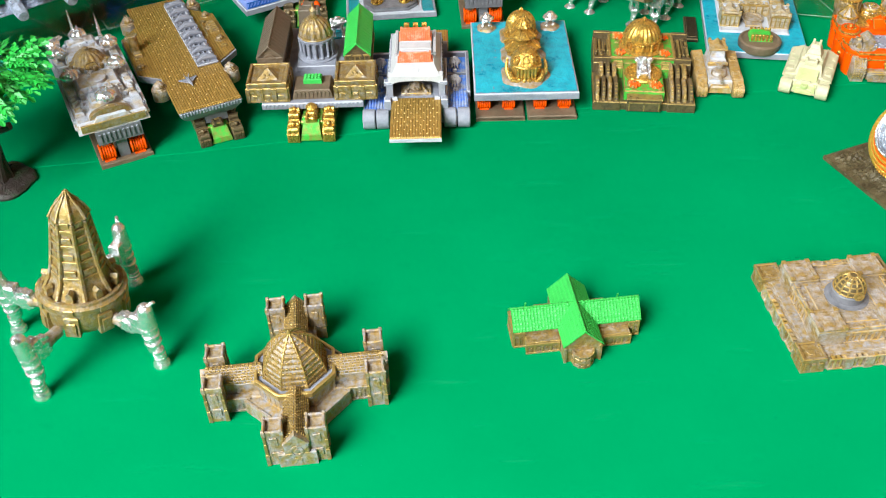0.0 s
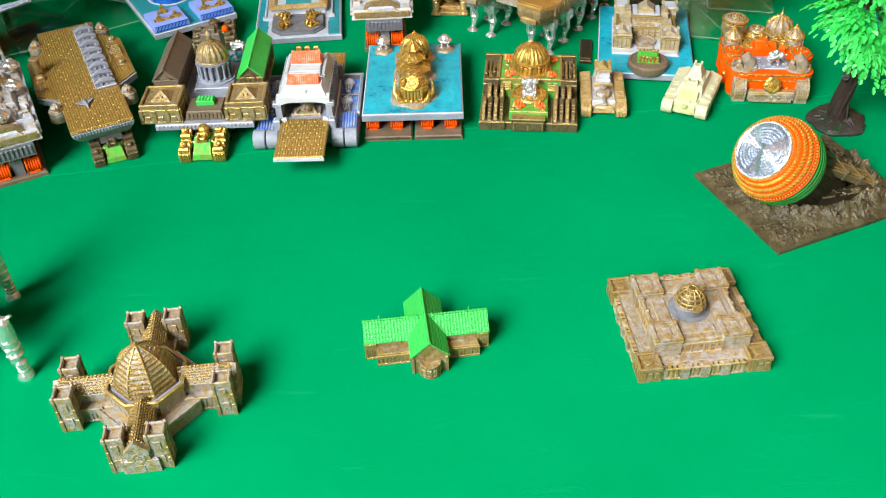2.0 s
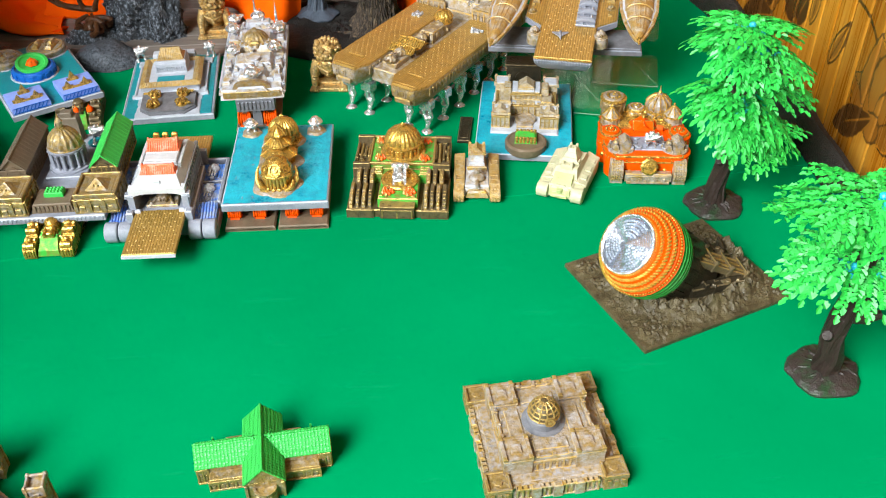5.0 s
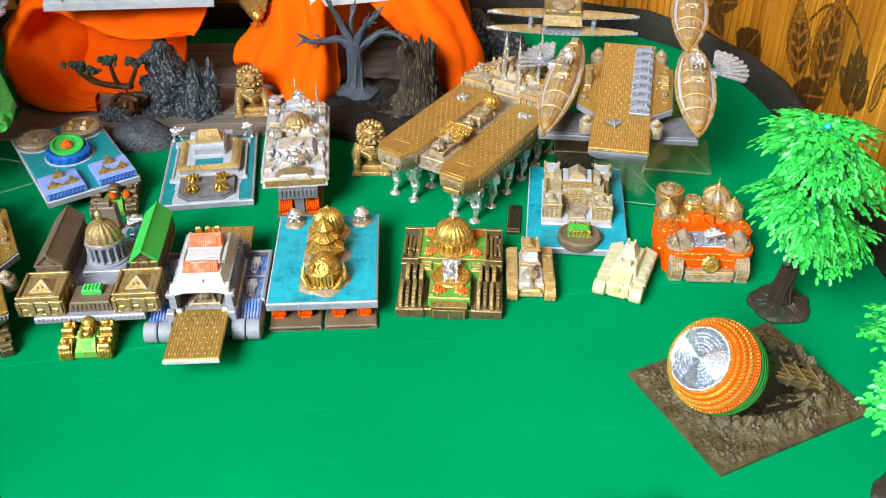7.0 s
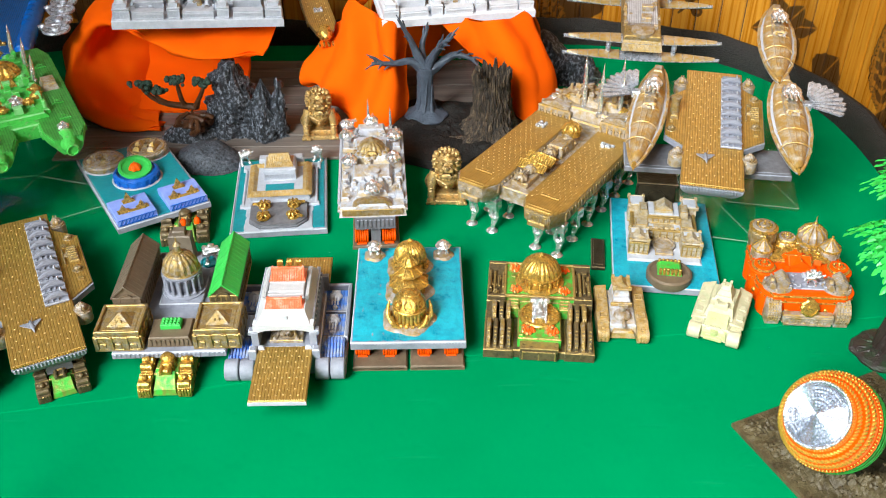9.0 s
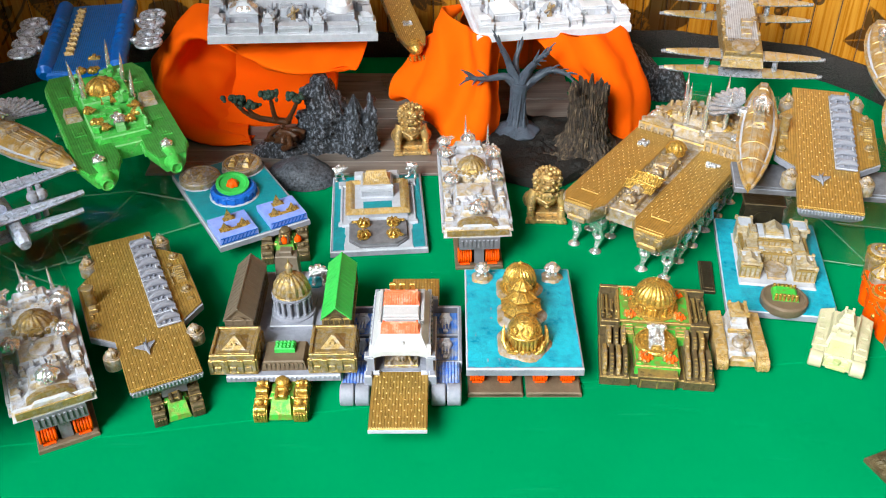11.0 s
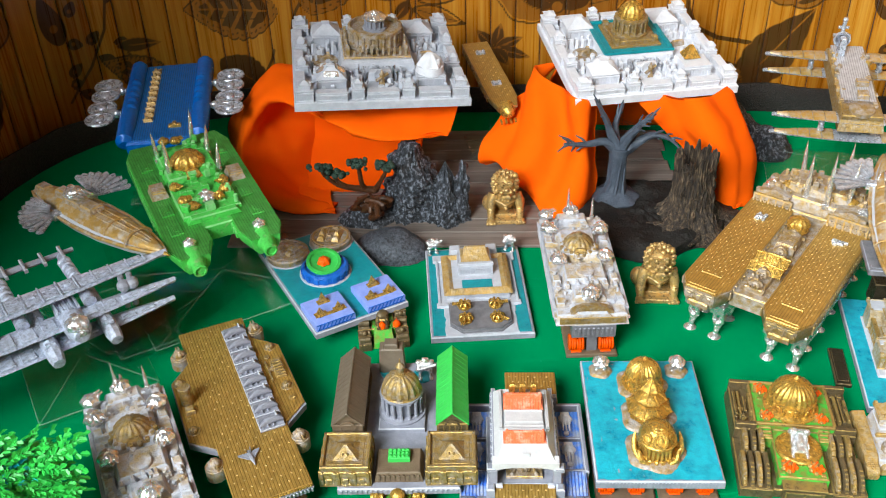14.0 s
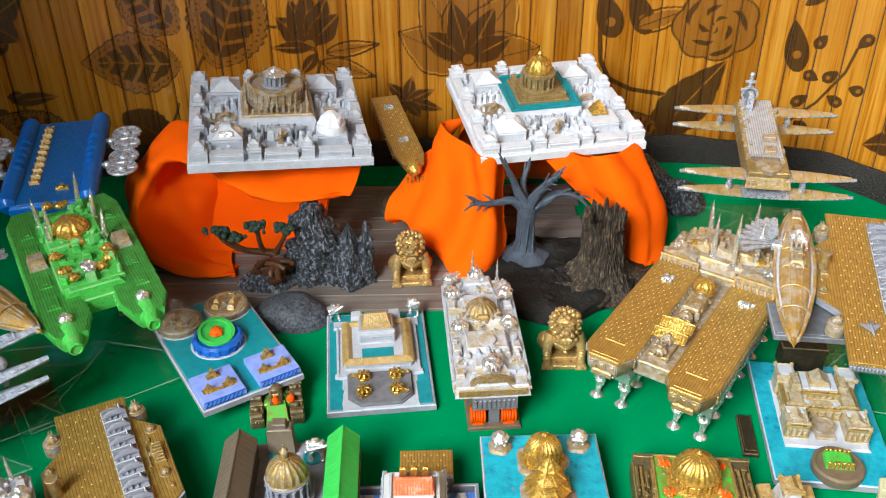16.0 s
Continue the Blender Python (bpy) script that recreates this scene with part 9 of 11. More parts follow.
# ---------------------------------------------------------------- airships
def airship(m, L, W, label, wings, col="ship_tan"):
    """Nose towards local -y; the keel lies at z = 0 in the middle."""
    rng = random.Random(60)
    t = thing("airship_model", m, label, "airship model", "pointed airships")
    n = 16
    prof = [(-0.5, 0.0, 0.05), (-0.47, 0.16, 0.3), (-0.40, 0.40, 0.62), (-0.28, 0.70, 0.85), (-0.12, 0.94, 0.98), (0.05, 1.0, 1.0), (0.2, 0.93, 0.98), (0.34, 0.74, 0.9), (0.44, 0.5, 0.75), (0.5, 0.3, 0.55)]
    rings = []
    for y, kx, kz in prof:
        rings.append([(max(kx, 0.02) * W / 2 * math.cos(2 * math.pi * i / n), y * L, 7 + (3.0 if math.sin(2 * math.pi * i / n) > 0 else 7.0) * kz * math.sin(2 * math.pi * i / n)) for i in range(n)])
    part("hull", G().loft(rings), "pearl" if col == "ship_tan" else col, t, "pale resin hull")
    g = G()
    for s in (-1, 1):
        pts = [(s * max(kx, 0.03) * W / 2 * 0.98, y * L, 7.6) for y, kx, kz in prof]
        g.tube(pts, [0.4] + [1.0] * 8 + [0.7], 6)
    rings = []
    for y, kx, kz in prof[1:9]:
        k = 0.80
        rings.append([(kx * W / 2 * k * math.cos(a), y * L, 8.2 + 4.6 * kz * math.sin(a)) for a in [math.pi * i / 10 for i in range(11)]])
    g.loft(rings, close=False)
    for f in (-0.30, -0.15, 0.0, 0.14):
        g.tube([(W / 2 * 0.80 * 0.9 * math.cos(a), f * L, 8.2 + 4.9 * math.sin(a)) for a in [math.pi * i / 8 for i in range(9)]], [0.45] * 9, 5)
    for x in (-0.3, 0, 0.3):
        g.tube([(x * W * 0.5 * kx, y * L, 8.2 + 4.75 * kz * math.cos(x * 1.4)) for y, kx, kz in prof[2:8]], [0.4] * 6, 5)
    part("deck_shell", g, col, t, "tan gold plated upper shell")
    part("nose", G().at(Matrix.Rotation(radians(90), 4, "X")).lathe([(1.9, L * 0.44), (1.5, L * 0.47), (0.7, L * 0.5), (0.1, L * 0.525)], 12, 0, 7.6), "gold", t, "pointed gilt nose")
    g = G().box(0, L * 0.1, 11, W * 0.4, L * 0.26, 4, 0.8, 0.8).box(0, L * 0.22, 11, W * 0.3, L * 0.16, 6, 0.8, 0.75)
    clutter(g, rng, -W * 0.2, W * 0.2, -L * 0.02, L * 0.26, 13.5, 12, 1.2, 3, 0.8, 2.4)
    g.box(0, L * 0.43, 8, W * 0.34, L * 0.1, 4.6, 0.6, 0.7)
    part("bridge", g, "gold_grey", t)
    gun_turret(g := G(), 0, L * 0.16, 15.6, 4.6, 0, 4, 2.4)
    part("gun_turret", g, "silver", t, "bright silver gun turret")
    for s in wings:
        fan = part("fan_wing", G().box(s * W * 0.46, L * 0.20, 6.5, 5, 5, 3.5, 0.5), "dull_silver", t, "silver fan wing of folded blades")
        for k in range(9):
            a = radians(-35 + 14 * k)
            r = 20 - k * 0.9
            x0, y0 = s * (W * 0.46), L * 0.20
            p = lambda u, v, z: (x0 + s * (u * math.cos(a) - v * math.sin(a)), y0 + u * math.sin(a) + v * math.cos(a), z)
            z = 9 + k * 0.5
            g = G()
            g.add([p(2, -0.8, z), p(r, -1.9, z + 2), p(r + 1, 0, z + 2.6), p(r, 1.9, z + 2), p(2, 0.8, z), p(r * 0.6, 0, z + 2.0)], [(0, 1, 5), (1, 2, 5), (2, 3, 5), (3, 4, 5), (4, 0, 5)])
            g.add([p(2, -0.8, z - 0.8), p(r, -1.9, z + 1.2), p(r + 1, 0, z + 1.6), p(r, 1.9, z + 1.2), p(2, 0.8, z - 0.8)], [(4, 3, 2, 1, 0)])
            part("fan_blade", g, "dull_silver", fan)
    return t


airship(place(0.1845, 0.5540, 0.0470, -18, 4), 104, 19, "tan airship with a silver fan wing above the walking ship", (-1,))
clear_stand(place(0.1990, 0.5960, 0.0006, -18), 40, 40, 50)
airship(place(0.2535, 0.5310, 0.0540, -12, 3), 94, 21, "tan airship with a white fan wing beside the raised carrier", (1,))
clear_stand(place(0.2585, 0.5620, 0.0006, -12), 40, 40, 55)
airship(place(0.2700, 0.6130, 0.0620, -15, 2), 98, 21, "tan airship at the back by the wooden wall", ())
clear_stand(place(0.2740, 0.6260, 0.0006, -15), 40, 40, 61)
airship(place(-0.2090, 0.5470, 0.0480, 55), 105, 23, "tan airship with two silver fan wings at the dark corner", (-1, 1))
clear_stand(place(-0.2090, 0.5470, 0.0006, 55), 62, 62, 48)


# ---------------------------------------------------------------- wing blades shared by the two aeroplane models
def blade(L, W, h):
    n = 12
    rings = []
    for i in range(n + 1):
        f = i / n
        k = max(0.06, math.sin(math.pi * (0.03 + 0.94 * f)) ** 0.7)
        x = (f - 0.5) * L
        rings.append([(x, -W / 2 * k, 0.0), (x, 0, h * 0.5), (x, W / 2 * k, 0.0), (x, W * 0.35 * k, -h * 0.5), (x, -W * 0.35 * k, -h * 0.5)])
    return G().loft(rings)


def biplane(m):
    t = thing("biplane_model", m, "gold and silver model with two pairs of long curved wings", "aircraft model")
    rng = random.Random(70)
    part("body", G().box(0, 0, 0, 25, 82, 8, 1.0, 0.9).box(0, -30, 6, 22, 16, 3, 0.6).box(0, 0, -6, 16, 60, 6, 1), "old_gold", t)
    part("deck", G().box(0, 6, 8, 19, 64, 1.0, 0.3), "silver_deck", t, "ribbed silver deck")
    g = G()
    clutter(g, rng, -11, -7, -30, 34, 8, 14, 1.5, 3.2, 1, 3)
    clutter(g, rng, 7, 11, -30, 34, 8, 14, 1.5, 3.2, 1, 3)
    g.lathe([(7, 8), (7, 10.4), (6, 11), (0.1, 11)], 24, 0, -32).box(2, -18, 9, 6, 6, 3, 0.5).box(3, -6, 9, 7, 4, 3.6, 0.5)
    part("side_fitting", g, "gold_grey", t)
    g = G().box(-5, 28, 8, 4, 6, 12, 0.6, 0.8).rod((-5, 36, 8), (-5, 36, 27), 1.2, 8).rod((-10, 36, 17), (0, 36, 17), 1.1, 8).rod((-8, 36, 22.5), (-2, 36, 22.5), 1.0, 8).ball(-5, 36, 27.6, 1.7, 8)
    g.m = shift(-5, 33, 16) @ Matrix.Rotation(radians(90), 4, "X")
    g.lathe([(5, -1), (5, 1), (3.8, 1), (3.8, -1)], 18)
    part("mast", g, "dull_silver", t, "silver mast with a cross")
    for y, z, L in ((31, 5, 96), (-33, 4, 96)):
        for k, zz in enumerate((z, z - 10)):
            wing = part("wing", blade(L, 12, 2.0), "dull_silver", t, "long silver wing blade", m=shift(0, y - k * 3, zz))
            for s in (-1, 1):
                for i in range(5):
                    rings = []
                    for f in (0.0, 0.94):
                        x = 13 + (i + f) * 6.5
                        w = 5.6 * max(0.12, (1 - (x / 48) ** 2.4)) ** 0.8
                        rings.append([(s * x, -w, 0.5), (s * x, -w * 0.6, 1.3), (s * x, w * 0.6, 1.3), (s * x, w, 0.5)])
                    part("wing_panel", G().loft(rings), "gilt_soft", wing, "gilt panel on the wing")
        g = G()
        for s in (-1, 1):
            g.cyl(s * 20, y - 1, z - 10, 1.6, 9.6, 10).tube([(s * 20, y - 6, z - 5), (s * 20, y - 1, z - 4.6), (s * 20, y + 4, z - 5)], [0.8, 1.7, 0.9], 10)
        part("strut", g, "dull_silver", t)
    return t


biplane(pose(0.2030, 0.6760, 0.0600, 8.0, 0, -9.0))
clear_stand(place(0.2030, 0.6760, 0.0006, -9), 80, 60, 54)


def triplane(m):
    """Nose towards local -y, blades along x."""
    t = thing("triplane_model", m, "dull silver model with three stacked wing blades and twin engines", "aircraft model")
    part("wing", blade(150, 15, 3), "blue_silver", t, "long silver wing blade", m=shift(0, 0, 16))
    g = G()
    for i in range(17):
        x = -64 + i * 8
        k = max(0.2, math.sin(math.pi * (0.03 + 0.94 * (x / 150 + 0.5))) ** 0.7)
        g.box(x, 0, 17.0, 0.8, 12.4 * k, 0.9, 0.2)
        if i < 16:
            for s in (-1, 1):
                g.box(x + 4, s * 3.2 * k, 16.9, 6.2, 4.0 * k, 0.55, 0.2)
            if i % 2:
                g.box(x + 4, 0, 17.1, 3.0, 2.2, 1.5, 0.4)
    part("wing_rib", g, "blue_silver", t, kind="stuff")
    part("wing", blade(146, 14, 2.6), "blue_silver", t, "grey lower wing blade", m=shift(0, -11, 7))
    part("wing", blade(146, 14, 2.6), "blue_silver", t, "grey lower wing blade", m=shift(-3, -14, -1))
    for z, y0, x0 in ((8.2, -11, 0), (0.2, -14, -3)):
        g = G()
        for i in range(14):
            x = -60 + i * 9.2
            g.box(x0 + x, y0 - 1, z - 0.4, 6.4, 8.5 * max(0.25, 1 - abs(x) / 92), 0.8, 0.3)
        part("wing_panel", g, "blue_silver", t, kind="stuff")
    part("tail_bar", blade(110, 7, 2.4), "grey", t, m=shift(-14, 36, 12))
    g = G()
    for i in range(6):
        g.box(-10 + i * 9, 34, 12.4, 1.6, 11, 2.2, 0.5)
    part("tail_fin", g, "grey", t)
    for x in (4, 34):
        g = G()
        g.m = shift(x, 0, 9)
        g.tube([(0, 36, 2), (0, 22, 3), (0, 8, 3), (0, -8, 1)], [1.6, 2.2, 2.6, 3.0], 14)
        for y in (12, 17, 22, 27):
            g.m = shift(x, y, 12) @ Matrix.Rotation(radians(90), 4, "X")
            g.lathe([(2.6, -1.2), (3.2, -0.8), (3.2, 0.8), (2.6, 1.2)], 12)
        part("boom", g, "blue_silver", t)
    for x in (11, 37):
        g = G()
        g.tube([(x, 8, 6), (x, -8, 4), (x, -24, 0), (x, -28, -1)], [3.2, 3.6, 3.6, 2.8], 8)
        for y in (-2, -8, -14, -20):
            g.box(x, y, 5.6 if y > -10 else 3.2, 4.2, 2.2, 2.4, 0.5)
        part("engine", g, "blue_silver", t, "rounded silver engine pod")
    g = G().tube([(24, 14, 7), (24, -8, 6), (24, -20, 6), (24, -25, 6)], [4, 6, 5.6, 3.4], 16)
    for k in range(5):
        g.box(24 + (k - 2) * 2.2, -4, 10.4, 1.1, 12, 1.6, 0.4)
    part("body", g, "blue_silver", t)
    g = G()
    gun_turret(g, 24, -20, 8, 4.8, 0, 3, 1.5)
    g.ball(24, -21, 9, 4.4, 12).box(24, -25, 8, 3, 6, 2.6, 0.8)
    part("nose_turret", g, "silver", t, "bright silver nose turret")
    g = G()
    for x in (-40, -12, 50, 54):
        g.ball(x, -8, 11.5, 3.2, 10).cyl(x, -6, -2, 1.4, 18, 8)
    part("strut", g, "grey", t)
    return t


triplane(pose(-0.2260, 0.4730, 0.0400, 0, 0, 38.0))
clear_stand(place(-0.2090, 0.4935, 0.0006, 32), 56, 56, 40)
clear_stand(place(-0.1890, 0.5230, 0.0006, 32), 34, 34, 44)


# ---------------------------------------------------------------- green twin-hulled ship
def twin_ship(m):
    t = thing("twin_hull_ship", m, "bright green twin-hulled ship with gilt works and silver masts", "ship model")
    rng = random.Random(80)
    for s in (-1, 1):
        y0 = -62
        cx = s * 17.5
        hull = lambda k, z: [(cx - 11 * k, y0 + 18, z), (cx - 7 * k, y0 + 7, z), (cx + 7 * k, y0 + 7, z), (cx + 11 * k, y0 + 18, z), (cx + 11 * k, 46, z), (cx + 7 * k, 56, z), (cx - 7 * k, 56, z), (cx - 11 * k, 46, z)]
        g = G().loft([hull(0.6, -9), hull(0.9, -6), hull(1.02, -2), hull(1.0, 0)])
        for i in range(22):
            for q in (-1, 1):
                g.box(cx + q * 11, -42 + i * 4, -4.6, 1.2, 2.2, 3.4, 0.4)
        g.at(Matrix())
        part("hull", g, "ship_green", t)
        g = G().at(shift(cx, y0 + 8, -3.4) @ Matrix.Rotation(radians(90), 4, "X")).lathe([(5.4, -6), (4.6, 2), (3.4, 4), (3.4, 8), (2.6, 8.4), (2.4, 7.4), (0.1, 7.4)], 18)
        part("bow_tube", g, "ship_green", t, "round green bow tube")
        g = G().loft([hull(0.93, -0.2), hull(0.93, 0.6)])
        d = part("deck", g, "green_deck", t, "ribbed green deck")
        g = G()
        for y in (-30, -12, 18, 34):
            g.box(cx + s * 3, y, 0.5, 6.4, 10, 0.9, 0.3).box(cx + s * 3, y, 1.3, 2.4, 5, 0.5, 0.2)
        part("hatch", g, "green_deck", d)
        g = G()
        gun_turret(g, cx, -45, 0.6, 3.0, 0, 2, 1.3)
        part("bow_gun", g, "silver", t, "bright silver gun turret")
        part("side_house", G().box(cx + s * 3, 5, 0.4, 9, 11, 4, 0.7, 0.8).box(cx + s * 3, 5, 4.2, 7, 8, 1.0, 0.2), "gold_grey", t)
    g = G().box(0, 8, -8, 20, 84, 8.4, 0.6).box(0, -10, 0, 30, 30, 3, 0.6).box(0, 24, 0, 30, 34, 5, 0.8, 0.9)
    g.box(0, -27, -1, 30, 5, 4.6, 0.6, 0.8)
    clutter(g, rng, -14, 14, -24, 46, 3, 54, 1.6, 4.6, 1, 4.6)
    part("centre_deck", g, "ship_green", t, "bright green middle deck with cast detail")
    g = G().lathe([(9.4, 3), (9.4, 6), (8.4, 6.4)], 28, 0, 22).dome(0, 22, 6, 8.4, 6, 56, 14, 0.06, 1.6).box(0, 11, 3, 9, 6, 4, 1, 0.7)
    part("dome", g, "gold", t, "broad fluted golden dome")
    g = G()
    for x, y in ((-11, -12), (11, -10), (-8, -19), (12, -2), (-12, 2), (6, -16), (0, 48), (-6, 50)):
        gun_turret(g, x, y, 3.4, 2.8, rng.uniform(0, 360), 3, 1.5)
    part("gilt_gun", g, "gold", t, "cluster of gilt guns", kind="stuff")
    part("gun_turret", gun_turret(G(), 0, -15, 3.4, 4.2, 0, 3, 1.5), "silver", t, "bright silver gun turret")
    me = missile(G(), 0, 0, 0, 24, 1.3).mesh("rocket")
    for x, y, k in ((-13, 34, 0.8), (-9, 28, 0.7), (13, 30, 0.8), (9, 48, 0.85), (-11, 16, 0.6), (14, 12, 0.7)):
        part("rocket", me, "silver", t, "upright silver rocket", m=shift(x, y, 2) @ Matrix.Rotation(radians(-4 if x < 0 else 4), 4, "Y") @ Matrix.Diagonal((1, 1, k, 1)))
    return t


twin_ship(pose(-0.1640, 0.5740, 0.0560, 3, 0, 29.0))
clear_stand(place(-0.1560, 0.5600, 0.0022, 32), 96, 72, 45)


# ---------------------------------------------------------------- blue ship with propeller discs
def blue_ship(m):
    t = thing("blue_flat_ship", m, "glossy blue flat ship with silver propeller discs at its sides", "ship model")
    g = G().box(0, 0, -5, 40, 100, 7, 1.5)
    part("hull", g, "ship_blue", t)
    d = part("deck", G().box(0, 0, 2, 33, 98, 0.8, 0.2), "blue_deck", t, "ribbed blue deck")
    for s in (-1, 1):
        g = G().tube([(s * 21, -48, 0), (s * 21, -46, 1), (s * 21, -30, 1.5), (s * 21, 30, 1.5), (s * 21, 46, 1.5), (s * 21, 50, 3), (s * 21, 52, 5)], [3, 5.2, 5.6, 5.6, 5.6, 5, 2.4], 18)
        for y in (-12, -4, 4, 12, 20):
            g.ball(s * 20, y, 4, 4.0, 12)
        part("side_float", g, "ship_blue", t, "rounded glossy blue side float")
        for y in (-12, 18):
            g = G().rod((s * 24, y, 2), (s * 33, y, 2), 1.6, 10).ball(s * 29, y, 2, 2.6, 10)
            arm = part("propeller_arm", g, "dull_silver", t)
            for dy in (-7, 7):
                g = G()
                g.m = shift(s * 38, y + dy, 3)
                g.lathe([(8.4, -0.8), (8.8, 0), (8.4, 0.8), (7.2, 0.8), (7.0, 0.1), (3.2, 0.1), (2.6, 1.6), (1.0, 2.4), (0.1, 2.6)], 28)
                for k in range(5):
                    g.m = shift(s * 38, y + dy, 3) @ rot(72 * k) @ Matrix.Rotation(radians(16), 4, "X")
                    g.box(4.6, 0, 0, 6.4, 2.2, 0.6, 0.2)
                part("propeller_disc", g, "dull_silver", arm, "ringed silver propeller disc")
    g = G()
    for k in range(10):
        y = -26 + k * 7.2
        g.box(-9, y, 2.8, 5.6, 4.4, 1.8, 0.5, 0.8).rod((-12, y - 1, 4), (-6, y + 1.5, 4.6), 0.6, 6)
        g.ball(-9.6, y, 4.8, 1.2, 8)
    part("parked_craft", g, "tan", t, "row of small tan craft", kind="stuff")
    part("gilt_craft", G().box(7, -36, 2.8, 7, 3, 1.6, 0.4).box(7, -36, 4.2, 2.2, 4.4, 1.4, 0.4), "gold", t)
    return t


blue_ship(pose(-0.2095, 0.6770, 0.0560, 1.5, 0, 11.0))
clear_stand(place(-0.2095, 0.6770, 0.0006, 11), 60, 60, 50.5)


def bronze_ship(m):
    t = thing("bronze_barge", m, "slim bronze flat-decked barge on a clear stand", "ship model")
    deck_ = lambda k, z, e=0: [(-9 * k, -30 + e, z), (-6 * k, -42 + e, z), (6 * k, -42 + e, z), (9 * k, -30 + e, z), (9 * k, 44, z), (-9 * k, 44, z)]
    g = G().loft([deck_(0.5, -9, 8), deck_(0.86, -5, 3), deck_(1, -1), deck_(1, 0)])
    for i in range(14):
        for s in (-1, 1):
            g.box(s * 9, -26 + i * 5, -4, 0.9, 2.6, 2.6, 0.3)
    part("hull", g, "old_gold", t)
    d = part("deck", G().loft([deck_(0.96, -0.2), deck_(0.96, 0.5)]), "deck", t, "ribbed bronze deck")
    part("stud", studs(G(), random.Random(4), -7, 7, -30, 42, 0.45, 60, 0.6), "bead", d, kind="stuff")
    g = G()
    for y in (28, -14):
        g.box(0, y, 0.4, 6, 4, 1.6, 0.4).box(-2, y, 1.8, 1.4, 2, 1.2, 0.3).box(2, y, 1.8, 1.4, 2, 1.2, 0.3)
    part("deck_gun", g, "dull_silver", t)
    g = G().at(shift(0, -40, -3) @ Matrix.Rotation(radians(90), 4, "X")).lathe([(5.4, -2), (4.6, 3), (2.6, 6), (1.0, 7)], 14)
    for k in range(4):
        g.m = shift(-4.5 + k * 3, -43, -8)
        g.rod((0, 0, 0), (0, -3, -1.4), 0.8, 6)
    part("bow", g, "gold", t, "gilt rounded bow")
    return t


bronze_ship(pose(-0.0105, 0.7150, 0.0560, 4, 0, 14))
clear_stand(place(-0.0105, 0.7150, 0.0022, 14), 30, 30, 45.5)


# ---------------------------------------------------------------- white city tiles
def city_house(g, rng, x, y, w, d, h, roof):
    g.box(x, y, 5, w, d, h, 0.2, 0.97)
    n = max(2, int(w / 1.6))
    g.facade((x - w / 2, y - d / 2), (x + w / 2, y - d / 2), 5, h * 0.9, n, 0.4, 0.35, False)
    if roof == "hip":
        g.box(x, y, 5 + h, w + 1.0, d + 1.0, 0.5, 0.1).box(x, y, 5.5 + h, w + 0.6, d + 0.6, min(w, d) * 0.34, 0.1, 0.25)
        g.box(x, y, 5.3 + h + min(w, d) * 0.34, w * 0.3, d * 0.22, 1.0, 0.2)
    elif roof == "step":
        g.box(x, y, 5 + h, w + 0.8, d + 0.8, 0.6, 0.1).box(x, y, 5.5 + h, w * 0.7, d * 0.7, h * 0.4, 0.2).box(x, y, 5.5 + h * 1.4, w * 0.8, d * 0.8, 0.5, 0.1).box(x, y, 6 + h * 1.4, w * 0.6, d * 0.6, 1.6, 0.1, 0.3)
    else:
        g.box(x, y, 5 + h, w + 0.5, d + 0.5, 0.6, 0.2)


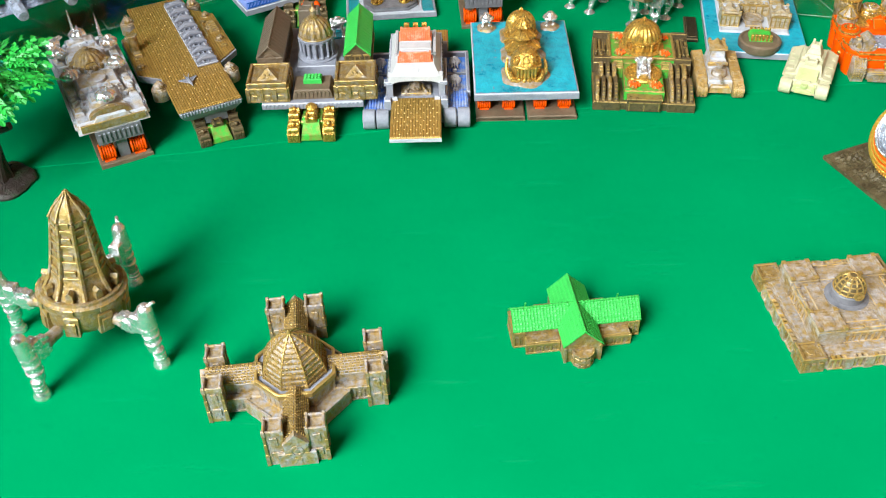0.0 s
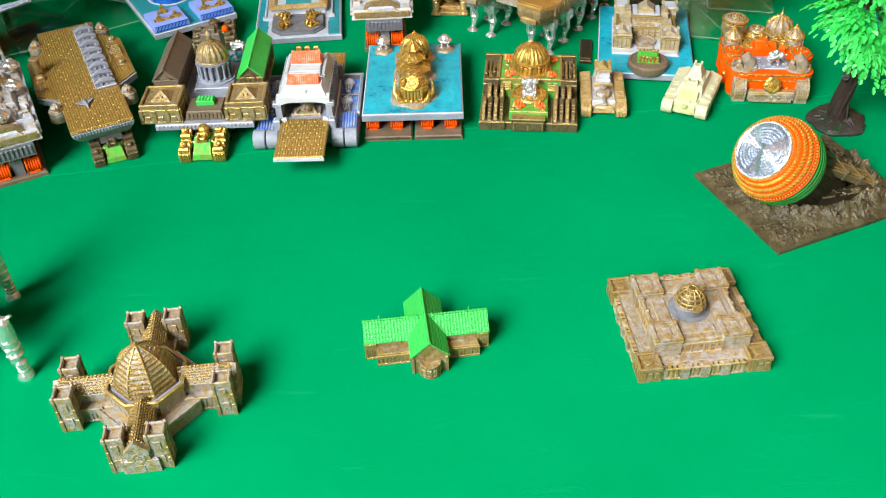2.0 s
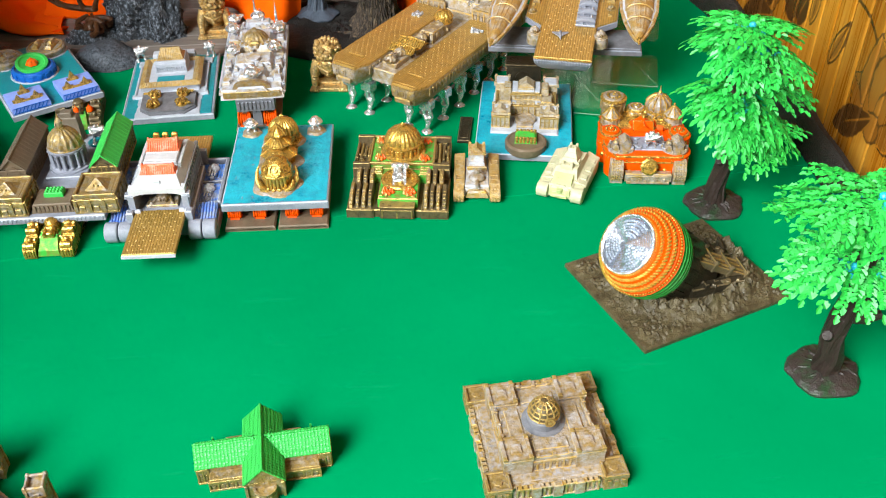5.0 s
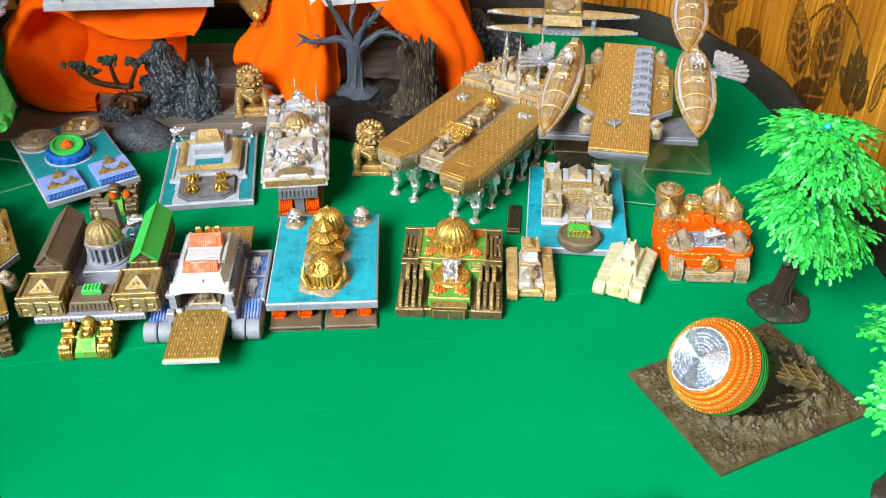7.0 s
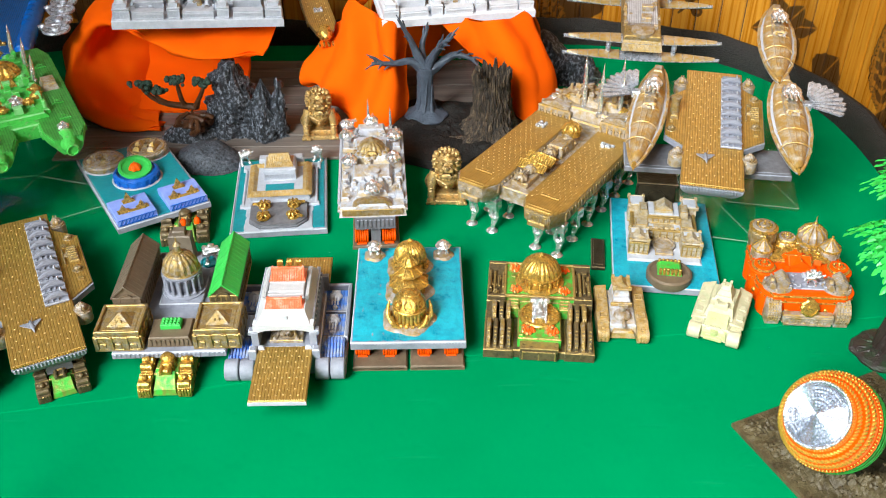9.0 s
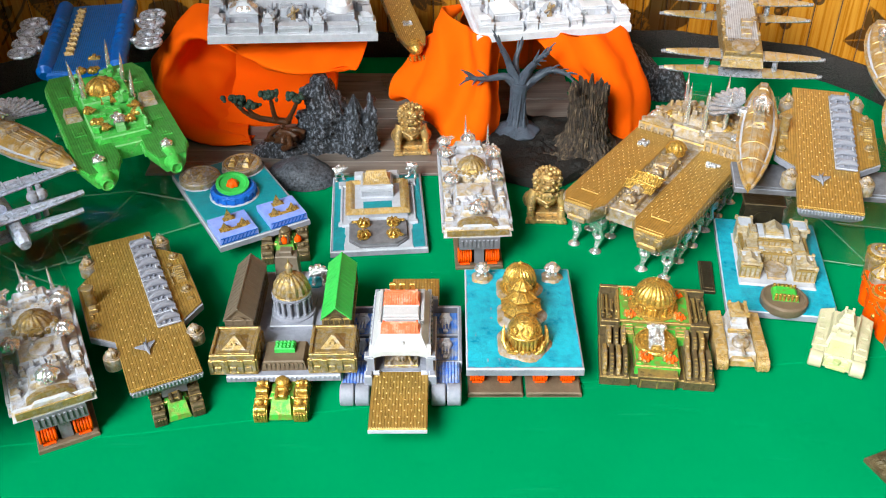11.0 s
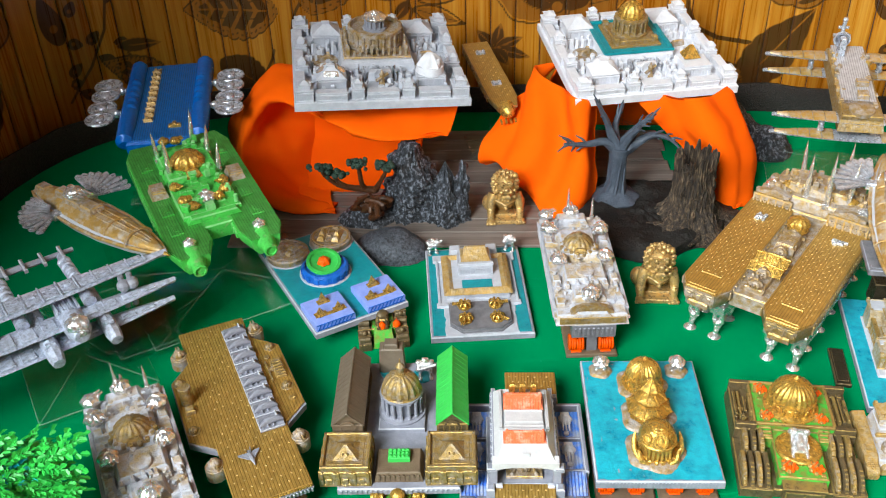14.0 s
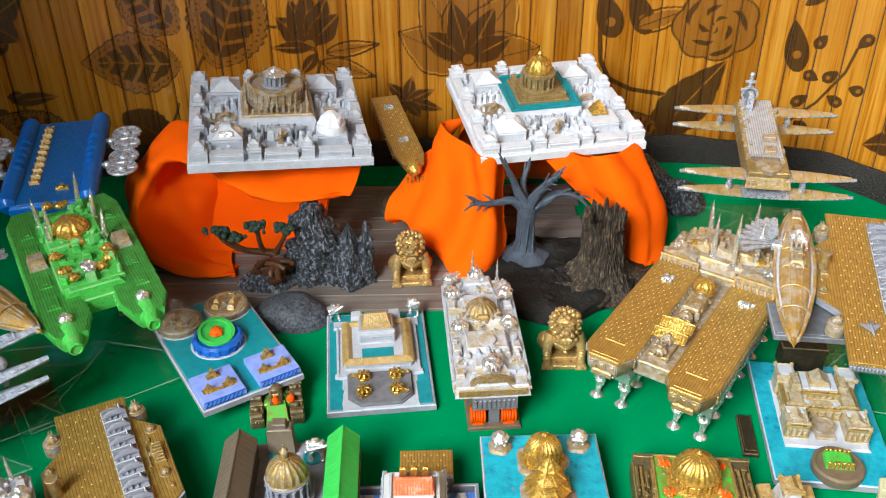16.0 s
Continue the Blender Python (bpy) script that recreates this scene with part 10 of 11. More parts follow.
def city_tile(m, label, mat, seed, kind):
    rng = random.Random(seed)
    t = thing("city_tile", m, label, "model city", "square city tiles")
    part("slab", G().box(0, 0, 0, 98, 98, 5, 0.5), mat, t)
    spots = []
    for s in (-1, 1):
        for q in (-1, 1):
            spots.append((s * 43, q * 43, 9, 9, 6, "step"))
            spots.append((s * 28, q * 29, 16, 14, 7, "hip" if (s, q) != (1, -1) else "flat"))
        for k in (-14, 14):
            spots += [(k, s * 43.5, 6.4, 6.4, 6, "step"), (s * 43.5, k, 6.4, 6.4, 6, "step")]
        for k in (-28.5, 0, 28.5):
            spots += [(k, s * 45, 17, 5, 4.2, "flat"), (s * 45, k, 5, 17, 4.2, "flat")]
    for x, y, w, d, h, r in spots:
        g = G()
        city_house(g, rng, x, y, w, d, h, r)
        part("house", g, mat, t)
    g = G()
    for s in (-1, 1):
        for k in range(2):
            for j in range(5):
                a, b = (11 + k * 5 if k else 12) * s, -24 - j * 4.0
                g.box(a, b, 5, 2.4, 2.8, rng.uniform(2.5, 6.5), 0.5, 0.7, rng.choice((0, 30, 45)))
                g.box(b, a, 5, 2.8, 2.4, rng.uniform(2.5, 6.5), 0.5, 0.7, rng.choice((0, 30, 45)))
                g.box(-b, a, 5, 2.8, 2.4, rng.uniform(2.5, 6.5), 0.5, 0.7, rng.choice((0, 30, 45)))
    for j in range(9):
        for s in (-1, 1):
            g.box(s * 9, -22 + j * 0.0, 5, 0.9, 8, 6 + 0 * j, 0.2)
            g.box(-8 + 2 * j, -21, 5, 0.8, 1.4, 7, 0.3)
    clutter(g, rng, -46, 46, -46, 46, 5, 260, 1.2, 3.0, 1.0, 5.0)
    part("small_block", g, mat, t, kind="stuff")
    g = G().lathe([(9, 5), (9, 6.2), (8, 6.6), (7.6, 5.6), (0.1, 5.6)], 28, 0, -31).box(0, -24, 5, 14, 5, 6, 0.4, 0.9)
    g.m = shift(0, -27, 9.4) @ Matrix.Rotation(radians(90), 4, "X")
    g.lathe([(4, 0), (4, 1.2), (3, 1.2), (2.8, 0.5), (0.1, 0.5)], 18, ribs=9, amp=0.06)
    part("forecourt", g, mat, t)
    part("gilt_statue", G().box(0.5, -31, 5.6, 3, 3, 2, 0.4).lathe([(1.8, 7.4), (1.2, 10), (1.6, 12), (0.6, 14), (0.1, 15)], 8, 0.5, -31).rod((-3, -33, 9), (4, -30, 12), 0.9, 6), "gold_grey", t, "small gilt group in the forecourt")
    part("gilt_group", G().lathe([(8, 5), (7.6, 6), (0.1, 6)], 20, -30, 2).box(-30, 2, 6, 8, 2, 2.6, 0.6, 0.6, 30).box(-28, 4, 6, 3, 3, 4, 0.6, 0.6), "gold_grey", t)
    part("gilt_gate", G().box(30, 4, 5, 9, 2.4, 4, 0.5, 0.8, 10).box(24, 30, 5, 10, 4, 4, 0.4), "gold_grey", t)
    if kind == "arena":
        g = G().box(0, 8, 5, 44, 44, 6, 0.6, 0.95).box(0, 8, 11, 41, 41, 0.8, 0.3)
        part("terrace", g, mat, t)
        big = shift(0, -1, -4) @ Matrix.Diagonal((1.18, 1.18, 1.25, 1))
        g = G().at(big).box(0, 8, 12, 33, 33, 1.6, 0.4)
        for i in range(11):
            for s in (-1, 1):
                g.box(-14 + i * 2.8, 8 + s * 14.5, 13.4, 1.2, 1.2, rng.uniform(2.5, 5.5), 0.3, 0.7).box(s * 14.5, -6 + i * 2.8, 13.4, 1.2, 1.2, rng.uniform(2.5, 5.5), 0.3, 0.7)
        g.lathe([(13.6, 13), (13.6, 15), (12.8, 15.4), (12.6, 20), (13.4, 20.4), (13.4, 22), (12, 22.4), (11.6, 20.6), (8, 20.6)], 36, 0, 9)
        for k in range(24):
            a = radians(15 * k)
            g.cyl(12.9 * math.cos(a), 9 + 12.9 * math.sin(a), 15, 0.7, 6.4, 6)
        part("arena", g, "gold_grey", t, "round gold-brushed arena on a square base")
        g = G().at(big).lathe([(6.0, 20), (6.0, 21.4), (4.0, 21.8), (4.0, 25.6), (4.6, 26)], 24, 0, 9)
        for k in range(12):
            g.cyl(4.6 * math.cos(k * 0.5236), 9 + 4.6 * math.sin(k * 0.5236), 21.4, 0.5, 4.4, 6)
        part("lantern", g, "grey", t)
        part("silver_roof", G().at(big).lathe([(5.6, 25.6), (5.9, 26.4), (5.0, 27.2), (2.9, 27.8), (2.2, 28.6), (0.5, 29.6)], 24, 0, 9, 0, 8, 0.06), "silver", t, "bright silver roof disc")
        part("silver_machine", G().lathe([(7.4, 12), (7.8, 13.4), (6, 15.4), (2, 16.4)], 18, -28, -28, 0, 6, 0.08).box(-28, -28, 15, 4, 6, 2.2, 0.8), "silver", t, "bright silver machine on a roof")
        g = G().cyl(28, -29, 12, 8.2, 4.4, 28, 7.6).lathe([(7.0, 16.4), (6, 18), (5.4, 20), (3, 22.4), (1, 23.4)], 12, 28, -29, 0, 6, 0.12)
        clutter(g, rng, 24, 32, -33, -25, 16.4, 10, 1.6, 3, 2, 6)
        part("white_rotunda", g, "white", t, "round white building on a roof")
    else:
        part("terrace", G().box(0, 10, 5, 44, 44, 6, 0.6, 0.97), mat, t)
        g = G()
        for s in (-1, 1):
            g.box(s * 20.6, 10, 10.8, 2.6, 43.6, 1.4, 0.3).box(0, 10 + s * 20.6, 10.8, 43.6, 2.6, 1.4, 0.3)
        part("pool_edge", g, "deep_teal", t, "teal pool border round the dome")
        part("pool", G().box(0, 10, 10.8, 39, 39, 0.5, 0.1), "deep_teal", t)
        g = G().box(0, 10, 11, 31, 31, 1.8, 0.4).box(0, 10, 12.8, 26, 26, 2, 0.4).lathe([(11.4, 14.6), (11.4, 16), (10.4, 16.4), (8.8, 16.6), (8.8, 23), (10.2, 23.4), (10.2, 24.8), (8.4, 25.2)], 32, 0, 10)
        for k in range(16):
            g.cyl(10 * math.cos(k * 0.3927), 10 + 10 * math.sin(k * 0.3927), 16.2, 0.7, 7.4, 8)
        for s in (-1, 1):
            for q in (-1, 1):
                g.box(s * 12, 10 + q * 12, 12.6, 4, 4, 4.4, 0.5, 0.8)
        part("palace", g, "old_gold", t, "gilt colonnaded palace")
        part("dome", G().dome(0, 10, 25, 8.2, 9.4, 56, 14, 0.035).lathe([(1.9, 34), (1.5, 36), (1.9, 36.6), (0.5, 38.4), (0.1, 42)], 10, 0, 10), "gold", t, "ribbed golden dome with a spire")
        part("pot_dome", G().dome(-27, -26, 12, 7.4, 5.4, 28, 0, 0, 0, 7, -0.4).lathe([(3, 16.6), (3.4, 17.6), (2.4, 17.6), (2.2, 16.8)], 18, -27, -26), mat, t)
        part("gilt_pyramid", G().box(27, -24, 13.4, 10, 9, 7, 0.4, 0.2), "gold", t, "small gilt pyramid roof")
    return t


city_tile(pose(-0.0810, 0.6900, 0.0715, 2.5, 3.5, 10.5) @ Matrix.Scale(1.03, 4), "pale grey square city tile with a gold-brushed round arena", "pearl", 90, "arena")
city_tile(pose(0.0770, 0.7080, 0.0680, 5, 0, 10.5), "white square city tile with a golden dome in a teal pool", "white", 91, "dome")
clear_stand(place(-0.0790, 0.7300, 0.0022, 10), 30, 12, 65, "clear acrylic display stand hidden under the city tile")
clear_stand(place(0.0770, 0.7280, 0.0022, 10), 30, 12, 64, "clear acrylic display stand hidden under the city tile")


# ---------------------------------------------------------------- orange cloth caves
def smooth_line(pts, n):
    """Catmull-Rom through pts, n points."""
    pts = [Vector(p) for p in pts]
    P = [pts[0] * 2 - pts[1]] + pts + [pts[-1] * 2 - pts[-2]]
    out = []
    for k in range(n):
        u = k / (n - 1) * (len(pts) - 1)
        i = min(int(u), len(pts) - 2)
        t = u - i
        a, b, c, d = P[i:i + 4]
        out.append(0.5 * (2 * b + (c - a) * t + (2 * a - 5 * b + 4 * c - d) * t * t + (3 * b - a - 3 * c + d) * t ** 3))
    return out


def cloth_sheet(lines, nu, nv, fold, seed, thick=1.6, pleats=0.0):
    """A sheet through several control lines, with soft folds and a rolled thickness."""
    rows = [smooth_line(l, nu) for l in lines]
    grid = [smooth_line([r[i] for r in rows], nv) for i in range(nu)]
    off = Vector((seed * 3.1, seed * 1.7, 0))
    pts = []
    for i in range(nu):
        for j in range(nv):
            p = grid[i][j]
            a, b = grid[min(i + 1, nu - 1)][j] - grid[max(i - 1, 0)][j], grid[i][min(j + 1, nv - 1)] - grid[i][max(j - 1, 0)]
            nrm = a.cross(b)
            nrm = nrm.normalized() if nrm.length > 1e-6 else Vector((0, 0, 1))
            w = noise.noise(p * 0.035 + off) * fold + noise.noise(p * 0.09 + off) * fold * 0.3
            if pleats:
                w += math.sin(i / nu * 6.283 * pleats + noise.noise(p * 0.02 + off) * 3) * fold * 0.9
            pts.append((p + nrm * w, nrm))
    g = G()
    idx = lambda i, j: i * nv + j
    N = nu * nv
    vs = [p for p, n in pts] + [p - n * thick for p, n in pts]
    fs = []
    for i in range(nu - 1):
        for j in range(nv - 1):
            q = (idx(i, j), idx(i + 1, j), idx(i + 1, j + 1), idx(i, j + 1))
            fs += [q, tuple(N + k for k in q[::-1])]
    for i in range(nu - 1):
        for j in (0, nv - 1):
            fs.append((idx(i, j), idx(i + 1, j), N + idx(i + 1, j), N + idx(i, j)))
    for j in range(nv - 1):
        for i in (0, nu - 1):
            fs.append((idx(i, j), idx(i, j + 1), N + idx(i, j + 1), N + idx(i, j)))
    g.add(vs, fs)
    return g


def cloth(name, label, *sheets):
    t = thing(name, Matrix(), label, "cloth", "orange cloths")
    for k, s in enumerate(sheets):
        me = s.mesh("fold", angle=80)
        part("fold", me, "cloth", t)
    return t


cave = cloth_sheet([
    # from the inside, out over the open lip, round the outside to the back
    [(-98, 690, 3), (-116, 700, 4), (-126, 708, 18), (-126, 714, 32), (-118, 716, 44), (-98, 712, 50), (-70, 704, 50), (-44, 684, 48)],
    [(-104, 652, 3), (-130, 664, 4), (-148, 678, 18), (-150, 692, 36), (-136, 700, 52), (-104, 690, 58), (-72, 682, 57), (-40, 668, 54)],
    [(-106, 637, 7), (-136, 644, 9), (-156, 660, 21), (-158, 674, 37), (-142, 684, 54), (-106, 656, 55), (-73, 646, 49), (-38, 650, 48)],
    [(-105, 631, 4), (-140, 635, 5), (-163, 653, 19), (-165, 668, 37), (-147, 680, 58), (-105, 648, 60), (-72, 638, 54), (-35, 645, 52)],
    [(-110, 650, 2), (-150, 664, 3), (-177, 688, 18), (-174, 704, 42), (-148, 710, 64), (-112, 700, 68), (-76, 696, 67), (-30, 676, 62)],
    [(-112, 676, 2), (-148, 700, 2), (-168, 720, 8), (-160, 736, 26), (-140, 742, 42), (-112, 740, 52), (-80, 735, 52), (-40, 706, 52)],
], 100, 76, 5.2, 1)
cave_back = cloth_sheet([
    [(-126, 664, 3), (-112, 660, 3), (-92, 660, 3), (-66, 666, 3), (-58, 670, 3)],
    [(-128, 704, 16), (-112, 708, 17), (-96, 709, 18), (-68, 700, 19), (-56, 690, 20)],
    [(-126, 716, 40), (-110, 715, 43), (-94, 713, 45), (-66, 702, 47), (-52, 686, 47)],
    [(-118, 712, 56), (-106, 706, 58), (-92, 702, 59), (-64, 692, 60), (-40, 676, 59)],
], 60, 44, 2.2, 9)
cloth("orange_cloth", "bright orange cloth folded into a cave under the grey city tile", cave, cave_back)
drape_l = cloth_sheet([
    [(33, 713, 66), (20, 694, 67), (30, 672, 67), (44, 656, 67), (52, 668, 66)],
    [(14, 700, 57), (12, 680, 57), (30, 660, 52), (44, 650, 52), (53, 664, 50)],
    [(-2, 684, 40), (4, 664, 42), (26, 650, 34), (42, 642, 32), (54, 656, 30)],
    [(-16, 670, 23), (0, 655, 22), (20, 641, 16), (40, 634, 16), (54, 648, 15)],
    [(-12, 672, 18), (4, 661, 15), (18, 638, 3), (38, 632, 2), (53, 644, 2)],
], 90, 60, 4.2, 3, 1.6, 2.4)
drape_r = cloth_sheet([
    [(72, 664, 66), (94, 656, 67), (116, 658, 67), (128, 676, 66)],
    [(88, 660, 52), (106, 651, 50), (128, 649, 48), (139, 668, 46)],
    [(105, 657, 36), (119, 647, 32), (136, 643, 30), (146, 662, 28)],
    [(117, 652, 10), (126, 641, 6), (138, 638, 5), (148, 656, 5)],
    [(118, 653, 2), (127, 642, 2), (138, 640, 2), (147, 657, 2)],
], 76, 54, 3.2, 5, 1.6, 2.0)
drape_b = cloth_sheet([
    [(30, 700, 66), (70, 716, 67), (110, 712, 67), (132, 690, 66)],
    [(26, 724, 40), (70, 738, 42), (114, 732, 42), (142, 706, 40)],
    [(24, 734, 2), (70, 750, 2), (116, 744, 2), (148, 714, 2)],
], 44, 30, 3.0, 7)
cloth("orange_cloth", "bright orange cloth hanging in folds under the white city tile", drape_l, drape_r, drape_b)


# ---------------------------------------------------------------- rocks, stump, trees at the back
def rock_mesh(sx, sy, h, seed, peaks, rough, flat=0.0, n=52, m=34):
    """A craggy rock: an upright mass with several peaks."""
    off = Vector((seed * 5.3, seed * 2.9, seed * 1.3))
    g = G()
    rings = []
    for j in range(m + 1):
        f = j / m
        ring = []
        for i in range(n):
            a = 2 * math.pi * i / n
            k = (1 - 0.25 * f) * math.sqrt(max(0.0, 1 - f ** (6 - 2 * flat)))
            x, y = sx / 2 * k * math.cos(a), sy / 2 * k * math.sin(a)
            top = max(ph * math.exp(-(((x - px) / pw) ** 2 + ((y - py) / pw) ** 2)) for px, py, pw, ph in peaks)
            z = h * f * top
            p = Vector((x, y, z))
            d = noise.noise(p * 0.12 + off) * rough + abs(noise.noise(p * 0.3 + off)) * rough * 0.7 + noise.noise(p * 0.8 + off) * rough * 0.25
            nrm = Vector((math.cos(a), math.sin(a), 0.5 * f)).normalized()
            q = p + nrm * d
            ring.append((q.x, q.y, max(0.0, q.z) if j else 0.0))
        rings.append(ring)
    return g.loft(rings)


solo("grey_rock", rock_mesh(38, 32, 45, 1, [(-4, 2, 22, 1.0), (9, -2, 14, 0.78), (-13, -2, 14, 0.72)], 6.4), "rock", place(-0.0565, 0.6400, 0.0022, 0), "tall dark grey craggy rock with light edges", "rock", "dark rocks")
solo("grey_rock", rock_mesh(27, 24, 46, 2, [(9, 0, 5.5, 0.98), (0, 0, 6.5, 0.84), (-10, 0, 7, 0.6)], 5.0), "rock", place(-0.0375, 0.6310, 0.0022, 8), "craggy grey rock split into upright spikes", "rock", "dark rocks")
solo("flat_stone", rock_mesh(44, 30, 13, 3, [(0, 0, 40, 1.0)], 1.6, 1.2), "stone", place(-0.0680, 0.5970, 0.0010, -8), "low rounded slate grey stone", "stone")
solo("rear_rock", rock_mesh(58, 40, 30, 4, [(-12, 0, 18, 1.0), (14, -4, 16, 0.7)], 4.5), "rock", place(0.1600, 0.7200, 0.0006, -28), "dark grey rock with a small hole behind the stump", "rock", "dark rocks")


def stump_base(m):
    t = thing("stump_scene", m, "dark resin ground with a tall hollow tree stump", "stump")
    rng = random.Random(6)
    g = G()
    n, mm = 64, 20
    rings = []
    for j in range(mm + 1):
        f = j / mm
        ring = []
        for i in range(n):
            a = 2 * math.pi * i / n
            R = 1 + 0.08 * math.sin(3 * a + 1) + 0.05 * math.sin(7 * a)
            r = (1 - f) if j else 1
            x, y = 50 * R * r * math.cos(a), 42 * R * r * math.sin(a)
            p = Vector((x, y, 0))
            z = 0 if j == 0 else 3 + 3.2 * min(1, f * 6) + noise.noise(p * 0.06) * 2.4 + abs(noise.noise(p * 0.2)) * 2.6
            ring.append((x, y, max(0, z)))
        rings.append(ring)
    g.loft(rings)
    part("soil", g, "soil", t, "rough dark soil with roots")
    g = G()
    n, rows = 170, 44
    rings = []
    prof = [(29, 2.4), (23, 4.4), (18.4, 8), (15.6, 13), (13.8, 19), (12.6, 27), (12.0, 36), (11.6, 45), (12.0, 51)]
    for k in range(rows):
        f = k / (rows - 1) * (len(prof) - 1)
        i0 = min(int(f), len(prof) - 2)
        r = prof[i0][0] + (prof[i0 + 1][0] - prof[i0][0]) * (f - i0)
        z = prof[i0][1] + (prof[i0 + 1][1] - prof[i0][1]) * (f - i0)
        foot = max(0.0, 1 - z / 18)
        ring = []
        for i in range(n):
            a = 2 * math.pi * i / n
            c, d = math.cos(a), math.sin(a)
            lean = 1 + foot * (0.30 * math.sin(5 * a + 0.6) + 0.34 * max(0.0, -c * 0.8 - d * 0.5))
            twist = a + z * 0.006
            fur = abs(noise.noise(Vector((math.cos(twist) * 9, math.sin(twist) * 9, z * 0.11)))) * 2.6 + abs(noise.noise(Vector((math.cos(twist) * 22, math.sin(twist) * 22, z * 0.3 + 5)))) * 1.7
            q = r * lean - 1.6 + fur
            up = 0.0
            if k == rows - 1:
                up = abs(noise.noise(Vector((c * 3.4, d * 3.4, 7)))) * 13 + (3 if int(a * 5) % 3 == 0 else 0)
            ring.append((q * c - z * 0.03, q * d, z + up))
        rings.append(ring)
    rings.append([(x * 0.78, y * 0.78, z - 1.5) for x, y, z in rings[-1]])
    rings.append([(x * 0.9, y * 0.9, 40) for x, y, z in rings[-1]])
    g.loft(rings)
    for a, L in ((200, 46), (232, 36), (262, 28), (300, 24), (160, 30), (20, 18)):
        ra = radians(a)
        pts = [(r * math.cos(ra + 0.25 * math.sin(r * 0.12)), r * math.sin(ra + 0.25 * math.sin(r * 0.12)), 9 - 5.4 * (r / L)) for r in np.linspace(9, L, 8)]
        g.tube([tuple(float(v) for v in p) for p in pts], list(np.linspace(3.6, 1.0, 8)), 8)
    part("stump", g, "stump", t, "grooved brown bark stump with a broken rim", m=shift(26, -6) @ Matrix.Diagonal((1, 1, 0.85, 1)))
    return t


stump_base(place(0.0800, 0.6300, 0.0010, 0))


def dead_tree(m):
    t = thing("dead_tree", m, "slate grey plastic leafless tree on a round foot", "toy tree")
    rng = random.Random(15)
    g = G().lathe([(14, 0), (14.2, 1), (12, 2.6), (8, 4.2), (6, 6)], 30, ribs=7, amp=0.05)
    part("foot", g, "dead_wood", t)
    g = G()
    g.tube([(0, 0, 3), (0.4, 0, 10), (-0.4, 0, 18), (0, 0, 27), (0.5, 0, 34)], [7.0, 5.0, 4.7, 5.2, 5.4], 16, 0.06, rng)
    for k in range(7):
        a = k * 0.9
        g.tube([(6.4 * math.cos(a), 6.4 * math.sin(a), 3.5), (4.7 * math.cos(a + 0.2), 4.7 * math.sin(a + 0.2), 11), (4.4 * math.cos(a + 0.5), 4.4 * math.sin(a + 0.5), 27)], [1.6, 1.1, 0.9], 6)

    def limb(pts, r0, twigs):
        line = smooth_line(pts, 12)
        g.tube(line, [r0 * 1.15 + (0.9 - r0 * 1.15) * i / 11 for i in range(12)], 9, 0.1, rng)
        for k in twigs:
            p = line[k]
            d = (line[min(k + 1, 11)] - line[k - 1]).normalized()
            for s in (-1, 1):
                e = p + d * rng.uniform(5, 9) + Vector((rng.uniform(-3, 3), rng.uniform(-4, 4), s * rng.uniform(1.5, 5)))
                g.tube([p, p.lerp(e, 0.5) + Vector((0, 0, 0.8)), e], [0.9, 0.7, 0.35], 6)

    limb([(0, 0, 30), (-8, -1, 38), (-20, -4, 38), (-33, -7, 40)], 3.0, (7, 9, 10))
    limb([(0, 0, 32), (-5, 1, 42), (-9, 0, 52), (-16, -2, 66)], 3.2, (7, 9))
    limb([(0, 0, 32), (6, 0, 42), (11, -2, 50), (17, -5, 56)], 3.2, (6, 8, 10))
    limb([(1, 0, 31), (4, -3, 40), (7, -8, 48), (9, -12, 52)], 2.8, (7, 9))
    limb([(2, 0, 30), (10, 0, 37), (20, -2, 43), (31, -4, 40)], 3.4, (7, 9, 10))
    limb([(0, 2, 31), (-2, 8, 44), (2, 12, 56)], 2.6, (7, 9))
    part("trunk", g, "dead_wood", t, "grey trunk with bare forked limbs")
    return t


dead_tree(place(0.0640, 0.6450, 0.0070, 0))


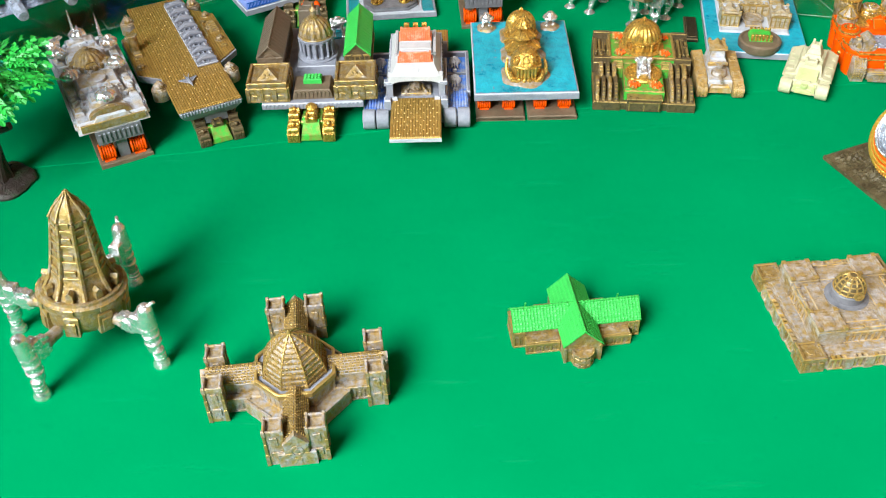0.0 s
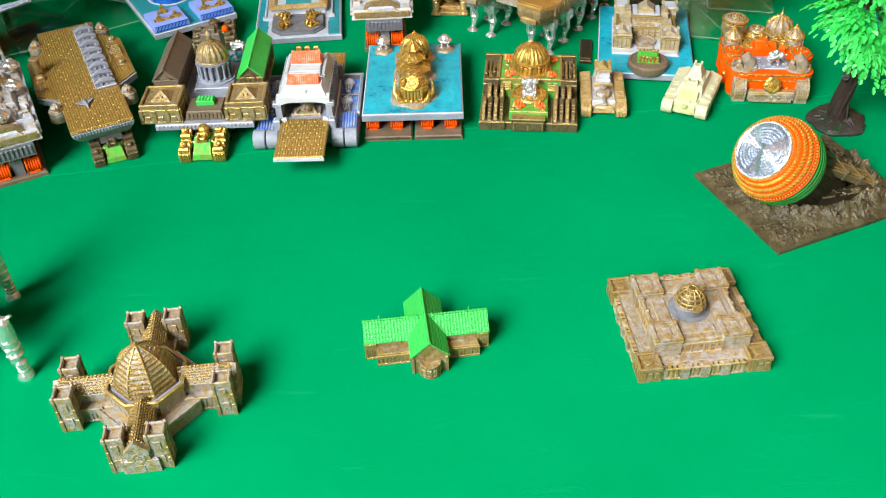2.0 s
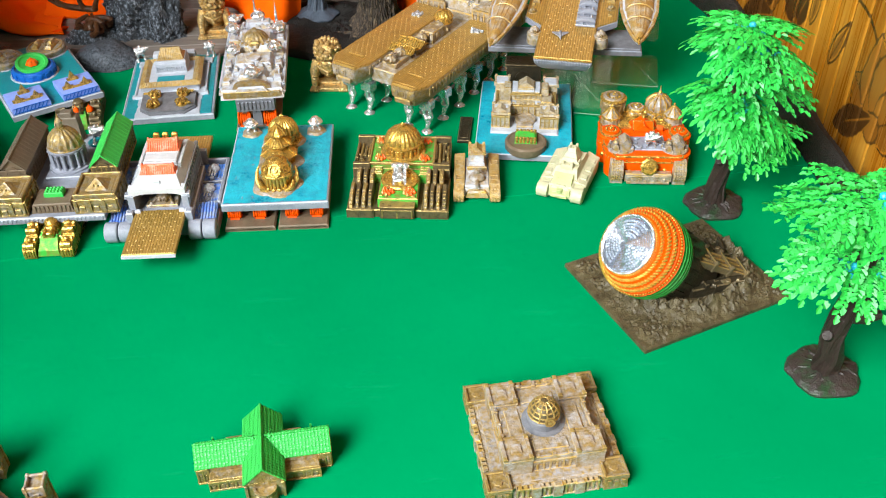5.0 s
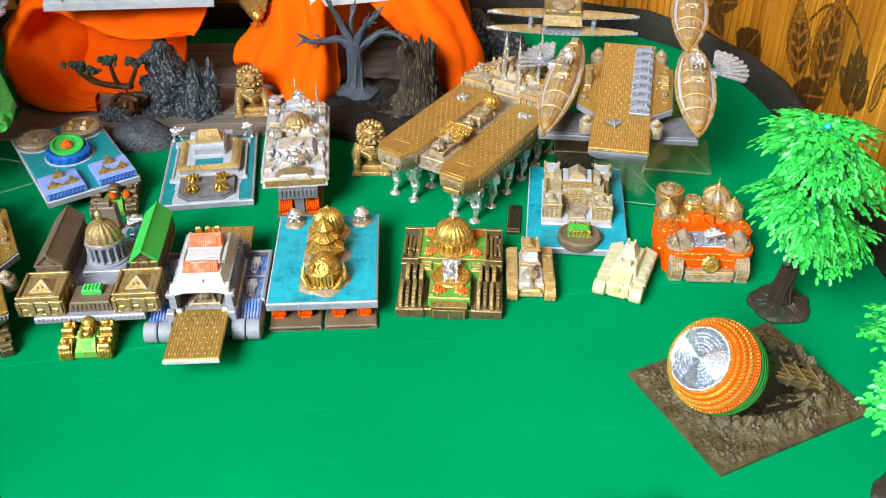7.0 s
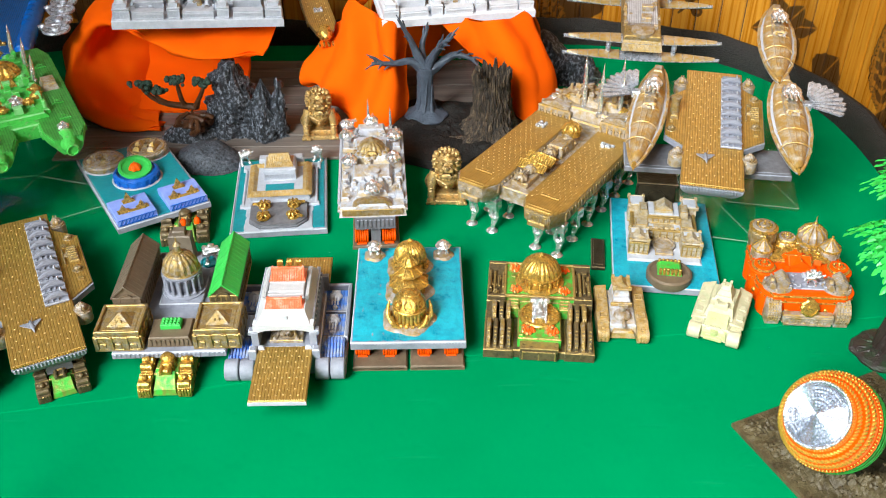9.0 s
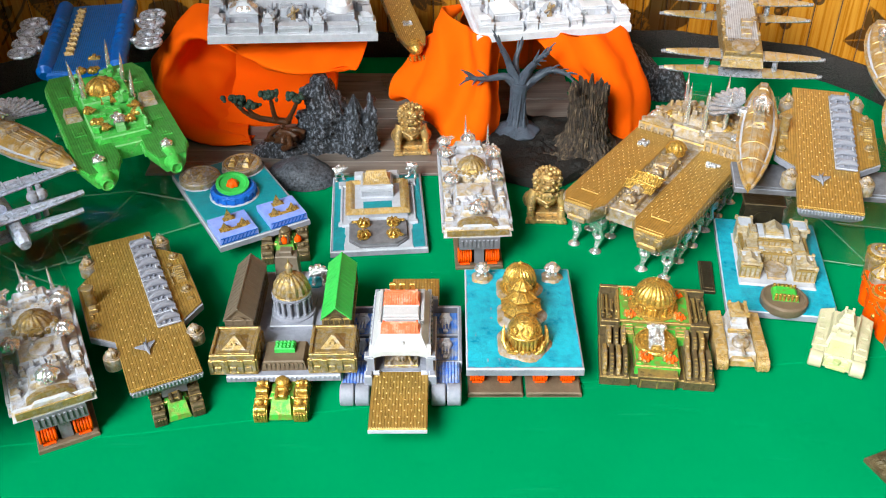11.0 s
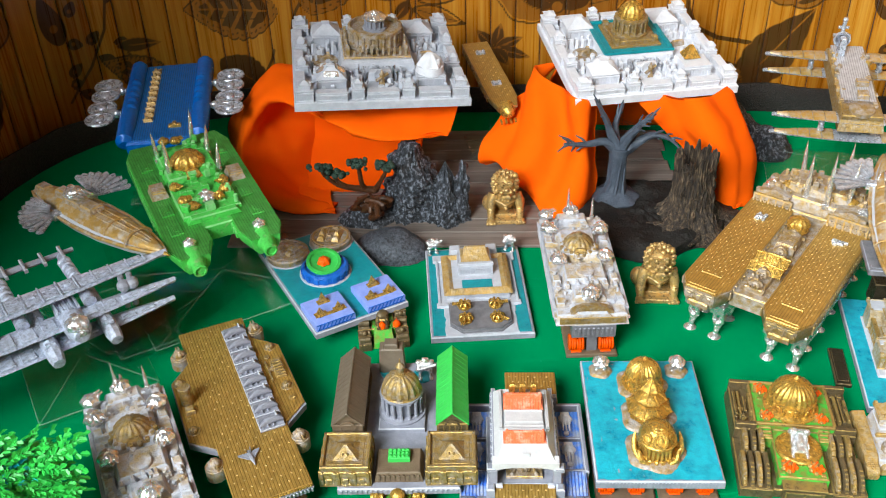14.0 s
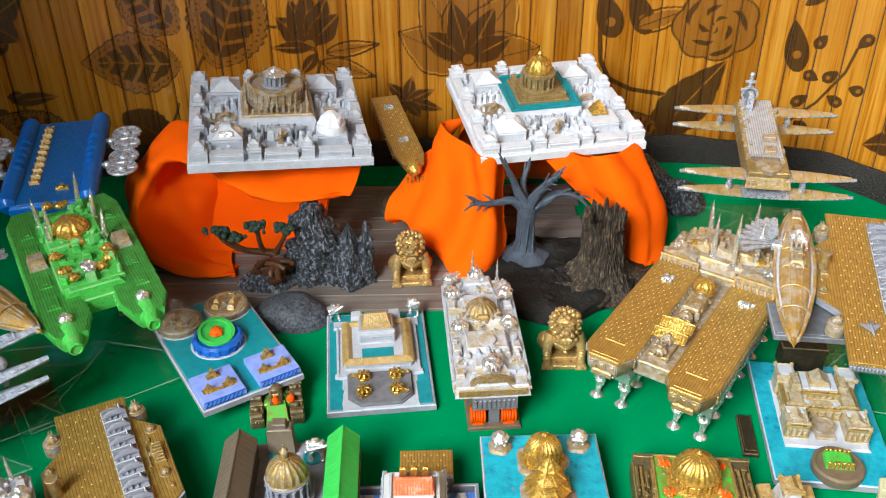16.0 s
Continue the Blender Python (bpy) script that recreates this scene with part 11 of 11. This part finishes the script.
def bonsai(m):
    t = thing("bonsai_model", m, "small model pine on twisted brown roots", "model tree")
    rng = random.Random(25)
    g = rock_mesh(34, 22, 9, 9, [(0, 0, 30, 1)], 2.0)
    part("rock_foot", g, "rock", t)
    g = G()
    for k in range(13):
        a = rng.uniform(0, 6.28)
        p0 = (rng.uniform(-12, 12), rng.uniform(-8, 4), rng.uniform(5, 8))
        p2 = (rng.uniform(-6, 10), rng.uniform(-4, 4), rng.uniform(9, 17))
        mid = (p0[0] * 0.6 + rng.uniform(-7, 7), p0[1] - 3, 11 + rng.uniform(-3, 4))
        part("root", G().tube(smooth_line([p0, mid, p2], 8), [1.9, 2.2, 1.7, 2.0, 1.6, 1.8, 1.4, 1.0], 8, 0.15, rng), "root", t)
    heads = [(-23, -4, 37), (-15, -6, 34), (-2, -4, 40), (13, -4, 38)]
    for h in heads:
        g.tube(smooth_line([(rng.uniform(-2, 6), 0, 20), (h[0] * 0.6, h[1] * 0.5, 24), (h[0], h[1], h[2] - 4), h], 9), [2.2, 2.0, 1.8, 1.5, 1.3, 1.2, 1.0, 0.9, 0.7], 8, 0.1, rng)
    part("trunk", g, "root", t, "twisted glossy brown trunk and stems")
    for h in heads:
        g = G()
        for k in range(34):
            x, y, z = rng.gauss(0, 2.5), rng.gauss(0, 2.1), rng.gauss(0.4, 0.8)
            g.ball(h[0] + x, h[1] + y, h[2] + z, rng.uniform(1.0, 1.9), 8)
        part("needle_pad", g, "pine", t, "dark green clumped needle pad")
    return t


bonsai(place(-0.0850, 0.6290, 0.0022, 0))


# ---------------------------------------------------------------- guardian lions, kept as plain statues
def lion(m, label):
    g = G()
    rng = random.Random(3)
    g.box(0, 1, 0, 20, 24, 2.2, 0.5).box(0, 3, 2.2, 17, 18, 1.6, 0.5)
    g.tube([(0, 8, 2), (0, 7, 7), (0, 3, 13), (0, -1, 18)], [7.6, 7.8, 7.4, 6.6], 18)
    g.ball(0, -3.5, 14.6, 6.6, 18, 1.1)
    for s in (-1, 1):
        g.tube([(s * 6.4, -3.4, 17), (s * 8.6, -6, 11), (s * 8.6, -8.0, 5), (s * 8.6, -9.2, 0.4)], [3.4, 2.6, 1.9, 2.1], 12)
        for k in range(4):
            g.m = shift(s * 8.6, -7.6, 4.2 + 1.7 * k)
            g.lathe([(1.8, -0.6), (2.3, 0), (1.8, 0.6)], 12)
        g.m = Matrix()
        for k in range(4):
            g.ball(s * 8.6 - 2.1 + k * 1.4, -11.6, 1.2, 1.15, 8)
        g.ball(s * 8.6, -9.8, 1.8, 2.8, 12, 0.65)
        g.ball(s * 7.6, 6, 5.2, 5.4, 14)
        g.ball(s * 5.6, -4.2, 29.4, 1.9, 8)
    g.ball(0, -3.4, 23.2, 6.6, 20, 1.05)
    g.box(0, -10.2, 21.6, 7.2, 4.2, 3.2, 1.4, 0.85).box(0, -9.6, 17.8, 6.2, 4, 2.0, 0.9, 0.9)
    g.ball(0, -12.2, 24.4, 1.7, 10, 0.8)
    for s in (-1, 1):
        g.ball(s * 2.7, -9.6, 26.2, 1.35, 10)
        g.tube([(s * 0.8, -10.4, 27.4), (s * 2.8, -10.2, 28.2), (s * 4.6, -8.6, 27.4)], [0.6, 0.9, 0.5], 8)
        g.ball(s * 2.6, -11.6, 22.6, 1.6, 10, 0.8)
    for row in range(7):
        e = 1.35 - row * 0.34
        k_n = max(3, int(15 * math.cos(e)))
        for k in range(k_n):
            a = 2 * math.pi * (k + 0.5 * (row % 2)) / k_n + rng.uniform(-0.06, 0.06)
            x, y, z = 7.2 * math.cos(e) * math.cos(a), 7.2 * math.cos(e) * math.sin(a), 7.2 * math.sin(e)
            if y < -3.2 and z < 4.6 and abs(x) < 5:
                continue
            q = rng.uniform(1.15, 1.55)
            g.ball(x, -3 + y, 23.6 + z, q, 10).ball(x * 1.14, -3 + y * 1.14, 23.6 + z * 1.14, q * 0.5, 8)
    for k in range(7):
        g.ball(-5.4 + k * 1.8, -8.2 - 0.9 * math.sin(math.pi * k / 6), 17.4 - 1.6 * math.sin(math.pi * k / 6), 1.3, 8, 1.2)
    g.tube([(-5.6, -7, 14.6), (0, -10.4, 12.6), (5.6, -7, 14.6)], [0.8, 0.8, 0.8], 8)
    g.ball(0, -10.6, 11.2, 1.3, 10)
    return solo("lion_statue", g, "lion", m, label, "statue", "gilded lions")


lion(place(-0.0030, 0.6330, 0.0022, 4), "gilded seated guardian lion before the dark rocks")
lion(place(0.0760, 0.5600, 0.0006, -2), "gilded seated guardian lion beside the walking ship")
